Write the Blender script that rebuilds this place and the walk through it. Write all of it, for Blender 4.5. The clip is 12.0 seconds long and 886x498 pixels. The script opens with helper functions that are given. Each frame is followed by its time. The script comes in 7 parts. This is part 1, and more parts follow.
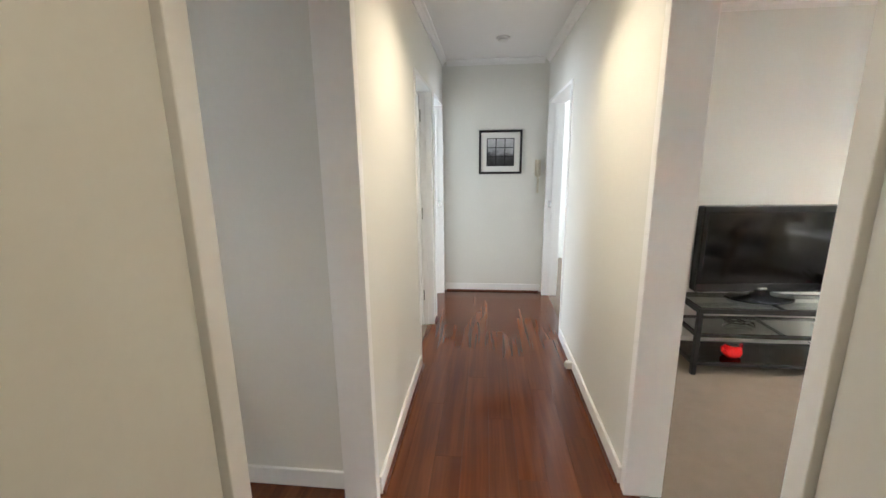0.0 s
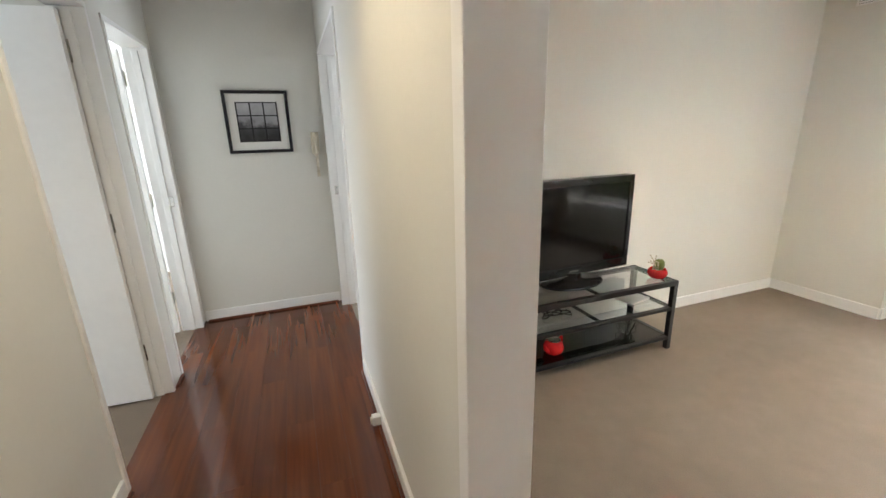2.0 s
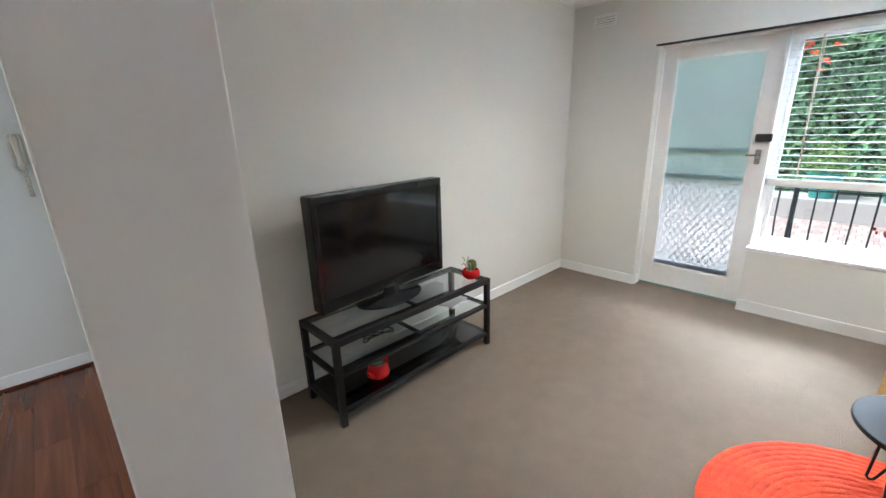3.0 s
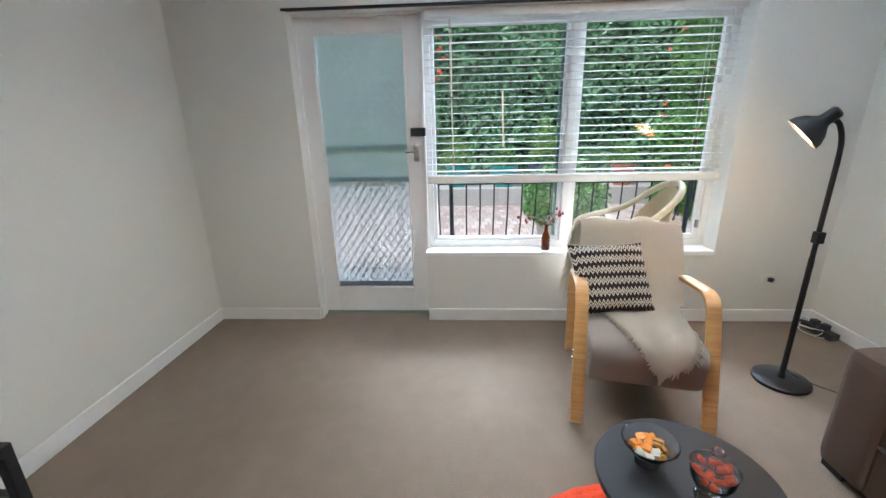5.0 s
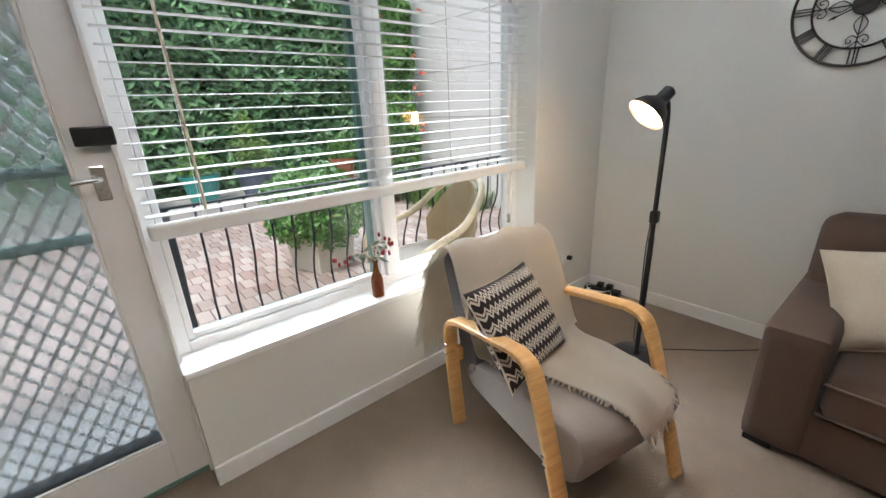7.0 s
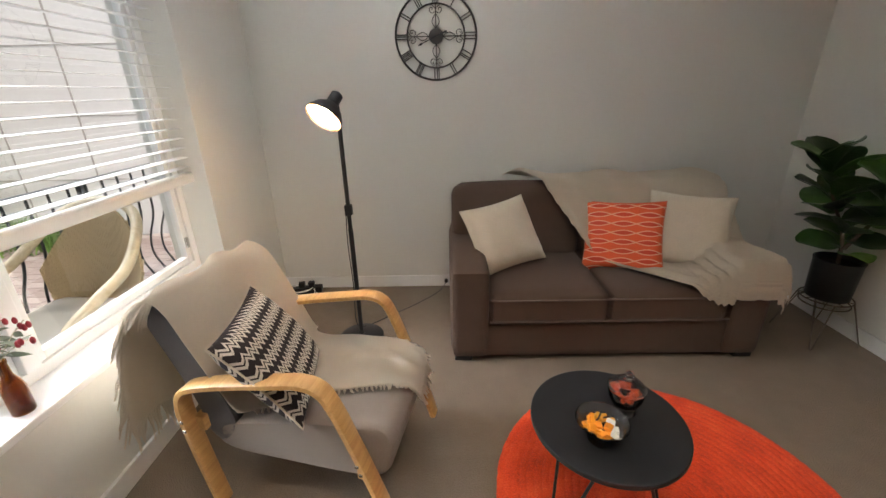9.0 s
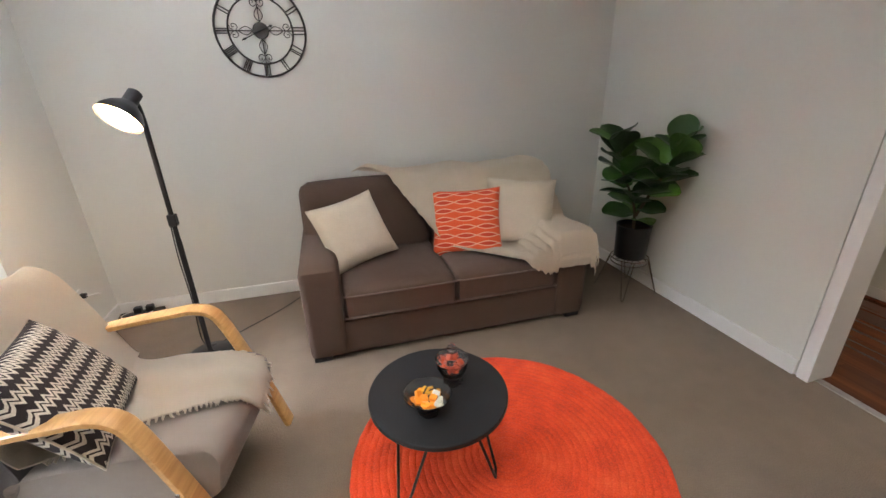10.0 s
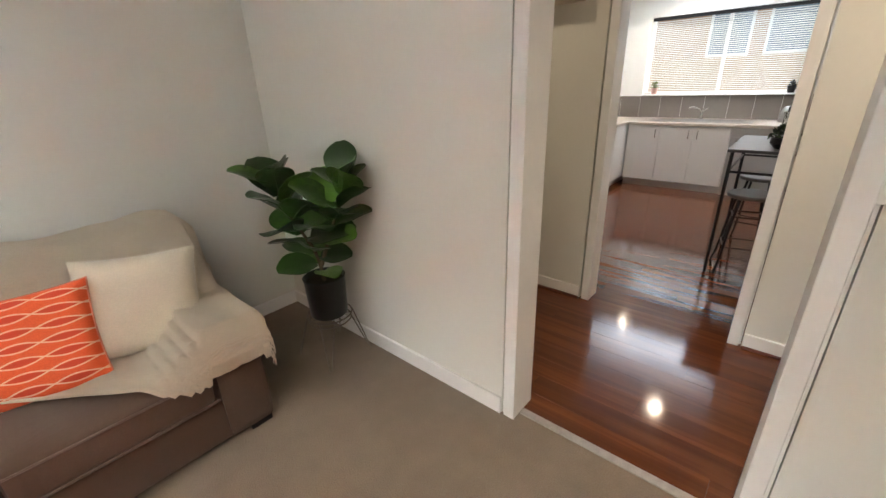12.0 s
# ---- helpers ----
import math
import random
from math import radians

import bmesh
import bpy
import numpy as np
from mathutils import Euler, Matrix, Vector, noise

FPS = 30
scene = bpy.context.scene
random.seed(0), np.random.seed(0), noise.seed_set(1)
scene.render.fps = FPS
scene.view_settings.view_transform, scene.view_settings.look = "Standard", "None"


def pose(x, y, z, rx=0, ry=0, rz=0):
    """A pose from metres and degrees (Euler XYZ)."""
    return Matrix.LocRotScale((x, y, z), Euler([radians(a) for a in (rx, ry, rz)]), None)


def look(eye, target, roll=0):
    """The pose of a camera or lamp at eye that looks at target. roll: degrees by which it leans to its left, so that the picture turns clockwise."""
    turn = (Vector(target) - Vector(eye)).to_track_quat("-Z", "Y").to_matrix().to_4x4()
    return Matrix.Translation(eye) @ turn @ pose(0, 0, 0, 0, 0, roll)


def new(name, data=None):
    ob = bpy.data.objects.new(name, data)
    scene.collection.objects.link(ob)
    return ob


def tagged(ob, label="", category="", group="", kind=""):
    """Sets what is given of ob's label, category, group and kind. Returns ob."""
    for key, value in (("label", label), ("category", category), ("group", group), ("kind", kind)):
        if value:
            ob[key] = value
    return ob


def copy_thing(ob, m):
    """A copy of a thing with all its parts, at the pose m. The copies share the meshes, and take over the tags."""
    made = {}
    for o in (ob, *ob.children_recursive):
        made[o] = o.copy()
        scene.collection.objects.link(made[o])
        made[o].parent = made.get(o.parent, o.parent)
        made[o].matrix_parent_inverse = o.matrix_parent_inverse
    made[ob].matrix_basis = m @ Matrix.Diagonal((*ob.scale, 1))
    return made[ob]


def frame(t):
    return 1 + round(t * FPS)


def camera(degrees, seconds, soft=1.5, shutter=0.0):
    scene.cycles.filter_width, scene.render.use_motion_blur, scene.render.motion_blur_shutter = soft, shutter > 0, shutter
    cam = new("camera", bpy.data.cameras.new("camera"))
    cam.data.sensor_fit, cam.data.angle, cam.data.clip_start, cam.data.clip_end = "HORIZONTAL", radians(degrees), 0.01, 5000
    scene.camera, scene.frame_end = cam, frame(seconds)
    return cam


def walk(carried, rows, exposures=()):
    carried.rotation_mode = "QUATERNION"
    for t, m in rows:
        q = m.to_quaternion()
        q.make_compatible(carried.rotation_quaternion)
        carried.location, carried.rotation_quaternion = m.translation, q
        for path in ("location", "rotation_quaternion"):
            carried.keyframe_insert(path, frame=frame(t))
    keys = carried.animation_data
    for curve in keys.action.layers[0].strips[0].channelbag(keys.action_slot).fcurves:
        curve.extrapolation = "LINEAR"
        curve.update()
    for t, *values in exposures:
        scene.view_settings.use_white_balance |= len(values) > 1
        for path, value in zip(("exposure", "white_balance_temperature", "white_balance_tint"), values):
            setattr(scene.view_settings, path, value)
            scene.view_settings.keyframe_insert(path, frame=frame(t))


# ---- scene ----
cam = camera(95.4, 12.0)
PATH = [
    (0, (0.461, 1.058, 1.526), (0.254, 3.001, 1.1), -0.7),
    (0.5, (0.539, 1.386, 1.493), (0.44, 3.329, 1.029), -1.0),
    (1, (0.633, 1.688, 1.475), (0.719, 3.624, 0.981), -1.0),
    (1.5, (0.719, 1.901, 1.473), (1.058, 3.803, 0.957), -1.3),
    (2, (0.821, 2.042, 1.467), (1.479, 3.852, 0.929), -1.6),
    (2.5, (0.975, 2.135, 1.468), (1.979, 3.776, 0.92), -1.8),
    (3, (1.118, 2.224, 1.494), (2.449, 3.604, 0.922), -1.6),
    (3.5, (1.298, 2.312, 1.513), (2.883, 3.382, 0.93), -1.7),
    (3.7, (1.403, 2.326, 1.511), (3.064, 3.268, 0.919), -1.7),
    (5.3, (2.415, 2.497, 1.398), (4.322, 2.434, 0.798), -1.4),
    (5.5, (2.554, 2.52, 1.4), (4.449, 2.343, 0.787), -1.5),
    (6, (2.868, 2.651, 1.402), (4.698, 2.144, 0.773), -1.8),
    (6.5, (3.171, 2.756, 1.41), (4.853, 1.9, 0.75), -2.2),
    (6.7, (3.272, 2.773, 1.398), (4.877, 1.778, 0.74), -2.5),
    (8.3, (3.734, 2.86, 1.432), (4.229, 1.059, 0.718), -1.1),
    (8.5, (3.749, 2.86, 1.438), (4.083, 1.024, 0.718), -1.2),
    (9, (3.692, 2.875, 1.439), (3.714, 1.014, 0.706), -1.2),
    (9.5, (3.6, 2.906, 1.432), (3.352, 1.067, 0.686), -1.2),
    (10, (3.441, 2.95, 1.427), (2.954, 1.162, 0.674), -1.5),
    (10.5, (3.254, 2.948, 1.433), (2.523, 1.249, 0.672), -1.5),
    (11, (2.989, 2.893, 1.456), (2.041, 1.312, 0.68), -1.7),
    (11.5, (2.767, 2.787, 1.429), (1.593, 1.35, 0.683), -2.3),
    (12, (2.565, 2.609, 1.468), (1.171, 1.388, 0.714), -2.1),
]
EXPOSURES = [
    (0.0, 1.90, 6250, 10), (0.5, 1.88, 6000, 8), (1.0, 1.68, 6500, 10), (1.5, 1.65, 6700, 10), (2.0, 1.57, 6500, 10), (3.5, 1.28, 5500, 9), (5.5, 0.68, 5700, 10), (6.5, 0.58, 5900, 12),
    (8.5, 0.40, 6850, 15), (9.5, 0.74, 6500, 16), (10.5, 1.20, 6300, 15), (11.0, 1.32, 6500, 14), (12.0, 1.42, 6800, 15),
]
walk(cam, [(t, look(eye, target, roll)) for t, eye, target, roll in PATH], EXPOSURES)

# ---- world, sun and lamps ----
world = bpy.data.worlds.new("sky")
scene.world = world
world.use_nodes = True
wn = world.node_tree.nodes
sky = wn.new("ShaderNodeTexSky")
sky.sky_type, sky.sun_disc = "NISHITA", False
sky.sun_elevation, sky.sun_rotation = radians(59), radians(-40)
sky.dust_density, sky.ozone_density = 3.0, 1.0
world.node_tree.links.new(sky.outputs[0], wn["Background"].inputs[0])
wn["Background"].inputs[1].default_value = 0.10


def lamp(name, kind, m, power, colour, size=0.1, size_y=None, spread=None):
    data = bpy.data.lights.new(name, kind)
    data.energy, data.color = power, colour
    if kind == "SUN":
        data.angle = size
    elif kind == "AREA":
        data.shape, data.size, data.size_y = "RECTANGLE", size, size_y or size
        data.spread = radians(spread or 180)
    else:
        data.shadow_soft_size = size
    if kind == "SPOT":
        data.spot_size, data.spot_blend = radians(spread or 100), 1.0
    ob = new(name, data)
    ob.matrix_world = m
    return ob


WARM = (1.0, 0.84, 0.62)
SKYLIGHT = (0.86, 0.94, 1.0)
lamp("sun", "SUN", look((-5, 6, 13), (0, 0, 0)), 2.2, (1.0, 0.95, 0.88), radians(12))
# area lamps added for daylight: the high sky outside, and the light that open slats throw up into the rooms
lamp("window_sky_fill", "AREA", look((10.0, -1.3, 6.0), (4.9, 2.0, 1.2)), 190, SKYLIGHT, 5.0, 1.8, 90)
lamp("window_slat_fill", "AREA", look((4.83, 1.75, 1.70), (4.03, 1.75, 2.50)), 25, SKYLIGHT, 1.9, 0.28, 62)
# fill lamp added in the clear gap below the blind
lamp("window_low_fill", "AREA", look((4.945, 1.75, 0.78), (3.945, 1.85, 0.13)), 7, SKYLIGHT, 1.9, 0.42, 60)
lamp("kitchen_sky_fill", "AREA", look((-7.4, 1.6, 3.9), (-4.0, 1.6, 1.2)), 120, (0.70, 0.85, 1.0), 3.0, 1.6)
lamp("kitchen_slat_fill", "AREA", look((-4.36, 1.6, 1.80), (-3.56, 1.6, 2.60)), 22, (0.72, 0.84, 1.0), 1.8, 0.28, 62)
# fill lamps added by the unseen bedroom windows, in place of daylight
lamp("east_bedroom_daylight", "AREA", look((4.9, 6.3, 1.5), (1.5, 5.2, 1.0)), 50, (0.80, 0.88, 1.0), 1.5, 1.2)
lamp("west_bedroom_daylight", "AREA", look((-3.1, 4.15, 1.6), (0, 4.1, 1.2)), 16, (0.80, 0.88, 1.0), 1.0, 1.2)
lamp("far_bedroom_daylight", "AREA", look((-3.1, 6.3, 1.5), (0, 5.2, 1.0)), 60, (0.80, 0.88, 1.0), 1.4, 1.2)
# ceiling downlights
for i, (lx, ly, lw) in enumerate([(0.55, 1.1, 7), (0.55, 3.15, 23), (3.45, 2.75, 42), (-2.28, 1.95, 20), (-4.1, 0.95, 16)]):
    lamp("downlight_beam", "SPOT", look((lx, ly, 2.548), (lx, ly + 0.001, 0)), lw, WARM, 0.035, None, 140)
# the bulb in the floor lamp
lamp("lamp_bulb", "POINT", pose(4.275, 0.875, 1.322), 4.5, (1.0, 0.72, 0.42), 0.028)

# ---- materials ----


def nodes_of(name):
    m = bpy.data.materials.new(name)
    m.use_nodes = True
    return m, m.node_tree, m.node_tree.nodes["Principled BSDF"]


def coords(t, scale, kind="Object"):
    tc, mp = t.nodes.new("ShaderNodeTexCoord"), t.nodes.new("ShaderNodeMapping")
    mp.inputs["Scale"].default_value = scale if isinstance(scale, tuple) else (scale,) * 3
    t.links.new(tc.outputs[kind], mp.inputs[0])
    return mp.outputs[0]


def noise_of(t, scale, detail=4, rough=0.55, distort=0.0):
    n = t.nodes.new("ShaderNodeTexNoise")
    n.inputs["Scale"].default_value = 1
    n.inputs["Detail"].default_value = detail
    n.inputs["Roughness"].default_value = rough
    n.inputs["Distortion"].default_value = distort
    t.links.new(coords(t, scale), n.inputs["Vector"])
    return n.outputs["Fac"]


def ramp_of(t, fac, stops):
    r = t.nodes.new("ShaderNodeValToRGB")
    while len(r.color_ramp.elements) < len(stops):
        r.color_ramp.elements.new(0.5)
    for e, (p, c) in zip(r.color_ramp.elements, stops):
        e.position, e.color = p, (*c, 1)
    t.links.new(fac, r.inputs[0])
    return r.outputs[0]


def mixed(t, fac, a, b, mode="MIX"):
    m = t.nodes.new("ShaderNodeMix")
    m.data_type, m.blend_type = "RGBA", mode
    for sock, v in ((m.inputs["Factor"], fac), (m.inputs[6], a), (m.inputs[7], b)):
        if isinstance(v, bpy.types.NodeSocket):
            t.links.new(v, sock)
        elif isinstance(v, tuple):
            sock.default_value = (*v, 1)
        else:
            sock.default_value = v
    return m.outputs[2]


def bump_to(t, b, height, strength, distance=0.002):
    n = t.nodes.new("ShaderNodeBump")
    n.inputs["Strength"].default_value, n.inputs["Distance"].default_value = strength, distance
    t.links.new(height, n.inputs["Height"])
    t.links.new(n.outputs[0], b.inputs["Normal"])


def calc(t, op, a, b=0.0, c=0.0):
    n = t.nodes.new("ShaderNodeMath")
    n.operation = op
    for sock, v in zip(n.inputs, (a, b, c)):
        if isinstance(v, bpy.types.NodeSocket):
            t.links.new(v, sock)
        else:
            sock.default_value = v
    return n.outputs[0]


def shade(c, k):
    return tuple(min(1, x * k) for x in c)


def surface(name, colour, rough=0.6, metal=0.0, big=1.5, fine=60, vary=0.08, relief=0.15, depth=0.002, sheen=0.0):
    """A plain surface with two scales of variation and fine relief."""
    m, t, b = nodes_of(name)
    large, small = noise_of(t, big, 3), noise_of(t, fine, 4)
    both = calc(t, "ADD", calc(t, "MULTIPLY", large, 0.6), calc(t, "MULTIPLY", small, 0.4))
    t.links.new(ramp_of(t, both, [(0.3, shade(colour, 1 - vary)), (0.7, shade(colour, 1 + vary))]), b.inputs["Base Color"])
    rr = calc(t, "ADD", calc(t, "MULTIPLY", small, 0.12), rough - 0.06)
    t.links.new(rr, b.inputs["Roughness"])
    b.inputs["Metallic"].default_value = metal
    b.inputs["Sheen Weight"].default_value = sheen
    if relief:
        bump_to(t, b, small, relief, depth)
    return m


M_WALL = surface("wall_paint", (0.745, 0.738, 0.685), 0.62, big=1.2, fine=45, vary=0.025, relief=0.10, depth=0.003)
M_CEIL = surface("ceiling_paint", (0.84, 0.83, 0.81), 0.8, vary=0.02, relief=0.08)
M_TRIM = surface("gloss_trim_paint", (0.86, 0.855, 0.835), 0.32, big=3, fine=25, vary=0.03, relief=0.06)
M_TRIM_GREEN = surface("outer_frame_paint", (0.16, 0.30, 0.25), 0.4, vary=0.08)
M_BLACK = surface("black_powder_coat", (0.018, 0.018, 0.02), 0.42, big=8, fine=300, vary=0.2, relief=0.1, depth=0.0005)
M_GUNMETAL = surface("gunmetal_frame", (0.014, 0.014, 0.015), 0.42, 0.0, big=6, fine=200, vary=0.15, relief=0.05)
M_CHROME = surface("brushed_chrome", (0.62, 0.61, 0.58), 0.22, 1.0, vary=0.05, relief=0.03)
M_PLASTIC_W = surface("white_plastic", (0.78, 0.77, 0.73), 0.4, vary=0.02, relief=0.02)
M_PLASTIC_C = surface("cream_plastic", (0.66, 0.60, 0.47), 0.42, vary=0.03, relief=0.02)
M_TABLETOP = surface("matt_black_tabletop", (0.014, 0.014, 0.015), 0.48, big=4, fine=150, vary=0.25, relief=0.05)
M_RED = surface("red_glaze", (0.62, 0.012, 0.014), 0.12, vary=0.06, relief=0.0)
M_POT = surface("black_pot", (0.012, 0.012, 0.013), 0.35, vary=0.2, relief=0.05)
M_SOIL = surface("potting_soil", (0.035, 0.024, 0.016), 0.95, fine=120, vary=0.4, relief=0.8, depth=0.01)
M_STEEL = surface("stainless_steel", (0.46, 0.46, 0.45), 0.3, 1.0, vary=0.06, relief=0.04)
M_CUPBOARD = surface("white_cupboard", (0.74, 0.73, 0.70), 0.35, vary=0.02, relief=0.02)
M_BENCH = surface("pale_stone_laminate", (0.55, 0.49, 0.42), 0.35, big=6, fine=150, vary=0.14, relief=0.02)
M_SPLASH = surface("taupe_splashback", (0.19, 0.165, 0.14), 0.3, big=2, fine=20, vary=0.08, relief=0.03)
M_CORD_W = surface("white_cord", (0.75, 0.74, 0.70), 0.5, relief=0)
M_CORD_B = surface("black_cord", (0.015, 0.015, 0.015), 0.5, relief=0)


def fabric(name, colour, weave=900, vary=0.12, rough=0.95, relief=0.5, depth=0.0015, sheen=0.3):
    m, t, b = nodes_of(name)
    wave_a, wave_b = t.nodes.new("ShaderNodeTexWave"), t.nodes.new("ShaderNodeTexWave")
    for w, d in ((wave_a, "X"), (wave_b, "Y")):
        w.bands_direction = d
        w.inputs["Scale"].default_value = weave / 6.28
        w.inputs["Distortion"].default_value = 1.5
        t.links.new(coords(t, 1.0), w.inputs["Vector"])
    threads = calc(t, "MULTIPLY", wave_a.outputs["Fac"], wave_b.outputs["Fac"])
    large, small = noise_of(t, 5, 4), noise_of(t, 170, 3)
    both = calc(t, "ADD", calc(t, "MULTIPLY", large, 0.5), calc(t, "MULTIPLY", small, 0.5))
    t.links.new(ramp_of(t, both, [(0.3, shade(colour, 1 - vary)), (0.7, shade(colour, 1 + vary))]), b.inputs["Base Color"])
    b.inputs["Roughness"].default_value, b.inputs["Sheen Weight"].default_value = rough, sheen
    bump_to(t, b, calc(t, "ADD", threads, small), relief, depth)
    return m


M_SOFA = fabric("brown_upholstery", (0.088, 0.053, 0.036), 1400, 0.14, sheen=0.08)
M_SEAM = fabric("seam_piping", (0.12, 0.076, 0.054), 1400, 0.1)
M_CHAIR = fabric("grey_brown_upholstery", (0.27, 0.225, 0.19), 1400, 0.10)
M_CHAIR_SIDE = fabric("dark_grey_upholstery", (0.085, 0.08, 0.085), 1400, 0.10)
M_THROW = fabric("oatmeal_wool", (0.68, 0.58, 0.44), 2400, 0.10, relief=0.8, depth=0.003)
M_THROW_CREAM = fabric("cream_wool", (0.80, 0.70, 0.56), 2600, 0.07, relief=0.8, depth=0.003)
M_BEIGE = fabric("beige_velvet", (0.62, 0.54, 0.42), 700, 0.10, sheen=0.4)


def carpet_material():
    m, t, b = nodes_of("taupe_carpet")
    large, mid, small = noise_of(t, 1.3, 4), noise_of(t, 9, 4), noise_of(t, 190, 2, 0.7)
    v = t.nodes.new("ShaderNodeTexVoronoi")
    v.inputs["Scale"].default_value = 260
    t.links.new(coords(t, 1.0), v.inputs["Vector"])
    both = calc(t, "ADD", calc(t, "MULTIPLY", large, 0.30), calc(t, "ADD", calc(t, "MULTIPLY", mid, 0.20), calc(t, "MULTIPLY", small, 0.5)))
    t.links.new(ramp_of(t, both, [(0.32, (0.150, 0.112, 0.078)), (0.5, (0.200, 0.152, 0.108)), (0.68, (0.255, 0.198, 0.145))]), b.inputs["Base Color"])
    b.inputs["Roughness"].default_value, b.inputs["Sheen Weight"].default_value = 0.97, 0.05
    bump_to(t, b, calc(t, "ADD", calc(t, "MULTIPLY", v.outputs["Distance"], 1.2), calc(t, "MULTIPLY", mid, 0.9)), 0.6, 0.005)
    return m


def plank_material():
    m, t, b = nodes_of("merbau_laminate")
    info = t.nodes.new("ShaderNodeObjectInfo")
    tc = t.nodes.new("ShaderNodeNewGeometry")
    off = t.nodes.new("ShaderNodeVectorMath")
    off.operation = "MULTIPLY_ADD"
    off.inputs[1].default_value = (1, 1, 1)
    t.links.new(tc.outputs["Position"], off.inputs[0])
    comb = t.nodes.new("ShaderNodeCombineXYZ")
    t.links.new(calc(t, "MULTIPLY", info.outputs["Random"], 37.0), comb.inputs[1])
    t.links.new(comb.outputs[0], off.inputs[2])

    def grain(scale, detail, distort):
        mp, n = t.nodes.new("ShaderNodeMapping"), t.nodes.new("ShaderNodeTexNoise")
        mp.inputs["Scale"].default_value = scale
        n.inputs["Scale"].default_value, n.inputs["Detail"].default_value, n.inputs["Distortion"].default_value = 1, detail, distort
        t.links.new(off.outputs[0], mp.inputs[0])
        t.links.new(mp.outputs[0], n.inputs["Vector"])
        return n.outputs["Fac"]

    fine, broad = grain((48, 1.6, 1), 4, 0.6), grain((13, 0.7, 1), 3, 0.7)
    both = calc(t, "ADD", calc(t, "MULTIPLY", fine, 0.38), calc(t, "MULTIPLY", broad, 0.62))
    col = ramp_of(t, both, [(0.26, (0.074, 0.020, 0.008)), (0.46, (0.100, 0.028, 0.010)), (0.60, (0.138, 0.042, 0.014)), (0.78, (0.185, 0.064, 0.022))])
    tone = calc(t, "ADD", calc(t, "MULTIPLY", info.outputs["Random"], 0.24), 0.88)
    gray = t.nodes.new("ShaderNodeCombineColor")
    for i in range(3):
        t.links.new(tone, gray.inputs[i])
    t.links.new(mixed(t, 1.0, col, gray.outputs[0], "MULTIPLY"), b.inputs["Base Color"])
    t.links.new(calc(t, "ADD", calc(t, "MULTIPLY", broad, 0.05), 0.07), b.inputs["Roughness"])
    return m


def wood_material(name, dark, light, scale=(4, 60, 60), rough=0.38):
    m, t, b = nodes_of(name)
    g = noise_of(t, scale, 5, 0.6, 0.6)
    t.links.new(ramp_of(t, g, [(0.3, dark), (0.7, light)]), b.inputs["Base Color"])
    t.links.new(calc(t, "ADD", calc(t, "MULTIPLY", g, 0.15), rough - 0.07), b.inputs["Roughness"])
    bump_to(t, b, g, 0.06, 0.0006)
    return m


def glass_material(name, colour=(1, 1, 1), rough=0.0, ior=1.45, relief=0.0, scale=60):
    m, t, b = nodes_of(name)
    b.inputs["Base Color"].default_value = (*colour, 1)
    b.inputs["Transmission Weight"].default_value, b.inputs["Roughness"].default_value, b.inputs["IOR"].default_value = 1.0, rough, ior
    if relief:
        bump_to(t, b, noise_of(t, scale, 2), relief, 0.003)
    return m


def glow_material(name, colour, strength):
    m, t, b = nodes_of(name)
    b.inputs["Base Color"].default_value = (*colour, 1)
    b.inputs["Emission Color"].default_value, b.inputs["Emission Strength"].default_value = (*colour, 1), strength
    return m


def leaf_material(name, dark, light, rough=0.4):
    m, t, b = nodes_of(name)
    geo = t.nodes.new("ShaderNodeNewGeometry")
    n = noise_of(t, 30, 3)
    f = calc(t, "ADD", calc(t, "MULTIPLY", geo.outputs["Random Per Island"], 0.7), calc(t, "MULTIPLY", n, 0.3))
    t.links.new(ramp_of(t, f, [(0.1, dark), (0.85, light)]), b.inputs["Base Color"])
    b.inputs["Roughness"].default_value = rough
    b.inputs["Subsurface Weight"].default_value = 0.0
    return m


M_CARPET = carpet_material()
M_PLANK = plank_material()
M_BEECH = wood_material("pale_bent_birch", (0.50, 0.265, 0.090), (0.68, 0.405, 0.155))
M_EDGE = wood_material("floor_edge_strip", (0.07, 0.018, 0.01), (0.16, 0.045, 0.022), (40, 40, 40))
M_GLASS = glass_material("clear_glass", (0.97, 1.0, 0.99))
M_VESSEL = glass_material("vessel_glass", (0.99, 1.0, 1.0), 0.0, 1.45)
M_SHELF_GLASS = glass_material("grey_shelf_glass", (0.80, 0.86, 0.86))
M_DARK_GLASS = glass_material("smoked_shelf_glass", (0.10, 0.11, 0.12))
M_AMBER = glass_material("amber_bottle_glass", (0.40, 0.15, 0.02))
M_OBSCURE = glass_material("obscure_glass", (0.96, 0.99, 1.0), 0.29, 1.22, 0.10, 200)


def scatter(m, share, colour):
    """Gives a glass a share of diffuse through-light, as rolled obscure glass has."""
    t = m.node_tree
    b, out = t.nodes["Principled BSDF"], t.nodes["Material Output"]
    tr, mx = t.nodes.new("ShaderNodeBsdfTranslucent"), t.nodes.new("ShaderNodeMixShader")
    tr.inputs["Color"].default_value = (*colour, 1)
    mx.inputs[0].default_value = share
    t.links.new(b.outputs[0], mx.inputs[1])
    t.links.new(tr.outputs[0], mx.inputs[2])
    t.links.new(mx.outputs[0], out.inputs["Surface"])


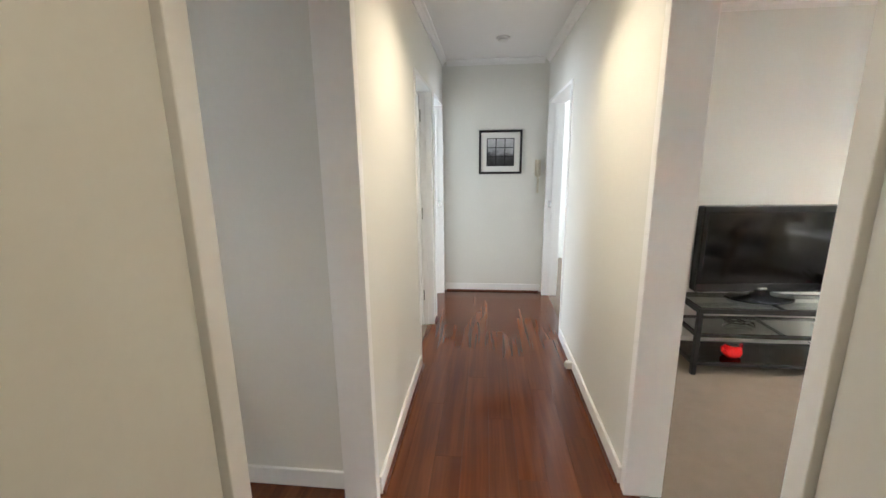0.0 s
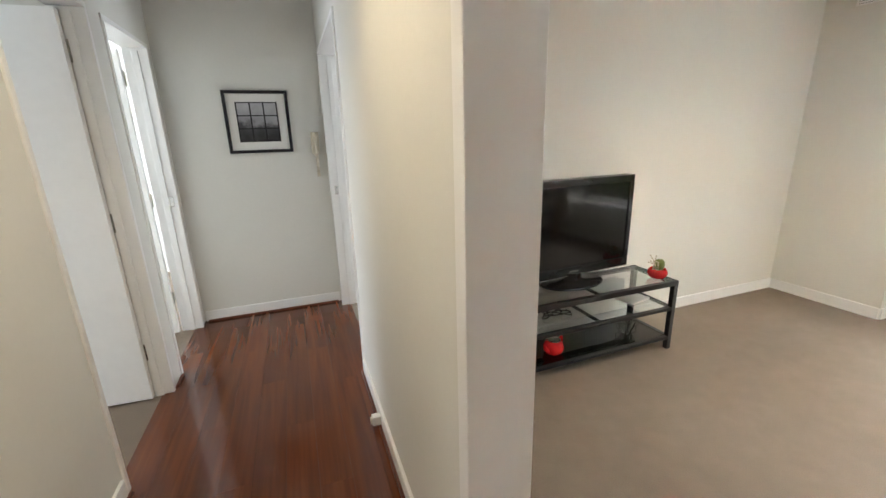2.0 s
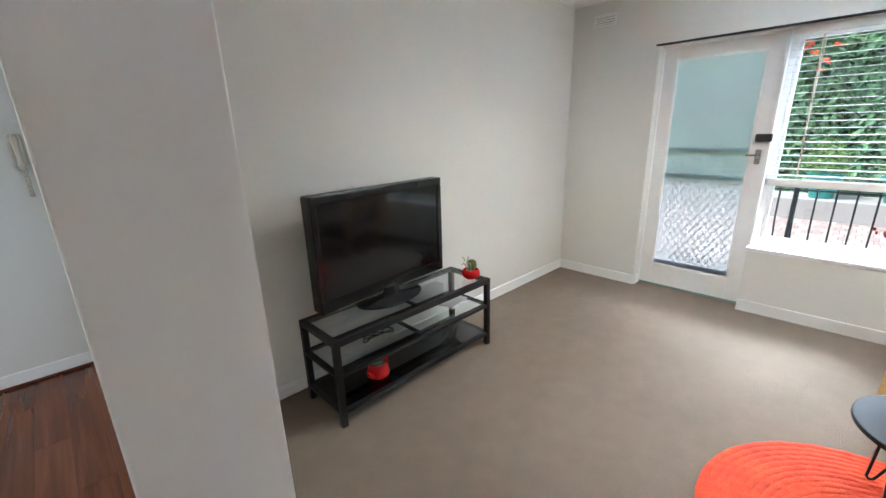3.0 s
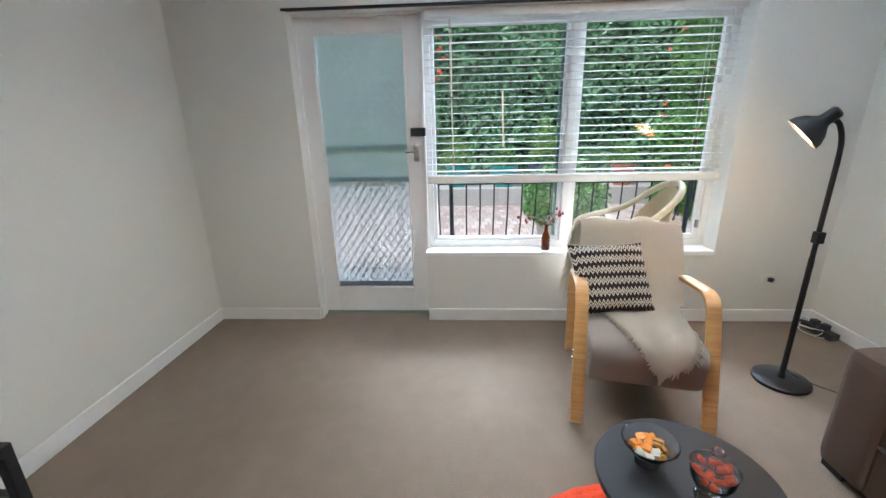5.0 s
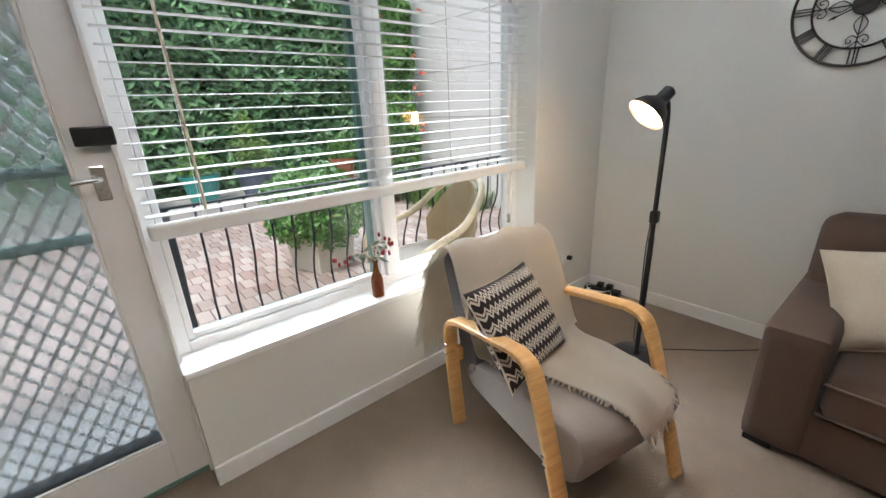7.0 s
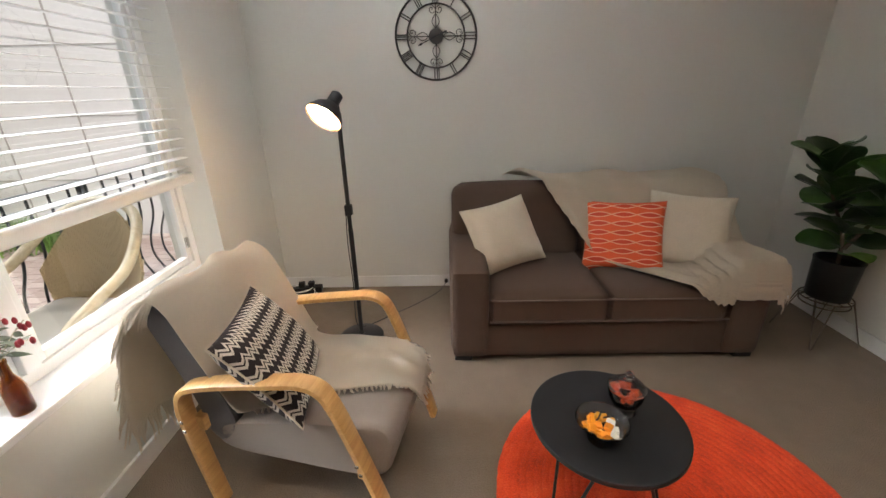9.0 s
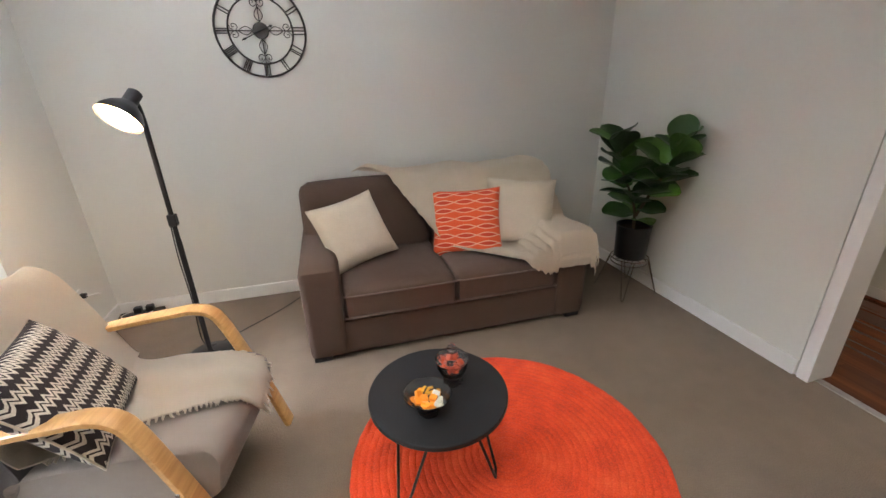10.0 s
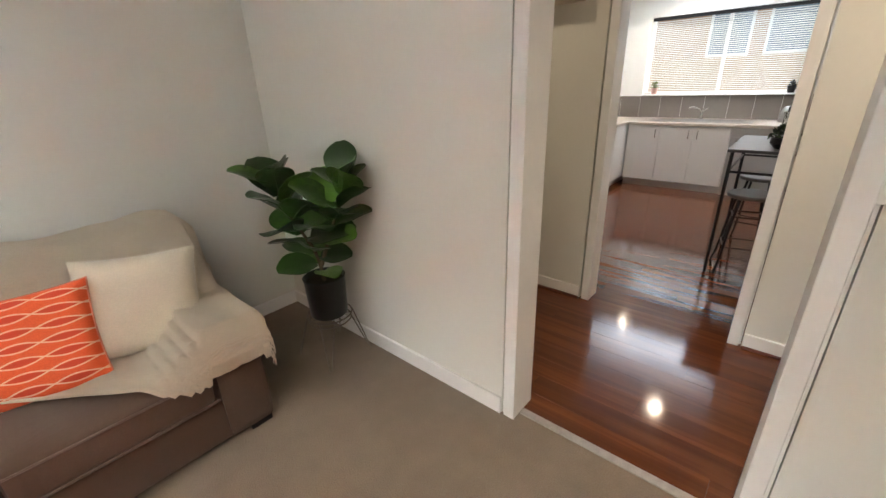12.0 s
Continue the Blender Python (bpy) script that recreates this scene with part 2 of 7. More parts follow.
scatter(M_THROW_CREAM, 0.10, (0.86, 0.76, 0.62))
scatter(M_OBSCURE, 0.09, (0.88, 0.96, 1.0))
M_GRILLE = surface("pale_grille_paint", (0.78, 0.80, 0.78), 0.5, vary=0.05, relief=0)
M_SCREEN = surface("television_screen", (0.004, 0.004, 0.005), 0.09, vary=0.1, relief=0)
M_BEZEL = surface("gloss_black_bezel", (0.010, 0.010, 0.011), 0.10, vary=0.1, relief=0)
for gloss in (M_SCREEN, M_BEZEL, M_BLACK, M_TABLETOP, M_GUNMETAL):
    gloss.node_tree.nodes["Principled BSDF"].inputs["Specular IOR Level"].default_value = 0.28
M_BULB = glow_material("lit_bulb", (1.0, 0.80, 0.52), 30.0)
M_LINING_GLOW = glow_material("lit_shade_lining", (1.0, 0.66, 0.36), 1.1)
M_DOWN = glow_material("downlight_lens", (1.0, 0.82, 0.55), 25.0)
M_GROUT = surface("joint_shadow", (0.10, 0.09, 0.08), 0.9, vary=0.2)

# ---- building helpers ----


def mesh_of(name, bm, material=None, smooth=False):
    me = bpy.data.meshes.new(name)
    bmesh.ops.recalc_face_normals(bm, faces=bm.faces)
    bm.to_mesh(me)
    bm.free()
    if material:
        me.materials.append(material)
    if smooth:
        me.shade_smooth()
        me.set_sharp_from_angle(angle=radians(40))
    return me


def thing(name, bm, material, label, category, m=None, group="", kind="", smooth=False):
    ob = new(name, mesh_of(name, bm, material, smooth) if bm else None)
    if m:
        ob.matrix_world = m
    return tagged(ob, label, category, group, kind)


def part(name, bm, material, parent, label="", smooth=False, m=None):
    me = bm if isinstance(bm, bpy.types.Mesh) else mesh_of(name, bm, material, smooth)
    ob = new(name, me)
    ob.parent = parent
    if m:
        ob.matrix_basis = m
    if label:
        ob["label"] = label
    return ob


def box(x0, x1, y0, y1, z0, z1, bevel=0.0, bm=None, segments=2):
    b = bmesh.new()
    bmesh.ops.create_cube(b, size=1, matrix=Matrix.LocRotScale(((x0 + x1) / 2, (y0 + y1) / 2, (z0 + z1) / 2), None, (abs(x1 - x0), abs(y1 - y0), abs(z1 - z0))))
    if bevel:
        bmesh.ops.bevel(b, geom=b.edges[:], offset=bevel, segments=segments, affect="EDGES", profile=0.5)
    return joined(b, bm)


def joined(b, bm):
    if bm is None:
        return b
    tmp = bpy.data.meshes.new("tmp")
    b.to_mesh(tmp)
    b.free()
    bm.from_mesh(tmp)
    bpy.data.meshes.remove(tmp)
    return bm


def rod(x, y, z0, z1, r, r2=None, seg=24, bm=None, bevel=0.0):
    b = bmesh.new()
    bmesh.ops.create_cone(b, cap_ends=True, segments=seg, radius1=r, radius2=r if r2 is None else r2, depth=z1 - z0, matrix=Matrix.Translation((x, y, (z0 + z1) / 2)))
    if bevel:
        bmesh.ops.bevel(b, geom=[e for e in b.edges if len(e.link_faces) == 2 and any(len(f.verts) > 4 for f in e.link_faces)], offset=bevel, segments=2, affect="EDGES", profile=0.5)
    return joined(b, bm)


def tube(points, r, seg=8, bm=None, closed=False, flat=None):
    """A round bar swept along points; flat=(width, thickness, side axis) makes it a flat band."""
    bm = bm or bmesh.new()
    pts = [Vector(p) for p in points]
    n = len(pts)
    rings, up = [], None
    for i, p in enumerate(pts):
        a = pts[(i - 1) % n] if closed or i else p
        c = pts[(i + 1) % n] if closed or i < n - 1 else p
        d = (c - a).normalized()
        if flat:
            side = Vector(flat[2]).normalized()
            nor = side.cross(d).normalized()
            w, h = flat[0] / 2, flat[1] / 2
            corners = [(-1, -0.6), (-0.8, -1), (0.8, -1), (1, -0.6), (1, 0.6), (0.8, 1), (-0.8, 1), (-1, 0.6)]
            rings.append([bm.verts.new(p + side * (w * u) + nor * (h * v)) for u, v in corners])
            continue
        if up is None:
            up = d.orthogonal().normalized()
        up = (up - d * up.dot(d)).normalized()
        s = d.cross(up)
        rad = r[i] if isinstance(r, (list, tuple)) else r
        rings.append([bm.verts.new(p + (up * math.cos(2 * math.pi * k / seg) + s * math.sin(2 * math.pi * k / seg)) * rad) for k in range(seg)])
    m = len(rings[0])
    for i in range(n if closed else n - 1):
        ra, rb = rings[i], rings[(i + 1) % n]
        for k in range(m):
            bm.faces.new((ra[k], ra[(k + 1) % m], rb[(k + 1) % m], rb[k]))
    if not closed:
        bm.faces.new(rings[0][::-1])
        bm.faces.new(rings[-1])
    return bm


def lathe(profile, seg=32, bm=None, centre=(0, 0, 0)):
    """A turned shape from (radius, height) pairs."""
    bm = bm or bmesh.new()
    rings = []
    for r, z in profile:
        rings.append([bm.verts.new((centre[0] + max(r, 0.0004) * math.cos(2 * math.pi * k / seg), centre[1] + max(r, 0.0004) * math.sin(2 * math.pi * k / seg), centre[2] + z)) for k in range(seg)])
    for a, b in zip(rings, rings[1:]):
        for k in range(seg):
            bm.faces.new((a[k], a[(k + 1) % seg], b[(k + 1) % seg], b[k]))
    return bm


def smooth_path(points, n=6):
    """Catmull-Rom through the points."""
    p = [Vector(q) for q in points]
    out = []
    for i in range(len(p) - 1):
        a, b, c, d = p[max(i - 1, 0)], p[i], p[i + 1], p[min(i + 2, len(p) - 1)]
        for k in range(n):
            u = k / n
            out.append(0.5 * ((2 * b) + (c - a) * u + (2 * a - 5 * b + 4 * c - d) * u * u + (3 * b - a - 3 * c + d) * u ** 3))
    return out + [p[-1]]


def grid_sheet(f, nu, nv, thick=0.0):
    """A sheet f(u, v) for u, v in 0..1, with thickness."""
    bm = bmesh.new()
    vs = [[bm.verts.new(f(i / nu, j / nv)) for j in range(nv + 1)] for i in range(nu + 1)]
    for i in range(nu):
        for j in range(nv):
            bm.faces.new((vs[i][j], vs[i + 1][j], vs[i + 1][j + 1], vs[i][j + 1]))
    if thick:
        bm.normal_update()
        low = [[bm.verts.new(p.co - p.normal * thick) for p in row] for row in vs]
        for i in range(nu):
            for j in range(nv):
                bm.faces.new((low[i][j], low[i][j + 1], low[i + 1][j + 1], low[i + 1][j]))
        rim = [(i, 0) for i in range(nu)] + [(nu, j) for j in range(nv)] + [(i, nv) for i in range(nu, 0, -1)] + [(0, j) for j in range(nv, 0, -1)]
        for (a, b), (c, d) in zip(rim, rim[1:] + rim[:1]):
            bm.faces.new((vs[a][b], low[a][b], low[c][d], vs[c][d]))
    return bm

# ---- setting: walls, floors, ceilings ----
CEIL = 2.58


def wall(name, axis, p0, p1, a0, a1, holes=(), z0=0.0, z1=CEIL, label="", material=None):
    """A wall from p0 to p1 across, a0 to a1 along, with holes (a0, a1, z0, z1) through it."""
    bm = bmesh.new()
    cuts = sorted({a0, a1, *[h[0] for h in holes], *[h[1] for h in holes]})
    for s, e in zip(cuts, cuts[1:]):
        mid, spans, low = (s + e) / 2, [], z0
        for h in sorted((h for h in holes if h[0] <= mid <= h[1]), key=lambda h: h[2]):
            if h[2] > low:
                spans.append((low, h[2]))
            low = h[3]
        if low < z1:
            spans.append((low, z1))
        for lo, hi in spans:
            if axis == "x":
                box(p0, p1, s, e, lo, hi, 0, bm)
            else:
                box(s, e, p0, p1, lo, hi, 0, bm)
    bmesh.ops.remove_doubles(bm, verts=bm.verts, dist=0.0005)
    return thing(name, bm, material or M_WALL, label or "cream-white painted plaster wall with a soft sheen", "wall", kind="structure")


WX = -0.02                    # hall face of the wall to the kitchen and bedrooms
HX, LX = 1.122, 1.27          # hall side and living side of the wall between them
EX = 4.965                    # inner face of the window wall
wall("wall_living_west", "x", HX, LX, -0.16, 4.36, [(1.813, 2.787, 0, 2.152)])
wall("wall_hall_east_far", "x", HX, LX, 4.36, 5.88, [(4.44, 5.60, 0, 2.12)])
wall("wall_living_north", "y", 4.36, 4.50, LX + 0.05, EX)
wall("wall_corner_stub", "y", 4.36, 4.43, LX, LX + 0.05)
wall("wall_living_south", "y", -0.16, 0.0, LX, 5.25)
wall("wall_living_east", "x", EX, 5.25, 0.0, 4.50, [(0.745, 2.742, 0.50, 2.10), (2.742, 3.575, 0, 2.10)])
wall("wall_hall_west", "x", -0.15, WX, -0.16, 5.715, [(1.648, 2.620, 0, 2.152), (3.87, 4.66, 0, 2.12), (4.86, 5.60, 0, 2.12)])
wall("wall_hall_north", "y", 5.715, 5.88, -0.15, HX)
wall("wall_hall_south", "y", -0.16, 0.0, WX, HX)
wall("wall_kitchen_north", "y", 2.65, 2.80, -4.75, -0.15)
wall("wall_kitchen_south", "y", -0.16, 0.0, -4.75, -0.15)
wall("wall_kitchen_west", "x", -4.75, -4.50, 0.0, 2.65, [(0.62, 2.56, 1.22, 2.26)])
wall("wall_bedroom_west", "x", -3.4, -3.25, 2.80, 7.6, [(3.2, 4.4, 0.9, 2.1), (5.5, 7.0, 0.9, 2.1)])
wall("wall_bedroom_between", "y", 4.72, 4.80, -3.25, -0.15)
wall("wall_bedroom_north", "y", 7.45, 7.6, -3.25, 5.10)
wall("wall_bedroom_east", "x", 4.965, 5.1, 4.50, 7.45, [(5.5, 7.1, 0.9, 2.1)])
wall("wall_bedroom_hall_side", "x", -0.15, 0.0, 5.88, 7.45)
wall("wall_bedroom_hall_side_east", "x", HX, LX, 5.88, 7.45)


def slab(name, x0, x1, y0, y1, z0, z1, material, label, category):
    return thing(name, box(x0, x1, y0, y1, z0, z1), material, label, category, kind="structure")


slab("ceiling", -4.75, 5.25, -0.16, 7.6, CEIL, CEIL + 0.2, M_CEIL, "flat white painted plaster ceiling", "ceiling")
slab("floor_carpet_living", 1.20, 5.25, 0.0, 4.36, -0.12, 0.0, M_CARPET, "worn taupe loop-pile carpet with faint stains", "carpet")
slab("floor_carpet_bedroom_east", 1.19, 4.965, 4.50, 7.45, -0.12, 0.0, M_CARPET, "taupe loop-pile carpet in the bedroom", "carpet")
slab("floor_carpet_bedroom_west", -3.25, -0.075, 2.80, 7.45, -0.12, 0.0, M_CARPET, "taupe loop-pile carpet in the bedroom", "carpet")
floor_hall = slab("floor_hall", -0.075, 1.19, 0.0, 5.72, -0.12, -0.010, M_GROUT, "red-brown glossy timber laminate floor in the hall", "floor")
floor_kitchen = slab("floor_kitchen", -4.5, -0.075, 0.0, 2.65, -0.12, -0.010, M_GROUT, "red-brown glossy timber laminate floor in the kitchen", "floor")

M_STRIP = surface("worn_aluminium", (0.36, 0.34, 0.31), 0.5, 0.8, big=20, fine=150, vary=0.2, relief=0.1)
# metal threshold where timber meets carpet
thing("trim_threshold", box(1.185, 1.225, 1.868, 2.732, -0.002, 0.006, 0.002), M_STRIP, "worn silver metal threshold strip", "trim", kind="structure")


def run(name, spans, profile, material, label, category, axis_z=False):
    """Baseboards or cornices: spans (x0, y0, x1, y1, out x, out y), profile (depth, z0, z1, bevel)."""
    depth, z0, z1, bv = profile
    for x0, y0, x1, y1, ox, oy in spans:
        xs, ys = sorted((x0, x1)), sorted((y0, y1))
        if ox:
            b = box(min(x0, x0 + ox * depth), max(x0, x0 + ox * depth), ys[0], ys[1], z0, z1, bv)
        else:
            b = box(xs[0], xs[1], min(y0, y0 + oy * depth), max(y0, y0 + oy * depth), z0, z1, bv)
        thing(name, b, material, label, category, kind="structure")


BASE = (0.016, 0.0, 0.092, 0.004)
run("baseboard", [
    (LX, 0.0, LX, 1.810, 1, 0), (LX, 2.790, LX, 4.36, 1, 0), (LX + 0.016, 4.36, EX - 0.016, 4.36, 0, -1),
    (EX, 3.575, EX, 4.36, -1, 0), (EX, 0.0, EX, 2.742, -1, 0), (LX + 0.016, 0.0, EX - 0.016, 0.0, 0, 1),
    (HX, 2.790, HX, 4.41, -1, 0), (HX, 0.0, HX, 1.810, -1, 0), (WX, 0.0, WX, 1.645, 1, 0), (WX, 2.623, WX, 3.84, 1, 0),
    (WX + 0.016, 5.715, HX - 0.016, 5.715, 0, -1), (-3.0, 2.65, -0.15, 2.65, 0, -1),
], BASE, M_TRIM, "white gloss painted timber baseboard", "baseboard")
run("baseboard", [(EX, 3.575, 5.08, 3.575, 0, -1)], BASE, M_TRIM, "white gloss painted timber baseboard", "baseboard")
# red-brown edge bead along the timber floor
run("trim_floor_bead", [
    (WX + 0.016, 2.623, WX + 0.016, 3.85, 1, 0), (HX - 0.016, 2.79, HX - 0.016, 4.41, -1, 0), (WX + 0.03, 5.699, HX - 0.03, 5.699, 0, -1),
    (WX + 0.016, 0.0, WX + 0.016, 1.645, 1, 0), (WX + 0.010, 4.69, WX + 0.010, 4.83, 1, 0), (HX - 0.016, 0.0, HX - 0.016, 1.810, -1, 0),
], (0.014, 0.0, 0.018, 0.004), M_EDGE, "red-brown quarter-round floor bead", "trim")


def cornice(x0, y0, x1, y1, ox, oy):
    bm = bmesh.new()
    prof = [(0, 0), (0, -0.055), (0.008, -0.055), (0.018, -0.03), (0.035, -0.014), (0.055, -0.008), (0.055, 0)]
    ends = []
    for x, y in ((x0, y0), (x1, y1)):
        ends.append([bm.verts.new((x + ox * d, y + oy * d, CEIL + h - 0.0005)) for d, h in prof])
    for k in range(len(prof)):
        j = (k + 1) % len(prof)
        bm.faces.new((ends[0][k], ends[0][j], ends[1][j], ends[1][k]))
    bm.faces.new(ends[0][::-1]), bm.faces.new(ends[1])
    thing("cornice", bm, M_CEIL, "white plaster cornice moulding", "cornice", kind="structure")


for c in [(WX, 0, WX, 5.715, 1, 0), (HX, 0, HX, 5.715, -1, 0), (WX + 0.05, 5.715, HX - 0.05, 5.715, 0, -1),
          (LX, 0, LX, 4.36, 1, 0), (LX + 0.05, 4.36, EX - 0.05, 4.36, 0, -1), (EX, 0, EX, 4.36, -1, 0), (LX + 0.05, 0, EX - 0.05, 0, 0, 1)]:
    cornice(*c)


def door_lining(name, x0, x1, y0, y1, z, label, stop=True, t=0.028, gap=0.0, r0=0.0, r1=0.0):
    """Timber lining of an opening through a wall across x, slightly proud of each face; gap is a shadow joint round it."""
    bm = bmesh.new()
    p, i = 0.010, 0.016
    box(x0 - p, x1 + p, y0 + i - t, y0 + i, 0, z, 0.003, bm)
    box(x0 - p, x1 + p, y1 - i, y1 - i + t, 0, z, 0.003, bm)
    box(x0 - p, x1 + p, y0 + i - t, y1 - i + t, z, z + t, 0.003, bm)
    if gap:
        g = gap
        box(x0 + r0, x1 - r1, y0 + i - t - g, y0 + i - t, 0, z + t + g, 0, bm)
        box(x0 + r0, x1 - r1, y1 - i + t, y1 - i + t + g, 0, z + t + g, 0, bm)
        box(x0 + r0, x1 - r1, y0 + i - t, y1 - i + t, z + t, z + t + g, 0, bm)
    if stop:
        s = (x0 + x1) / 2
        for a, b in ((y0 + i, y0 + i + 0.012), (y1 - i - 0.012, y1 - i)):
            box(s - 0.02, s + 0.02, a, b, 0, z - 0.02, 0.002, bm)
    return thing(name, bm, M_TRIM, label, "door frame", kind="structure")


door_lining("frame_living_opening", HX, LX, 1.865, 2.735, 2.084, "white painted timber lining of a doorless opening", False, 0.054, 0.010, 0.030, 0.003)
door_lining("frame_kitchen_opening", -0.15, WX, 1.700, 2.568, 2.084, "white painted timber lining of the kitchen doorway", False, 0.054, 0.010, 0.003, 0.022)
door_lining("frame_bedroom_1", -0.15, WX, 3.87, 4.66, 2.104, "white painted timber bedroom door frame")
door_lining("frame_bedroom_2", -0.15, WX, 4.86, 5.60, 2.104, "white painted timber bedroom door frame")
door_lining("frame_bedroom_3", HX, LX, 4.44, 5.60, 2.104, "white painted timber bedroom door frame")

# ---- the glazed door, window and blind ----


def frame_bars(y0, y1, z0, z1, x0, x1, w, bevel=0.003):
    bm = bmesh.new()
    box(x0, x1, y0, y0 + w, z0, z1, bevel, bm)
    box(x0, x1, y1 - w, y1, z0, z1, bevel, bm)
    box(x0, x1, y0 + w, y1 - w, z0, z0 + w, bevel, bm)
    box(x0, x1, y0 + w, y1 - w, z1 - w, z1, bevel, bm)
    return bm


def pane(y0, y1, z0, z1, x, parent, material=None, name="pane"):
    ob = part(name, box(x - 0.002, x + 0.002, y0, y1, z0, z1), material or M_GLASS, parent)
    ob.visible_shadow = False
    return ob


def glazed_door():
    d = thing("door_1", None, None, "white painted balcony door with obscure glass, closed", "door", kind="structure")
    y0, y1, g0, g1, x0, x1 = 2.752, 3.566, 2.86, 3.466, 5.088, 5.126
    bm = bmesh.new()
    box(x0, x1, y0, g0, 0.012, 2.085, 0.003, bm)
    box(x0, x1, g1, y1, 0.012, 2.085, 0.003, bm)
    box(x0, x1, g0, g1, 0.012, 0.205, 0.003, bm)
    box(x0, x1, g0, g1, 1.992, 2.085, 0.003, bm)
    part("door_leaf", bm, M_TRIM, d)
    bm = bmesh.new()
    for a in (g0, g1 - 0.010):
        box(x0 + 0.002, x0 + 0.016, a, a + 0.010, 0.205, 1.992, 0.002, bm)
    for a in (0.205, 1.982):
        box(x0 + 0.002, x0 + 0.016, g0 + 0.01, g1 - 0.01, a, a + 0.010, 0.002, bm)
    part("glazing_bead", bm, M_TRIM, d)
    pane(g0, g1, 0.205, 1.992, 5.110, d, M_OBSCURE).visible_shadow = True
    part("weather_strip", box(5.128, 5.140, g0, g1, 0.20, 0.245, 0.003), M_BLACK, d, "dark weather strip")
    part("lock_box", box(5.052, 5.088, 2.735, 2.838, 1.335, 1.392, 0.006), M_BLACK, d, "black deadlock box")
    h = part("lock_plate", box(5.080, 5.088, 2.786, 2.824, 1.165, 1.275, 0.004), M_CHROME, d, "chrome lock plate")
    part("door_handle", tube(smooth_path([(5.082, 2.805, 1.235), (5.05, 2.805, 1.235), (5.04, 2.822, 1.235), (5.04, 2.875, 1.232)]), 0.008, 10), M_CHROME, h, "chrome lever handle", True)
    part("keyhole", box(5.075, 5.082, 2.798, 2.814, 1.182, 1.204, 0.003), M_CHROME, h)
    part("draught_strip", box(5.080, 5.088, y0, y1, 0.0, 0.016, 0.002), M_TRIM_GREEN, d)
    return d


def security_door():
    d = thing("security_door", None, None, "green painted security screen door with a diamond grille behind the glass", "door", kind="structure")
    x, y0, y1 = 5.142, 2.762, 3.556
    part("screen_frame", frame_bars(y0, y1, 0.01, 2.08, x - 0.012, x + 0.012, 0.07), M_TRIM_GREEN, d)
    for z in (1.025, 1.25):
        part("mid_rail", box(x - 0.012, x + 0.012, y0 + 0.07, y1 - 0.07, z, z + 0.034, 0.003), M_TRIM_GREEN, d)
    bm = bmesh.new()
    w, h, ya, yb, za, zb = 0.058, 0.085, y0 + 0.07, y1 - 0.07, 0.08, 2.01
    for s in (1, -1):
        c = -60
        while c < 60:
            # diagonal bar y = ya + w * (c + s * (z - za) / h), clipped to the opening
            pts = []
            for k in range(0, 200):
                z = za + (zb - za) * k / 199
                y = ya + w * (c + s * (z - za) / h)
                if ya <= y <= yb:
                    pts.append((x, y, z))
            if len(pts) > 1:
                tube([pts[0], pts[-1]], 0.006, 5, bm)
            c += 1
    part("diamond_grille", bm, M_GRILLE, d)
    return d


def big_window():
    w = thing("window_1", None, None, "white timber window with a fixed pane and a winding sash", "window", kind="structure")
    y0, y1, z0, z1 = 0.745, 2.742, 0.53, 2.10
    part("window_frame", frame_bars(y0, y1, z0, z1, 5.115, 5.185, 0.045), M_TRIM, w)
    part("mullion", box(5.105, 5.185, 1.722, 1.778, z0 + 0.045, z1 - 0.045, 0.004), M_TRIM, w)
    s = part("casement_sash", frame_bars(y0 + 0.047, 1.720, z0 + 0.047, z1 - 0.047, 5.125, 5.165, 0.034), M_TRIM, w)
    pane(y0 + 0.08, 1.688, z0 + 0.08, z1 - 0.08, 5.145, s)
    o = part("fixed_sash", frame_bars(1.780, y1 - 0.047, z0 + 0.047, z1 - 0.047, 5.130, 5.170, 0.024), M_TRIM, w)
    pane(1.802, y1 - 0.07, z0 + 0.07, z1 - 0.08, 5.150, o)
    bm = frame_bars(1.778, y1 - 0.01, z0 + 0.01, z1, 5.187, 5.225, 0.04)
    part("outer_frame", bm, M_TRIM_GREEN, w, "green painted outer frame")
    part("window_sill", box(4.958, 5.118, 0.747, 2.752, 0.502, 0.532, 0.005), M_TRIM, w)
    k = part("sash_winder", box(5.085, 5.117, 1.00, 1.20, 0.532, 0.552, 0.006), M_PLASTIC_W, w, "cream window winder")
    part("winder_crank", tube(smooth_path([(5.10, 1.08, 0.555), (5.085, 1.09, 0.575), (5.075, 1.13, 0.578), (5.07, 1.17, 0.565), (5.065, 1.185, 0.57)]), 0.007, 8), M_PLASTIC_W, k, smooth=True)
    part("sash_latch", box(5.112, 5.124, 0.80, 0.825, 0.66, 0.72, 0.004), M_CHROME, w)
    return w


M_SLAT = surface("white_blind_slat", (0.66, 0.66, 0.64), 0.5, big=3, fine=60, vary=0.04, relief=0.05)


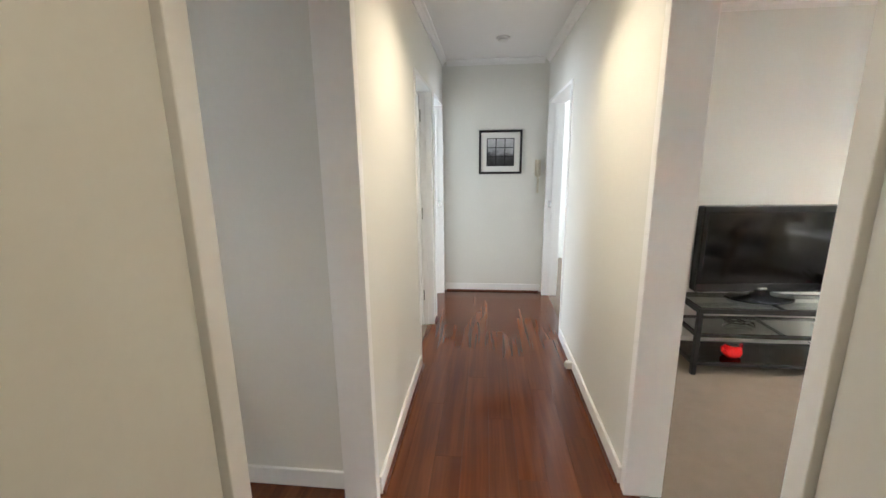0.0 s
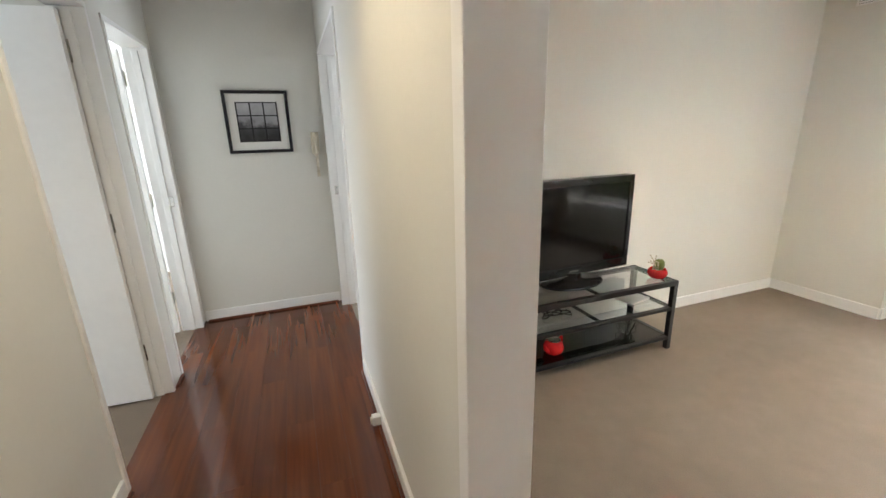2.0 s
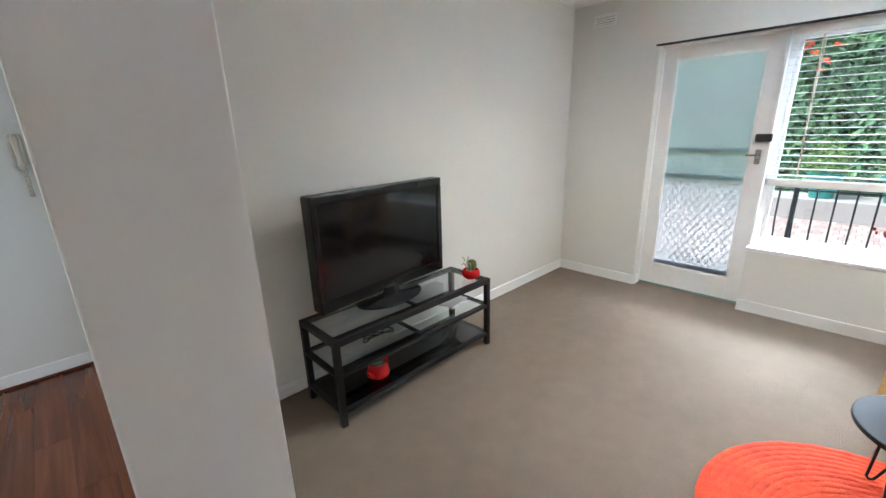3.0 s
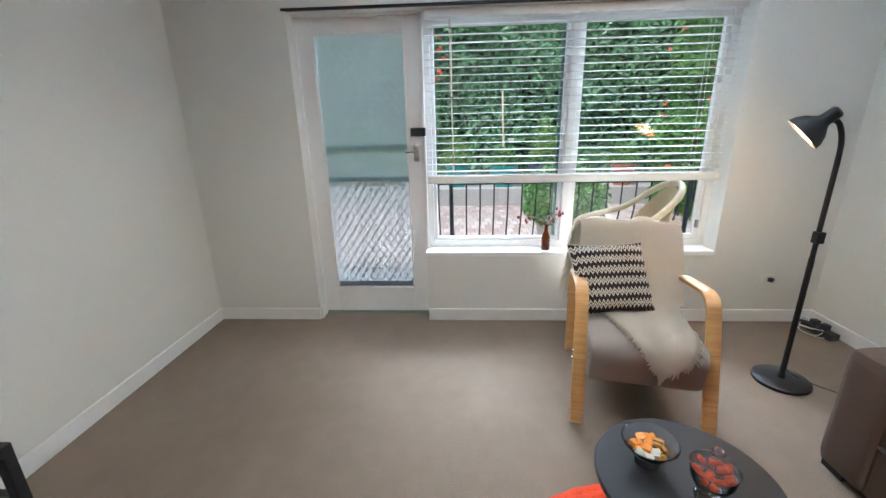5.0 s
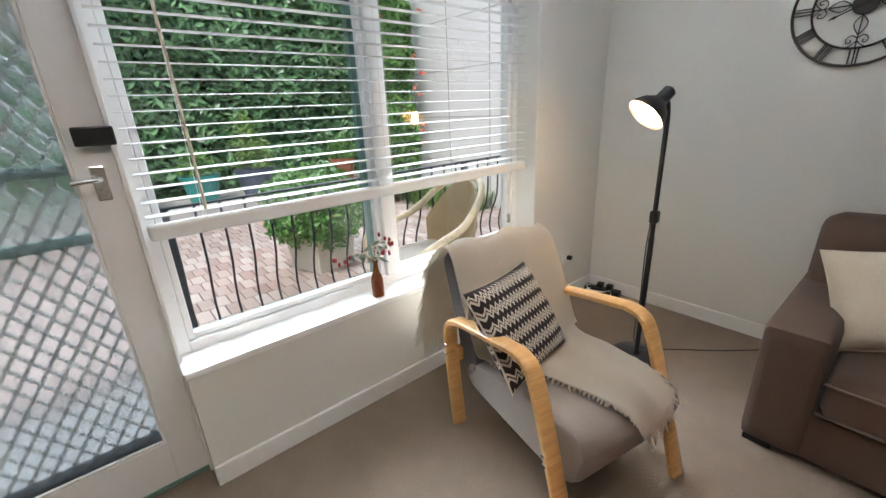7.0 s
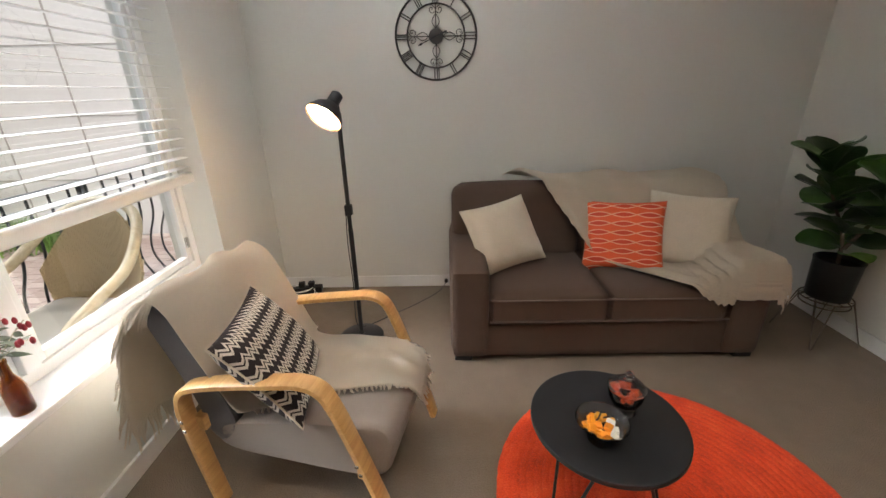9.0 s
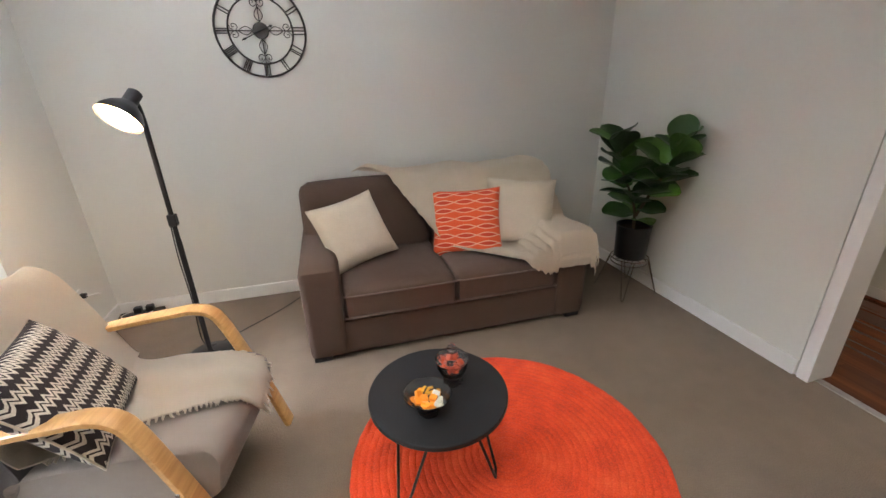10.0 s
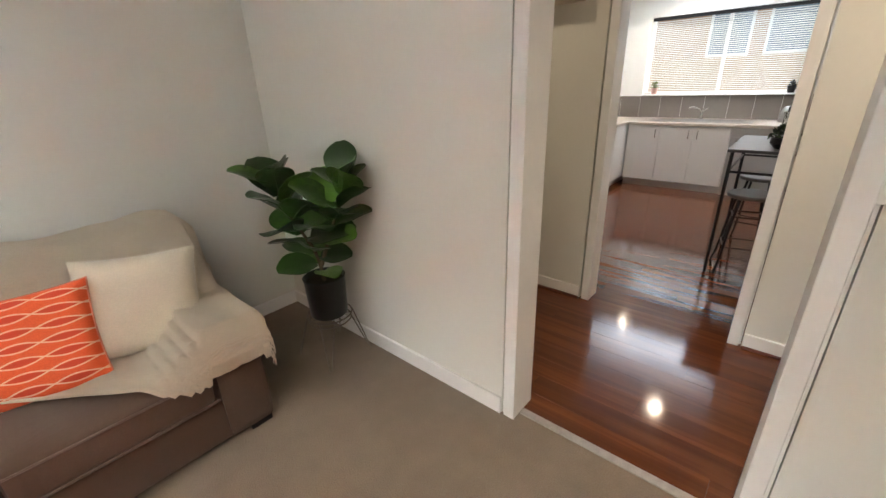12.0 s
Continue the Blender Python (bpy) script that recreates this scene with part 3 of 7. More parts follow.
def blind():
    b = thing("venetian_blind", None, None, "white slatted venetian blind, half lowered in the window", "blind")
    y0, y1, x = 0.772, 2.722, 5.045
    part("head_rail", box(x - 0.028, x + 0.028, y0, y1, 2.045, 2.095, 0.004), M_PLASTIC_W, b)
    part("bottom_rail", box(x - 0.027, x + 0.027, y0 - 0.006, y1 + 0.004, 1.014, 1.068, 0.012, segments=3), M_PLASTIC_W, b)
    sl = bmesh.new()
    prof = [(-0.025, -0.0008), (-0.012, 0.0006), (0, 0.001), (0.012, 0.0006), (0.025, -0.0008)]
    top = [[sl.verts.new((px, y, pz)) for px, pz in prof] for y in (y0, y1)]
    bot = [[sl.verts.new((px, y, pz - 0.0018)) for px, pz in prof] for y in (y0, y1)]
    for k in range(4):
        sl.faces.new((top[0][k], top[0][k + 1], top[1][k + 1], top[1][k]))
        sl.faces.new((bot[0][k], bot[1][k], bot[1][k + 1], bot[0][k + 1]))
    for k in (0, 4):
        sl.faces.new((top[0][k], top[1][k], bot[1][k], bot[0][k]))
    me = mesh_of("slat", sl, M_SLAT)
    z, i = 1.098, 0
    while z < 2.04:
        part("slat", me, None, b, m=pose(x, 0, z, 0, -3 + (i * 37 % 5) * 0.5, 0))
        z, i = z + 0.0475, i + 1
    for y in (0.95, 1.75, 2.55):
        bm = bmesh.new()
        for dx in (-0.026, 0.026):
            tube([(x + dx, y, 1.05), (x + dx, y, 2.05)], 0.0012, 5, bm)
        part("ladder_cord", bm, M_CORD_W, b)
    part("tilt_wand", tube([(x - 0.032, 2.56, 2.03), (x - 0.036, 2.545, 1.10)], 0.005, 8), M_PLASTIC_C, b, "clear grey tilt wand")
    return b


glazed_door()
security_door()
big_window()
blind()
# thin dark strip along the head of the door and window
thing("trim_head_strip", box(4.958, 4.985, 0.60, 3.60, 2.098, 2.114, 0.003), M_GUNMETAL, "dark slim strip above the door and window", "trim", kind="structure")


def frame_of_door():
    bm = bmesh.new()
    box(5.06, 5.13, 3.566, 3.577, 0, 2.10, 0.002, bm)
    box(5.06, 5.20, 2.738, 2.752, 0, 2.10, 0.002, bm)
    box(5.06, 5.13, 2.752, 3.566, 2.086, 2.102, 0.002, bm)
    thing("frame_balcony_door", bm, M_TRIM, "white painted balcony door frame", "door frame", kind="structure")


frame_of_door()


def wall_vent():
    v = thing("wall_vent", None, None, "white painted louvred wall vent high on the wall", "vent")
    part("vent_frame", frame_bars(3.955, 4.155, 2.325, 2.425, EX - 0.010, EX, 0.012), M_TRIM, v)
    # dark plate painted in place of the shaded hollow behind the slats
    part("vent_back", box(EX - 0.002, EX, 3.967, 4.143, 2.337, 2.413), M_GROUT, v)
    for k in range(4):
        bm = box(-0.004, 0.004, 3.967, 4.143, -0.008, 0.008, 0.001)
        part("vent_slat", bm, M_TRIM, v, m=pose(EX - 0.007, 0, 2.347 + k * 0.019, 0, 35, 0))


def split_unit():
    a = thing("air_conditioner", None, None, "white split-system air conditioner above the window", "air conditioner")
    part("casing", box(4.765, EX, 1.78, 2.61, 2.295, 2.555, 0.02, segments=3), M_PLASTIC_W, a)
    part("louvre", box(4.775, 4.86, 1.83, 2.56, 2.288, 2.297, 0.003), M_GUNMETAL, a, "dark outlet louvre")


wall_vent()
split_unit()


def plate(name, m, label, rockers=1, w=0.075, h=0.115):
    p = thing(name, None, None, label, name.replace("_", " "), m)
    part("plate", box(-w / 2, w / 2, -h / 2, h / 2, 0, 0.009, 0.003), M_PLASTIC_W, p)
    for k in range(rockers):
        yy = (k - (rockers - 1) / 2) * 0.035
        part("rocker", box(-0.008, 0.008, yy - 0.013, yy + 0.013, 0.009, 0.014, 0.002), M_PLASTIC_W, p)
    return p


plate("light_switch", Matrix.Translation((LX, 2.80, 1.27)) @ Euler((radians(90), 0, radians(90))).to_matrix().to_4x4(), "white plastic light switch plate beside the opening", 2, 0.085, 0.165)
so = plate("power_outlet", Matrix.Translation((EX, 0.372, 0.325)) @ Euler((radians(90), 0, radians(-90))).to_matrix().to_4x4(), "white double power outlet above the baseboard", 2, 0.115, 0.07)
part("plug", box(0.012, 0.04, -0.012, 0.016, 0.010, 0.045, 0.005), M_BLACK, so, "black plug")
thing("outlet_cord", tube(smooth_path([(EX - 0.045, 0.345, 0.325), (EX - 0.06, 0.27, 0.30), (EX - 0.03, 0.18, 0.265)]), 0.003, 6), M_CORD_W, "thin white power cord at the outlet", "cord", smooth=True)

# ---- living room ----


def television():
    t = thing("television", None, None, "black flat-screen television on an oval foot, switched off", "television", pose(2.488, 4.128, 0.505, 0, 0, 4.05))
    w, h = 0.482, 0.68
    bm = box(-w, w, 0.005, 0.075, 0.052, h + 0.005, 0.012, segments=3)
    box(-0.33, 0.33, 0.07, 0.105, 0.12, 0.55, 0.02, bm)
    part("back_shell", bm, M_BLACK, t)
    bm = bmesh.new()
    box(-w, w, -0.014, 0.008, 0.637, h + 0.005, 0.006, bm)
    box(-w, w, -0.014, 0.008, 0.050, 0.118, 0.006, bm)
    box(-w, -w + 0.038, -0.014, 0.008, 0.118, 0.637, 0.005, bm)
    box(w - 0.038, w, -0.014, 0.008, 0.118, 0.637, 0.005, bm)
    part("bezel", bm, M_BEZEL, t)
    part("screen", box(-w + 0.036, w - 0.036, -0.006, 0.004, 0.116, 0.639), M_SCREEN, t)
    part("lower_trim", box(-w + 0.01, w - 0.01, -0.017, -0.012, 0.052, 0.056, 0.001), M_CHROME, t, "thin silver trim")
    part("badge", box(-0.035, 0.035, -0.0155, -0.013, 0.078, 0.086), M_CHROME, t)
    bm = lathe([(0, 0), (0.15, 0), (0.152, 0.006), (0.148, 0.012), (0.06, 0.02), (0.045, 0.03), (0.04, 0.075), (0, 0.075)], 40)
    bmesh.ops.scale(bm, vec=(1.55, 0.95, 1), verts=bm.verts)
    part("foot", bm, M_BEZEL, t, smooth=True)


def tv_stand():
    x0, x1, y0, y1, h, w = 1.945, 3.15, 3.87, 4.25, 0.503, 0.034
    s = thing("tv_stand", None, None, "dark grey metal television stand with three glass shelves", "tv stand")
    for x in (x0, x1 - w):
        for y in (y0, y1 - w):
            part("leg", box(x, x + w, y, y + w, 0, h - 0.036, 0.003), M_GUNMETAL, s)
    for z, material, lab in ((h - 0.036, M_SHELF_GLASS, "clear"), (0.292, M_SHELF_GLASS, "clear"), (0.075, M_DARK_GLASS, "smoked")):
        hh = 0.034 if z > 0.4 else 0.020
        bm = bmesh.new()
        e = 0 if z > 0.4 else w
        box(x0 + e, x1 - e, y0, y0 + w * 0.9, z, z + hh, 0.002, bm)
        box(x0 + e, x1 - e, y1 - w * 0.9, y1, z, z + hh, 0.002, bm)
        for xa in (x0, x1 - w * 0.9):
            box(xa, xa + w * 0.9, y0 + w * 0.9, y1 - w * 0.9, z, z + hh, 0.002, bm)
        box((x0 + x1) / 2 - 0.012, (x0 + x1) / 2 + 0.012, y0 + w * 0.9, y1 - w * 0.9, z, z + 0.012, 0.002, bm)
        fr = part("shelf_frame", bm, M_GUNMETAL, s)
        part("glass_shelf", box(x0 + w * 0.85, x1 - w * 0.85, y0 + w * 0.85, y1 - w * 0.85, z + hh - 0.006, z + hh + 0.001, 0.001), material, fr, lab + " glass shelf")


def red_bowl_plant():
    p = thing("potted_succulent", None, None, "small red round pot with a succulent and pale twigs", "plant", pose(3.056, 3.965, 0.505))
    part("pot", lathe([(0, 0), (0.035, 0), (0.055, 0.015), (0.064, 0.036), (0.058, 0.058), (0.05, 0.066), (0.045, 0.062), (0.045, 0.05), (0, 0.05)], 32), M_RED, p, "shiny red ceramic pot", True)
    bm = bmesh.new()
    bmesh.ops.create_icosphere(bm, subdivisions=3, radius=0.034, matrix=Matrix.LocRotScale((0.012, 0, 0.092), None, (1, 0.9, 1.15)))
    for v in bm.verts:
        v.co += v.normal * 0.004 * math.sin(18 * math.atan2(v.co.y, v.co.x - 0.012))
    part("cactus", bm, M_CACTUS, p, smooth=True)
    r = random.Random(5)
    for k in range(7):
        a, l = r.uniform(2.2, 4.3), r.uniform(0.07, 0.12)
        base = Vector((-0.02 + r.uniform(-0.012, 0.012), r.uniform(-0.02, 0.02), 0.055))
        mid = base + Vector((math.cos(a) * 0.02, math.sin(a) * 0.02, l * 0.6))
        tip = base + Vector((math.cos(a) * 0.07, math.sin(a) * 0.05, l + r.uniform(-0.02, 0.015)))
        bm = tube(smooth_path([base, mid, tip]), 0.0022, 6)
        for q in (mid, tip, (mid + tip) / 2):
            bmesh.ops.create_icosphere(bm, subdivisions=1, radius=0.006, matrix=Matrix.Translation(q))
        part("twig", bm, M_TWIG, p, smooth=True)


def teapot():
    t = thing("teapot", None, None, "small red enamel teapot with a bail handle on the low shelf", "teapot", pose(2.275, 4.0, 0.096, 0, 0, 200))
    part("body", lathe([(0, 0), (0.04, 0), (0.062, 0.02), (0.066, 0.045), (0.055, 0.075), (0.038, 0.088), (0, 0.088)], 32), M_RED, t, smooth=True)
    part("rim", lathe([(0.036, 0.086), (0.041, 0.09), (0.041, 0.096), (0.036, 0.098), (0.033, 0.09), (0, 0.089)], 28), M_CHROME, t, "silver rim", True)
    part("spout", tube(smooth_path([(0.05, 0, 0.03), (0.085, 0, 0.055), (0.098, 0, 0.09)]), [0.017] * 4 + [0.013] * 5 + [0.009] * 4, 12), M_RED, t, smooth=True)
    part("handle", tube(smooth_path([(-0.055, 0, 0.07), (-0.085, 0, 0.085), (-0.09, 0, 0.045), (-0.06, 0, 0.02)]), 0.006, 8), M_RED, t, smooth=True)


def wire_bowl():
    b = thing("wire_candle_holder", None, None, "dark wire candle holder with glass cup on the low shelf", "candle holder", pose(2.90, 4.03, 0.096))
    part("cup", lathe([(0, 0.01), (0.03, 0.01), (0.05, 0.05), (0.055, 0.085), (0.052, 0.085), (0.046, 0.05), (0.027, 0.014), (0, 0.014)], 24), M_GLASS, b, smooth=True)
    for k in range(6):
        a = k * math.pi / 3
        c, s = math.cos(a), math.sin(a)
        part("wire", tube(smooth_path([(0.03 * c, 0.03 * s, 0.0), (0.065 * c, 0.065 * s, 0.03), (0.06 * c, 0.06 * s, 0.07), (0.085 * c, 0.085 * s, 0.085)]), 0.0025, 6), M_BLACK, b, smooth=True)


def stand_clutter():
    thing("cable_tangle", tube(smooth_path([(2.30 + 0.09 * math.cos(k * 1.3) + 0.004 * k, 4.08 + 0.045 * math.sin(k * 1.7), 0.318 + 0.012 * (1 + math.sin(k * 2.1))) for k in range(16)]), 0.0035, 6), M_CORD_B, "loose black cable on the middle shelf", "cable", smooth=True)
    b = thing("paper_booklet", box(-0.10, 0.10, -0.07, 0.07, 0, 0.012, 0.001), M_PLASTIC_W, "thin pale booklet on the middle shelf", "booklet", pose(2.99, 4.09, 0.313, 0, 0, 12))
    thing("cable_cover", box(1.52, 1.90, 4.326, 4.343, 0.012, 0.055, 0.006), M_PLASTIC_W, "white cable cover along the baseboard", "cable cover")


M_CACTUS = surface("cactus_skin", (0.13, 0.16, 0.035), 0.6, vary=0.25, fine=150, relief=0.4)
M_TWIG = surface("pale_twig", (0.50, 0.46, 0.34), 0.7, vary=0.2)
television()
tv_stand()
red_bowl_plant()
teapot()
wire_bowl()
stand_clutter()


def rug_material():
    m, t, b = nodes_of("orange_jute")
    n, f = noise_of(t, 7, 4), noise_of(t, 160, 3)
    both = calc(t, "ADD", calc(t, "MULTIPLY", n, 0.5), calc(t, "MULTIPLY", f, 0.5))
    t.links.new(ramp_of(t, both, [(0.33, (0.46, 0.036, 0.008)), (0.5, (0.72, 0.056, 0.009)), (0.66, (0.82, 0.11, 0.025))]), b.inputs["Base Color"])
    b.inputs["Roughness"].default_value, b.inputs["Sheen Weight"].default_value = 0.9, 0.04
    bump_to(t, b, f, 0.8, 0.004)
    return m


M_RUG = rug_material()


def rug():
    """A braided coil: rings of a round braid with small uneven strands."""
    r0, turns = 0.637, 22
    o = thing("round_rug", None, None, "round orange braided jute rug on the carpet", "rug", pose(2.885, 1.835, 0.0))
    w = r0 / turns
    part("backing", rod(0, 0, 0.0005, 0.007, r0 - 0.004, seg=96), M_RUG, o)
    for k in range(turns):
        bm = bmesh.new()
        r, seg = (k + 0.5) * w, max(12, int(14 + k * 8))
        rr = random.Random(k)
        prof = [(-0.5, 0.0095), (-0.40, 0.0108), (-0.2, 0.0125), (0.2, 0.0125), (0.40, 0.0108), (0.5, 0.0095)]
        rings = []
        for s in range(seg):
            a = 2 * math.pi * s / seg
            tw = 0.0022 * math.sin(s * 2.1 + k) + rr.uniform(-0.0014, 0.0014)
            dr = rr.uniform(-0.0022, 0.0022)
            rings.append([bm.verts.new(((r + dr + u * w) * math.cos(a), (r + dr + u * w) * math.sin(a), z + (tw if 0 < i < 5 else 0))) for i, (u, z) in enumerate(prof)])
        for s in range(seg):
            p, q = rings[s], rings[(s + 1) % seg]
            for i in range(5):
                bm.faces.new((p[i], p[i + 1], q[i + 1], q[i]))
        part("braid_ring", bm, M_RUG, o, smooth=True)


def coffee_table():
    t = thing("coffee_table", None, None, "round matt black coffee table on hairpin wire legs", "coffee table", pose(3.168, 1.828, 0.0))
    part("tabletop", rod(0, 0, 0.390, 0.410, 0.250, seg=72, bevel=0.004), M_TABLETOP, t)
    for k in range(3):
        a = radians(35 + 120 * k)
        c, s = math.cos(a), math.sin(a)
        u, v = -s, c
        foot = Vector((0.215 * c, 0.215 * s, 0.018))
        pts = [(0.12 * c + u * 0.085, 0.12 * s + v * 0.085, 0.391), (foot.x + u * 0.02, foot.y + v * 0.02, 0.035), (foot.x + u * 0.008, foot.y + v * 0.008, 0.018), (foot.x - u * 0.008, foot.y - v * 0.008, 0.018), (foot.x - u * 0.02, foot.y - v * 0.02, 0.035), (0.12 * c - u * 0.085, 0.12 * s - v * 0.085, 0.391)]
        part("hairpin_leg", tube(pts, 0.0055, 8), M_BLACK, t, smooth=True)
        part("mounting_plate", box(-0.03, 0.03, -0.10, 0.10, 0.386, 0.390, 0.001), M_BLACK, t, m=pose(0.12 * c, 0.12 * s, 0, 0, 0, 35 + 120 * k))


def sweets_bowl():
    b = thing("glass_bowl", None, None, "clear footed glass bowl holding orange wrapped sweets", "bowl", pose(3.225, 1.915, 0.410))
    part("bowl", lathe([(0, 0.0), (0.034, 0.0), (0.036, 0.004), (0.016, 0.010), (0.014, 0.018), (0.03, 0.026), (0.056, 0.045), (0.072, 0.068), (0.080, 0.078), (0.077, 0.079), (0.068, 0.069), (0.052, 0.048), (0.026, 0.031), (0, 0.029)], 40), M_VESSEL, b, smooth=True)
    r = random.Random(11)
    cols = [M_SWEET_O, M_SWEET_O, M_SWEET_B, M_SWEET_O, M_SWEET_W]
    for k in range(15):
        a, d = k * 2.4, 0.012 + 0.034 * math.sqrt(k / 15)
        z = 0.048 + 0.012 * (1 - d / 0.05) + 0.012 * (k % 3) * (1 - d / 0.06)
        s = thing("wrapped_sweet", None, None, "striped orange and black wrapped sweet" if k % 5 == 2 else ("small white wrapped sweet" if k % 5 == 4 else "square orange wrapped sweet"), "sweet",
                  pose(3.225 + d * math.cos(a), 1.915 + d * math.sin(a), 0.410 + z, r.uniform(-35, 35), r.uniform(-35, 35), r.uniform(0, 90)), group="sweets in the bowl")
        part("wrapper", box(-0.012, 0.012, -0.012, 0.012, -0.007, 0.007, 0.002), cols[k % 5], s)
        part("stripe", box(-0.0125, 0.0125, -0.003, 0.003, -0.0075, 0.0075, 0.001), M_SWEET_D if k % 5 == 2 else cols[k % 5], s)


def sweets_jar():
    b = thing("glass_jar", None, None, "clear footed glass jar with lid and red sweets", "jar", pose(3.105, 1.80, 0.410))
    part("jar_body", lathe([(0, 0), (0.034, 0), (0.037, 0.004), (0.022, 0.012), (0.019, 0.026), (0.028, 0.032), (0.044, 0.045), (0.055, 0.07), (0.059, 0.10), (0.056, 0.10), (0.050, 0.072), (0.040, 0.05), (0.02, 0.038), (0, 0.037)], 36), M_VESSEL, b, smooth=True)
    l = part("lid", lathe([(0.060, 0.101), (0.061, 0.105), (0.05, 0.118), (0.03, 0.130), (0.014, 0.136), (0.012, 0.142), (0.018, 0.150), (0.012, 0.162), (0, 0.170)], 16), M_VESSEL, b, "faceted glass lid")
    r = random.Random(4)
    for k in range(12):
        a, d = k * 2.4, 0.006 + 0.028 * math.sqrt(k / 12)
        thing("red_sweet", box(-0.010, 0.010, -0.008, 0.008, -0.006, 0.006, 0.004), M_SWEET_R, "small red wrapped sweet in the jar", "sweet",
              pose(3.105 + d * math.cos(a), 1.80 + d * math.sin(a), 0.410 + 0.060 + 0.012 * (k % 3), r.uniform(-40, 40), r.uniform(-40, 40), r.uniform(0, 90)), group="sweets in the jar")


M_SWEET_O = surface("orange_wrapper", (0.80, 0.27, 0.015), 0.35, vary=0.1, relief=0.1)
M_SWEET_B = surface("amber_wrapper", (0.72, 0.33, 0.03), 0.35, vary=0.1, relief=0.1)
M_SWEET_D = surface("dark_stripe", (0.03, 0.02, 0.015), 0.4, vary=0.1, relief=0)
M_SWEET_W = surface("white_wrapper", (0.78, 0.76, 0.72), 0.35, vary=0.05, relief=0.1)
M_SWEET_R = surface("red_orange_wrapper", (0.75, 0.10, 0.03), 0.35, vary=0.15, relief=0.1)
rug()
coffee_table()
sweets_bowl()
sweets_jar()


# ---- sofa, throw and cushions ----


def soft_box(x0, x1, y0, y1, z0, z1, r, puff=0.0, n=8):
    """A rounded upholstered block with a slight crown on its faces."""
    bm = box(x0, x1, y0, y1, z0, z1)
    bmesh.ops.subdivide_edges(bm, edges=bm.edges[:], cuts=n, use_grid_fill=True)
    c, h = Vector(((x0 + x1) / 2, (y0 + y1) / 2, (z0 + z1) / 2)), Vector(((x1 - x0) / 2, (y1 - y0) / 2, (z1 - z0) / 2))
    for v in bm.verts:
        p = v.co - c
        core = Vector([max(-h[i] + r, min(h[i] - r, p[i])) for i in range(3)])
        d = p - core
        if d.length > 1e-6:
            d = d.normalized() * r
        u = [p[i] / h[i] for i in range(3)]
        crown = puff * (1 - u[0] ** 2) * (1 - u[1] ** 2) * (1 if u[2] > 0.5 else 0)
        v.co = c + core + d + Vector((0, 0, crown))
    return bm


def sofa():
    s = thing("sofa", None, None, "brown woven two-seat sofa with piped seams against the wall", "sofa")
    x0, x1 = 1.965, 3.680
    part("base", soft_box(x0 + 0.03, x1 - 0.03, 0.10, 0.965, 0.024, 0.235, 0.02), M_SOFA, s, smooth=True)
    for xa, xb in ((x0, x0 + 0.215), (x1 - 0.215, x1)):
        part("armrest", soft_box(xa, xb, 0.08, 0.985, 0.024, 0.560, 0.038, 0.004, 10), M_SOFA, s, smooth=True)
    part("back_frame", soft_box(x0 + 0.02, x1 - 0.02, 0.06, 0.26, 0.05, 0.66, 0.03), M_SOFA, s, smooth=True)
    mid = (x0 + x1) / 2
    for xa, xb in ((x0 + 0.218, mid - 0.003), (mid + 0.003, x1 - 0.218)):
        c = part("seat_cushion", soft_box(xa, xb, 0.28, 0.985, 0.236, 0.425, 0.045, 0.022, 12), M_SOFA, s, smooth=True)
        for z in (0.262, 0.392):
            pts = [(xa + 0.012, 0.975, z), (xa + 0.05, 0.988, z), (xb - 0.05, 0.988, z), (xb - 0.012, 0.975, z)]
            part("piping", tube(smooth_path(pts, 5), 0.0045, 6), M_SEAM, c, smooth=True)
    for xa, xb in ((x0 + 0.05, mid - 0.003), (mid + 0.003, x1 - 0.02)):
        bm = soft_box(xa, xb, -0.10, 0.10, -0.245, 0.245, 0.075, 0.015, 12)
        bmesh.ops.rotate(bm, verts=bm.verts, matrix=Euler((radians(13), 0, 0)).to_matrix(), cent=((xa + xb) / 2, 0, 0))
        bmesh.ops.translate(bm, verts=bm.verts, vec=(0, 0.285, 0.625))
        part("back_cushion", bm, M_SOFA, s, smooth=True)
    for x in (x0 + 0.07, x1 - 0.07):
        for y in (0.14, 0.93):
            part("foot", box(x - 0.05, x + 0.05, y - 0.035, y + 0.035, 0, 0.028, 0.004), M_BLACK, s, "black block foot")


def sofa_top(x, y):
    """Height of the sofa's upper surface, for cloth to lie on."""
    seat = 0.440
    t = min(1, max(0, (0.52 - y) / 0.17))
    back = seat + (0.865 - seat) * (t * t * (3 - 2 * t))
    if y < 0.20:
        back = 0.865 - 0.05 * ((0.20 - y) / 0.12) ** 2
    a = min(1, max(0, (2.245 - x) / 0.055))
    arm = 0.582 * (a * a * (3 - 2 * a))
    h = max(seat, back, arm)
    if x < 1.975:
        h = max(h - 5.5 * (1.975 - x), 0.28)
    if x > 3.60:
        h -= 0.5 * (x - 3.60)
    return h


def cloth_top(x, y):
    """The sofa's upper surface as a taut cloth spans it."""
    best = 0
    for k in range(-10, 11):
        d = k * 0.04
        if x + d > 1.96 or k == 0:
            best = max(best, sofa_top(x + d, y) - abs(d) * 0.80)
        if 0.1 < y + d < 0.95:
            best = max(best, sofa_top(x, y + d) - abs(d) * (1.5 - 0.65 * min(1, max(0, (2.36 - x) / 0.12))))
    return best


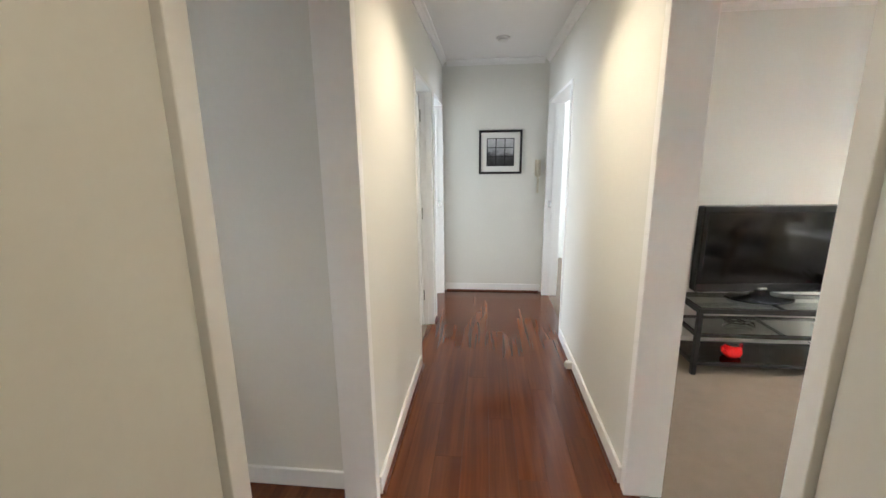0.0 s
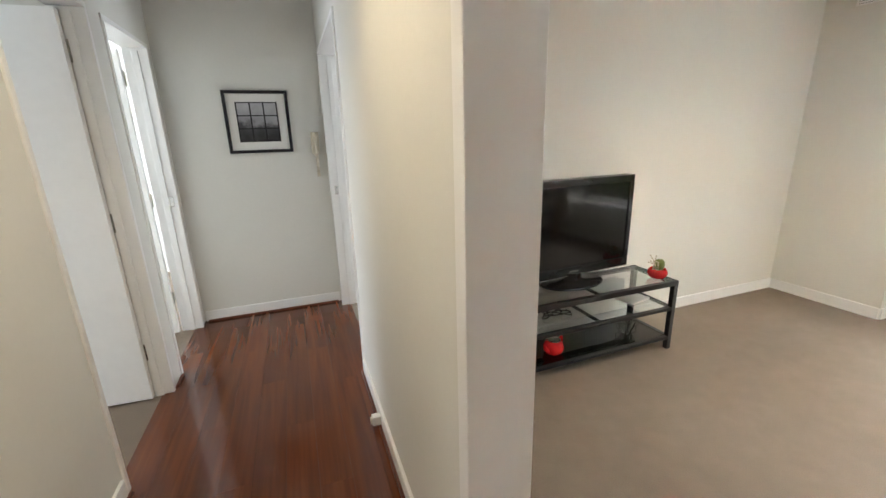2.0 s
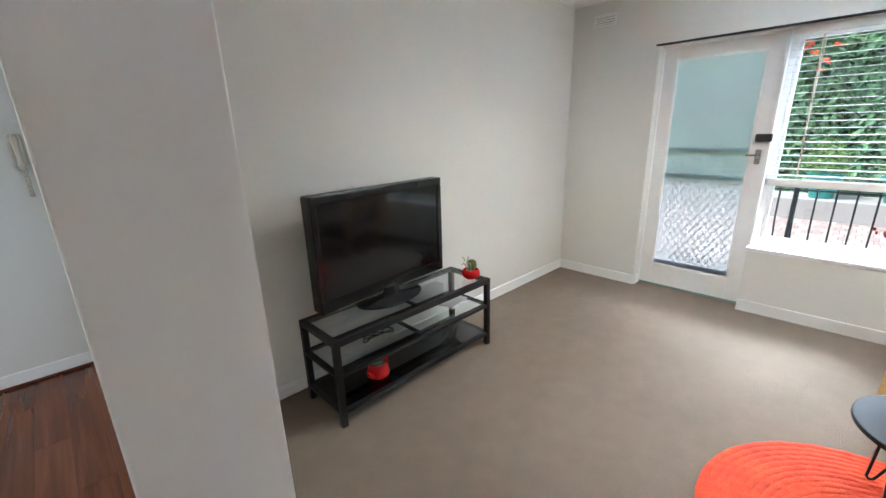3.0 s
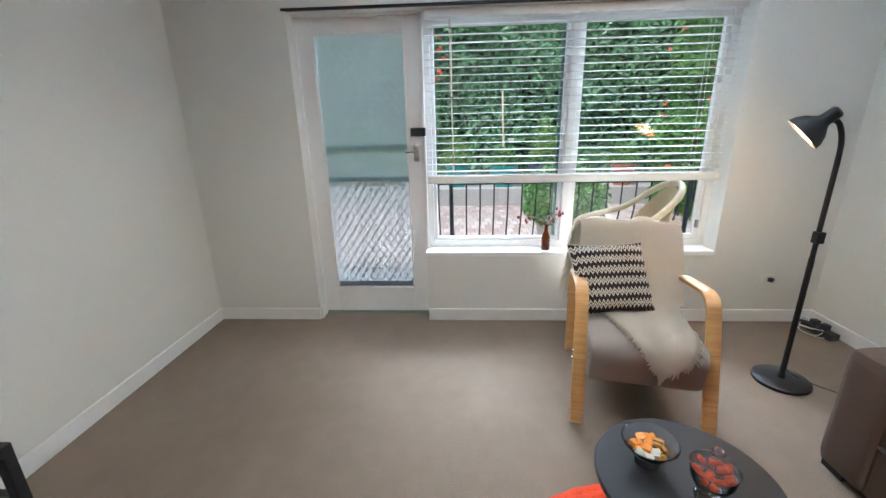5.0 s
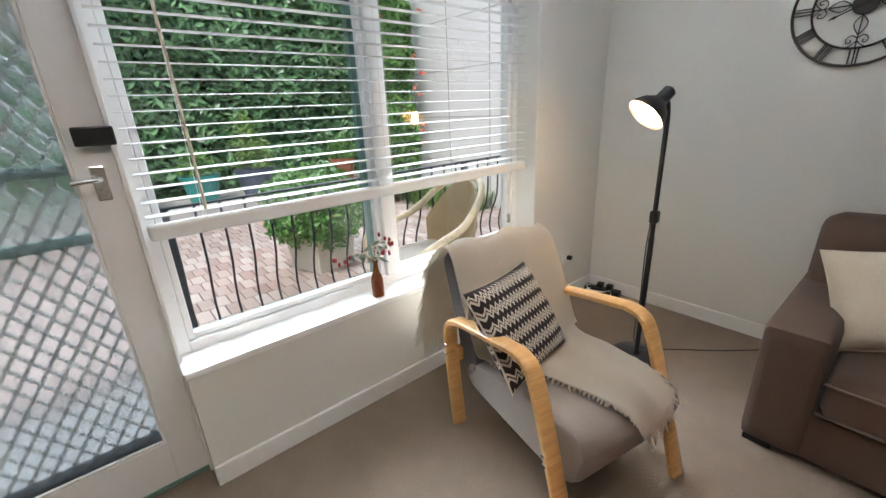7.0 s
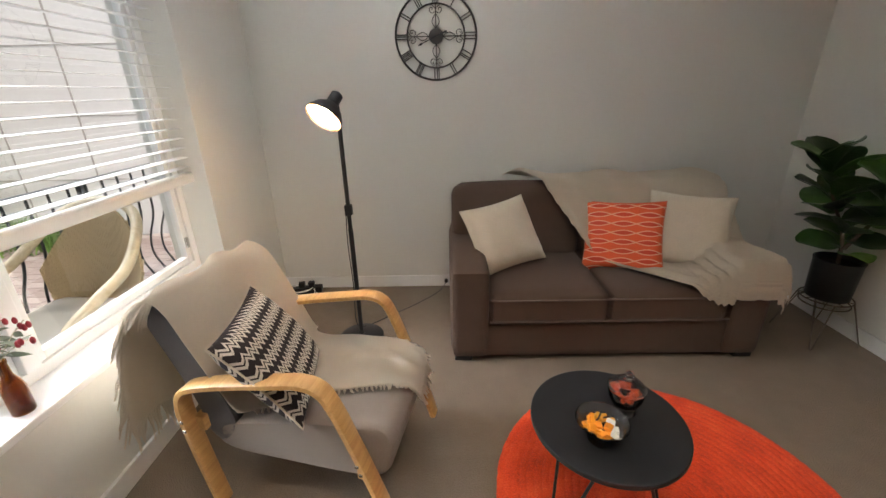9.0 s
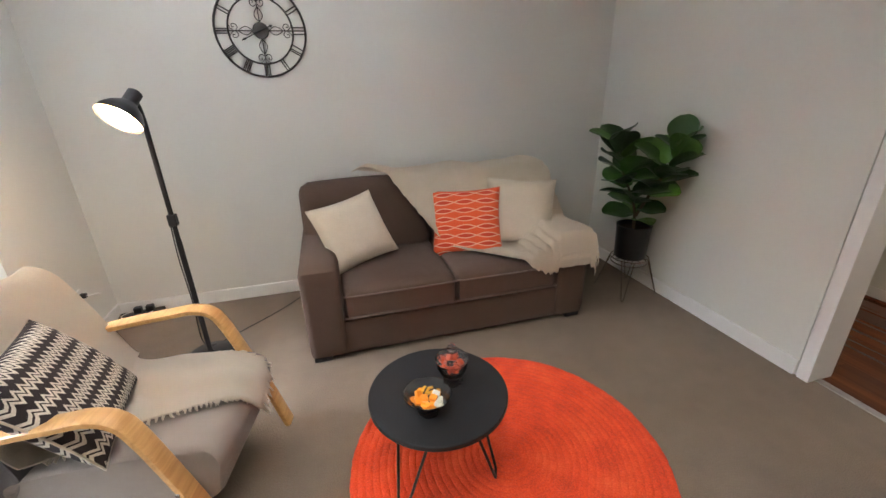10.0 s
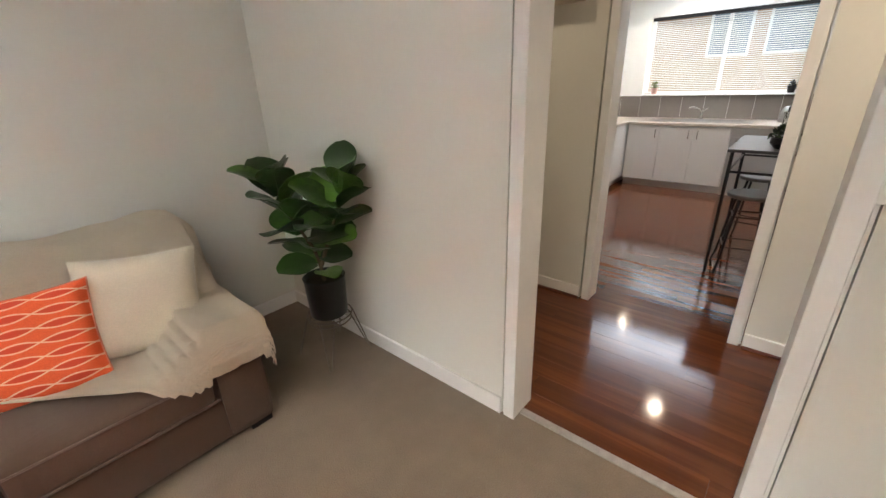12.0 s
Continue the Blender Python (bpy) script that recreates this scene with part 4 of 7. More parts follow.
def sofa_throw():
    def f(u, v):
        # v runs from behind the back to the front; the left edge slants across the seat
        y = 0.085 + 1.06 * v
        left = 3.30 - 0.14 * min(v / 0.2, 1) - 0.93 * max(0, v - 0.2) / 0.8
        right = 1.925 + 0.02 * v
        x = left + (right - left) * u
        fold = 0.010 * math.sin(16 * u + 5 * v) + 0.008 * math.sin(29 * u - 9 * v + 1) + 0.014 * noise.noise(Vector((x * 6, y * 6, 0))) + 0.008 * max(0, math.sin(17 * u + 7 * v + 1.5 * math.sin(5 * v))) ** 3
        roll = 0.018 * math.exp(-((u - 0.02) / 0.03) ** 2)
        drop = max(0.0, y - 0.965)
        yy = y if drop == 0 else 0.965 + 0.045 * (1 - math.exp(-drop / 0.03))
        return (x, yy, cloth_top(x, min(y, 0.965)) + 0.016 + 0.03 * max(0, 1 - max(0, y - 0.30) / 0.15) + max(-0.008, fold) * min(1, (left - right) / 1.1) + roll - max(0, drop - 0.02) * 1.3)
    t = thing("sofa_throw", None, None, "oatmeal wool throw draped over the sofa back and arm", "throw")
    part("cloth", grid_sheet(f, 70, 70, 0.005), M_THROW, t, smooth=True)
    bm, r = bmesh.new(), random.Random(3)
    for k in range(64):
        v = 0.32 + 0.68 * k / 63
        p = Vector(f(1.0, v))
        d = Vector((r.uniform(-0.02, 0.005), r.uniform(-0.012, 0.02), -r.uniform(0.05, 0.085)))
        tube([p, p + d * 0.5 + Vector((-0.008, r.uniform(-0.01, 0.01), 0)), p + d], [0.0035, 0.003, 0.0015], 5, bm)
    part("fringe", bm, M_THROW, t, "knotted wool fringe")


def pillow(w, h, t, n=22, seed=0):
    bm = bmesh.new()
    layers = []
    for side in (1, -1):
        g = []
        for i in range(n + 1):
            row = []
            for j in range(n + 1):
                u, v = 2 * i / n - 1, 2 * j / n - 1
                pinch_u = 1 - 0.075 * (1 - v * v) * abs(u) ** 3
                pinch_v = 1 - 0.075 * (1 - u * u) * abs(v) ** 3
                th = t / 2 * ((1 - u ** 4) * (1 - v ** 4)) ** 0.55
                th *= 1 + 0.12 * noise.noise(Vector((u * 2 + seed, v * 2, side)))
                row.append(bm.verts.new((u * w / 2 * pinch_u, v * h / 2 * pinch_v, side * th)))
            g.append(row)
        layers.append(g)
        for i in range(n):
            for j in range(n):
                q = (g[i][j], g[i + 1][j], g[i + 1][j + 1], g[i][j + 1])
                bm.faces.new(q if side > 0 else q[::-1])
    bmesh.ops.remove_doubles(bm, verts=bm.verts, dist=0.0008)
    return bm


def axes(centre, ax, ay):
    x = Vector(ax).normalized()
    y = Vector(ay)
    y = (y - x * y.dot(x)).normalized()
    z = x.cross(y)
    m = Matrix((x, y, z)).transposed().to_4x4()
    m.translation = centre
    return m


def cushion(label, material, centre, ax, ay, w, h, t, edge, seed):
    c = thing("cushion", None, None, label, "cushion", axes(centre, ax, ay))
    part("cover", pillow(w, h, t, 22, seed), material, c, smooth=True)
    pts = []
    for k in range(4):
        for s in range(12):
            q = -1 + 2 * s / 12
            u, v = [(q, -1), (1, q), (-q, 1), (-1, -q)][k]
            pts.append((u * w / 2 * (1 - 0.075 * (1 - v * v) * abs(u) ** 3), v * h / 2 * (1 - 0.075 * (1 - u * u) * abs(v) ** 3), 0))
    part("piping", tube(pts, 0.0038, 6, closed=True), edge, c, smooth=True)


def orange_pattern():
    m, t, b = nodes_of("orange_wave_print")
    sep = t.nodes.new("ShaderNodeSeparateXYZ")
    t.links.new(coords(t, 1.0), sep.inputs[0])
    u, v = sep.outputs[0], sep.outputs[1]
    rows = calc(t, "MULTIPLY", v, 18.5)
    wave = calc(t, "MULTIPLY", calc(t, "COSINE", calc(t, "MULTIPLY", u, 23.0)), 0.28)
    lines = None
    for sign in (1.0, -1.0):
        f = calc(t, "FRACT", calc(t, "ADD", rows, calc(t, "ADD", calc(t, "MULTIPLY", wave, sign), 20.25)))
        d = calc(t, "ABSOLUTE", calc(t, "SUBTRACT", f, 0.5))
        hit = calc(t, "LESS_THAN", d, 0.05)
        lines = hit if lines is None else calc(t, "MAXIMUM", lines, hit)
    n = noise_of(t, 220, 3)
    base = ramp_of(t, n, [(0.3, (0.66, 0.085, 0.020)), (0.7, (0.80, 0.125, 0.035))])
    eye = calc(t, "LESS_THAN", calc(t, "ABSOLUTE", calc(t, "SUBTRACT", calc(t, "FRACT", calc(t, "ADD", rows, 20.25)), 0.5)), calc(t, "SUBTRACT", calc(t, "ABSOLUTE", wave), 0.08))
    base = mixed(t, calc(t, "MULTIPLY", eye, 0.8), base, (0.55, 0.035, 0.012))
    fade = calc(t, "MULTIPLY", lines, calc(t, "ADD", calc(t, "MULTIPLY", noise_of(t, 90, 2), 0.5), 0.45))
    t.links.new(mixed(t, fade, base, (0.86, 0.66, 0.50)), b.inputs["Base Color"])
    b.inputs["Roughness"].default_value = 0.9
    bump_to(t, b, n, 0.4, 0.002)
    return m


def zigzag_pattern():
    m, t, b = nodes_of("black_cream_zigzag_knit")
    sep = t.nodes.new("ShaderNodeSeparateXYZ")
    t.links.new(coords(t, 1.0), sep.inputs[0])
    u, v = sep.outputs[0], sep.outputs[1]
    zig = calc(t, "MULTIPLY", calc(t, "PINGPONG", u, 0.0115), 1.9)
    w = calc(t, "ADD", v, zig)
    band = calc(t, "FRACT", calc(t, "MULTIPLY", w, 16.5))
    dark = calc(t, "LESS_THAN", band, 0.50)
    thin = calc(t, "LESS_THAN", calc(t, "ABSOLUTE", calc(t, "SUBTRACT", band, 0.76)), 0.055)
    both = calc(t, "MAXIMUM", dark, thin)
    n = noise_of(t, 260, 3)
    cream = ramp_of(t, n, [(0.3, (0.52, 0.46, 0.38)), (0.7, (0.70, 0.64, 0.55))])
    t.links.new(mixed(t, both, cream, (0.022, 0.015, 0.016)), b.inputs["Base Color"])
    b.inputs["Roughness"].default_value = 0.95
    bump_to(t, b, n, 0.9, 0.004)
    return m


M_ORANGE = orange_pattern()
M_ZIGZAG = zigzag_pattern()
M_CORAL = surface("coral_piping", (0.62, 0.22, 0.14), 0.8, relief=0)
sofa()
sofa_throw()
cushion("bright orange cushion with pale wavy line print", M_ORANGE, (2.634, 0.580, 0.597), (-0.405, 0.16, 0.03), (0.0, -0.19, 0.377), 0.455, 0.435, 0.16, M_CORAL, 1)
cushion("beige velvet cushion leaning against the sofa arm", M_BEIGE, (3.355, 0.575, 0.620), (-0.33, -0.12, 0.055), (0.09, -0.22, 0.34), 0.42, 0.42, 0.20, M_BEIGE, 2)
cushion("cream striped cushion on the draped throw", M_BEIGE, (2.265, 0.60, 0.635), (-0.39, 0.15, -0.02), (0.0, -0.20, 0.38), 0.46, 0.45, 0.19, M_THROW, 3)

# ---- armchair ----


def armchair():
    c = thing("armchair", None, None, "bent birch armchair with grey-brown upholstery by the window", "armchair", pose(4.17, 1.58, 0, 0, 0, 78.8))
    side = smooth_path([(0, -0.335, 0.0), (0, -0.362, 0.18), (0, -0.384, 0.36), (0, -0.388, 0.46), (0, -0.366, 0.515), (0, -0.315, 0.545), (0, -0.20, 0.572), (0, 0.0, 0.605), (0, 0.075, 0.615), (0, 0.135, 0.600), (0, 0.175, 0.545), (0, 0.235, 0.38), (0, 0.30, 0.18), (0, 0.352, 0.0)], 5)
    for sx in (-1, 1):
        pts = [(p.x + sx * 0.287, p.y, p.z) for p in side]
        a = part("arm_frame", tube(pts, 0.02, flat=(0.062, 0.026, (1, 0, 0))), M_BEECH, c, smooth=True)
        for y, z in ((0.245, 0.33), (0.255, 0.295), (-0.385, 0.40), (-0.383, 0.36)):
            part("bolt", box(sx * 0.3175 - 0.003, sx * 0.3175 + 0.003, y - 0.007, y + 0.007, z - 0.007, z + 0.007, 0.003), M_CHROME, a)

    def block(prof, w, r):
        bm = bmesh.new()
        xs = [-w, -w + r * 0.3, -w + r, w - r, w - r * 0.3, w]
        rows = []
        cy, cz = sum(p[0] for p in prof) / len(prof), sum(p[1] for p in prof) / len(prof)
        for i, x in enumerate(xs):
            k = (1 - 0.10, 1 - 0.03, 1, 1, 1 - 0.03, 1 - 0.10)[i]
            rows.append([bm.verts.new((x, cy + (y - cy) * k, cz + (z - cz) * k)) for y, z in prof])
        n = len(prof)
        for a, b in zip(rows, rows[1:]):
            for k in range(n):
                bm.faces.new((a[k], a[(k + 1) % n], b[(k + 1) % n], b[k]))
        bm.faces.new(rows[0][::-1]), bm.faces.new(rows[-1])
        return bm

    def closed_curve(pts, n=5):
        p = [Vector((0, *q)) for q in pts]
        loop = smooth_path([p[-1], *p, p[0], p[1]], n)
        return [(q.y, q.z) for q in loop[n:-n - 1 + 1]][:len(p) * n]

    seat = closed_curve([(0.335, 0.30), (0.345, 0.37), (0.30, 0.425), (0.15, 0.428), (-0.10, 0.395), (-0.30, 0.355), (-0.335, 0.30), (-0.30, 0.235), (-0.05, 0.215), (0.20, 0.205), (0.31, 0.225)])
    part("seat", block(seat, 0.252, 0.03), M_CHAIR, c, smooth=True)
    back = closed_curve([(-0.22, 0.34), (-0.255, 0.48), (-0.33, 0.66), (-0.385, 0.775), (-0.43, 0.815), (-0.485, 0.80), (-0.49, 0.75), (-0.44, 0.62), (-0.375, 0.44), (-0.34, 0.28), (-0.28, 0.25)])
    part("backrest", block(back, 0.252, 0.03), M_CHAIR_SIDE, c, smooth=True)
    for y, z in ((0.24, 0.25), (-0.36, 0.36)):
        part("cross_rail", box(-0.275, 0.275, y - 0.02, y + 0.02, z - 0.03, z + 0.03, 0.004), M_BEECH, c)


def chair_throw():
    path = smooth_path([(0, -0.60, 0.36), (0, -0.575, 0.52), (0, -0.54, 0.70), (0, -0.505, 0.80), (0, -0.44, 0.838), (0, -0.375, 0.80), (0, -0.315, 0.67), (0, -0.24, 0.50), (0, -0.195, 0.43), (0, -0.13, 0.411), (0, 0.05, 0.433), (0, 0.22, 0.449), (0, 0.315, 0.435), (0, 0.355, 0.39), (0, 0.36, 0.33)], 7)
    n = len(path) - 1

    def f(u, v):
        vv = v if v < 0.58 else 0.58 + (v - 0.58) * (1 - 0.24 * u)
        q = vv * n
        i = min(int(q), n - 1)
        p = path[i].lerp(path[i + 1], q - i)
        if v < 0.58:
            lo, hi = -0.265 + 0.02 * math.sin(v * 9), 0.275 + 0.05 * max(0, 0.30 - v) / 0.3
        else:
            k = (v - 0.58) / 0.42
            lo, hi = -0.262 + 0.085 * k, 0.275 - 0.07 * min(1, k * 3) - 0.24 * k
        x = hi + (lo - hi) * u
        wr = 0.006 * math.sin(14 * u + 17 * v) + 0.010 * noise.noise(Vector((x * 9, v * 11, 2)))
        if v < 0.30:
            wr *= 2.2
        return (x, p.y - (wr if v < 0.3 else 0), p.z + (wr if v >= 0.27 else 0) - (0.10 * (0.3 - v) * (1 - u) if v < 0.3 else 0))
    t = thing("chair_throw", None, None, "cream wool throw with ragged fringe draped over the armchair", "throw", pose(4.17, 1.58, 0.004, 0, 0, 78.8))
    part("cloth", grid_sheet(f, 40, 90, 0.006), M_THROW_CREAM, t, smooth=True)
    r = random.Random(8)

    def fringe(points, out, length, lab):
        bm = bmesh.new()
        for p in points:
            p = Vector(p)
            d = Vector(out) + Vector((r.uniform(-0.3, 0.3), r.uniform(-0.3, 0.3), r.uniform(-0.25, 0.1)))
            d = d.normalized() * length * r.uniform(0.6, 1.1)
            tube([p, p + d * 0.5 + Vector((r.uniform(-0.006, 0.006), 0, 0.002)), p + d], [0.0055, 0.0045, 0.002], 5, bm)
        part("fringe", bm, M_THROW_CREAM, t, lab)
    fringe([f(k / 40, 1.0) for k in range(41)], (0.05, 0.5, -0.9), 0.055, "ragged front fringe")
    fringe([f(0.0, 0.62 + 0.38 * k / 46) for k in range(47)], (0.7, 0.6, -0.15), 0.022, "short side fringe")
    fringe([f(k / 60, 0.0) for k in range(61)], (0.05, -0.1, -1), 0.11, "long hanging fringe")
    fringe([f(0.0, 0.02 + 0.30 * k / 40) for k in range(41)], (0.5, -0.1, -1), 0.10, "long hanging fringe")
    fringe([f(1.0, 0.80 + 0.2 * k / 20) for k in range(21)], (-0.6, 0.5, -0.5), 0.045, "ragged front fringe")


armchair()
chair_throw()
cushion("black and cream zigzag knitted cushion on the armchair", M_ZIGZAG, (4.318, 1.672, 0.585), (0.07, -0.43, -0.01), (0.20, 0.0, 0.29), 0.44, 0.40, 0.13, M_THROW_CREAM, 4)


# ---- floor lamp, clock, plant ----


def floor_lamp():
    l = thing("floor_lamp", None, None, "black metal floor lamp, lit, with a tilted dome shade", "floor lamp")
    x, y = 4.238, 0.715
    part("base", lathe([(0, 0), (0.132, 0), (0.135, 0.004), (0.135, 0.016), (0.128, 0.022), (0.02, 0.026), (0.016, 0.05), (0, 0.05)], 48, centre=(x, y, 0)), M_BLACK, l, smooth=True)
    part("pole", tube([(x, y, 0.03), (x, y, 0.72)], 0.0135, 14), M_BLACK, l, smooth=True)
    part("upper_pole", tube(smooth_path([(x, y, 0.70), (x, y, 1.0), (x, y, 1.22), (x - 0.004, y + 0.012, 1.31), (x - 0.010, y + 0.045, 1.375), (x - 0.012, y + 0.085, 1.392)], 7), 0.0115, 12), M_BLACK, l, smooth=True)
    part("switch_clamp", box(x - 0.02, x + 0.02, y - 0.024, y + 0.016, 0.80, 0.86, 0.006), M_BLACK, l)
    d = Vector((0.46, 0.80, -0.86)).normalized()
    rot = d.to_track_quat("Z", "Y").to_matrix().to_4x4()
    m = Matrix.Translation((4.226, 0.808, 1.405)) @ rot
    s = part("shade", lathe([(0.0, -0.040), (0.020, -0.040), (0.029, -0.032), (0.030, 0.022), (0.036, 0.032), (0.066, 0.060), (0.084, 0.090), (0.090, 0.115), (0.0885, 0.115), (0.0825, 0.091), (0.0645, 0.062), (0.034, 0.034)], 40), M_BLACK, l, "black metal dome shade", True, m)
    # lining emits on its own, as if lit by the bulb
    part("shade_lining", lathe([(0.089, 0.1148), (0.0815, 0.0905), (0.0635, 0.0625), (0.030, 0.037), (0, 0.036)], 40), M_LINING_GLOW, s, "glowing white lining", True)
    bm = bmesh.new()
    bmesh.ops.create_uvsphere(bm, u_segments=20, v_segments=14, radius=0.027, matrix=Matrix.Translation((0, 0, 0.066)))
    part("bulb", bm, M_BULB, s, "lit warm bulb", True)
    part("cable", tube(smooth_path([(x + 0.018, y - 0.01, 0.82), (x + 0.03, y - 0.02, 0.62), (x + 0.022, y - 0.012, 0.35), (x + 0.03, y - 0.02, 0.10), (x - 0.01, y - 0.10, 0.02), (x - 0.16, y - 0.26, 0.006), (x - 0.33, y - 0.42, 0.006), (x - 0.48, y - 0.60, 0.008), (x - 0.53, y - 0.665, 0.05)], 8), 0.003, 6), M_CORD_B, l, smooth=True)
    return l


floor_lamp()


def wall_clock():
    c = thing("wall_clock", None, None, "large round dark iron skeleton clock on the wall", "clock", Matrix.Translation((3.742, 0.012, 1.757)) @ Euler((radians(90), 0, radians(180))).to_matrix().to_4x4())

    def ring(r, t):
        return tube([(r * math.cos(2 * math.pi * k / 64), r * math.sin(2 * math.pi * k / 64), 0) for k in range(64)], t, 8, closed=True)

    part("outer_ring", ring(0.255, 0.0065), M_IRON, c, smooth=True)
    part("inner_ring", ring(0.182, 0.005), M_IRON, c, smooth=True)
    part("hub", rod(0, 0, -0.006, 0.012, 0.046, seg=14, bevel=0.003), M_IRON, c)
    strokes = {1: [0], 2: [-1, 1], 3: [-2, 0, 2], 4: [-2, 0.6, 1.8], 5: [-0.8, 0.8], 6: [-1.6, -0.4, 1.4], 7: [-1.8, -0.8, 0.6, 1.6], 8: [-2.2, -1.2, 0, 1, 2], 9: [-1.6, 0, 1.2], 10: [-0.9, 0.9], 11: [-1.4, 0, 1.4], 12: [-1.8, -0.6, 0.6, 1.8]}
    for h, offs in strokes.items():
        bm = bmesh.new()
        for o in offs:
            tube([(o * 0.009, 0.184, 0), (o * 0.009, 0.252, 0)], 0.0036, 6, bm)
        part("numeral", bm, M_IRON, c, smooth=True, m=pose(0, 0, 0, 0, 0, -30 * h))
    for k in range(4):
        bm = bmesh.new()
        tube([(0, 0.04, 0), (0, 0.182, 0)], 0.003, 6, bm)
        for s in (-1, 1):
            tube(smooth_path([(0, 0.045, 0), (s * 0.020, 0.072, 0), (s * 0.020, 0.095, 0), (0, 0.128, 0)], 5), 0.0025, 6, bm)
            tube(smooth_path([(0, 0.140, 0), (s * 0.020, 0.128, 0), (s * 0.036, 0.140, 0), (s * 0.034, 0.158, 0), (s * 0.020, 0.158, 0), (s * 0.022, 0.146, 0)], 5), 0.0024, 6, bm)
            tube(smooth_path([(0, 0.150, 0), (s * 0.014, 0.166, 0), (s * 0.030, 0.176, 0)], 4), 0.0024, 6, bm)
        part("scroll_spoke", bm, M_IRON, c, smooth=True, m=pose(0, 0, 0, 0, 0, 90 * k))
    for ang, l, w in ((-245, 0.125, 0.004), (-68, 0.075, 0.005)):
        bm = tube([(0, -0.03, 0.016), (0, l, 0.016)], w * 0.7, 6)
        tube([(0, l * 0.72, 0.016), (0, l * 0.84, 0.016), (0, l, 0.016)], [0.001, w * 1.8, 0.001], 6, bm)
        part("clock_pointer", bm, M_BLACK, c, m=pose(0, 0, 0, 0, 0, ang))


M_IRON = surface("dark_iron", (0.045, 0.038, 0.033), 0.5, 0.4, big=20, fine=200, vary=0.3, relief=0.3)
wall_clock()


def fig_leaf():
    """A broad fiddle-shaped leaf, curled along its rib, from its stem at the origin along y."""
    n, L = 12, 1.0
    def f(u, v):
        s = 2 * u - 1
        w = 0.46 * (math.sin(math.pi * min(1, 0.10 + 0.86 * v)) ** 0.75) * (0.62 + 0.48 * v)
        x = s * w
        z = 0.12 * abs(s) ** 1.5 * w * 2 - 0.30 * v * v + 0.02 * math.sin(9 * v) * abs(s)
        return (x, 0.10 + v * L, z)
    bm = grid_sheet(f, 8, n, 0.012)
    tube([(0, 0, 0.02), (0, 0.12, 0.0), (0, 0.6, -0.10), (0, 1.05, -0.29)], [0.022, 0.02, 0.014, 0.006], 6, bm)
    return mesh_of("leaf", bm, M_FIG, True)


def fig_material():
    m, t, b = nodes_of("fiddle_leaf")
    info = t.nodes.new("ShaderNodeObjectInfo")
    n = noise_of(t, 6, 4)
    f = calc(t, "ADD", calc(t, "MULTIPLY", info.outputs["Random"], 0.7), calc(t, "MULTIPLY", n, 0.3))
    t.links.new(ramp_of(t, f, [(0.1, (0.014, 0.042, 0.009)), (0.6, (0.03, 0.085, 0.014)), (0.95, (0.12, 0.27, 0.03))]), b.inputs["Base Color"])
    b.inputs["Roughness"].default_value = 0.33
    bump_to(t, b, noise_of(t, 22, 3), 0.25, 0.02)
    return m


M_FIG = fig_material()
M_BARK = surface("brown_bark", (0.10, 0.07, 0.045), 0.85, fine=90, vary=0.3, relief=0.7)
M_WIRE = surface("bronze_wire", (0.16, 0.13, 0.10), 0.4, 0.8, vary=0.2, relief=0.05)


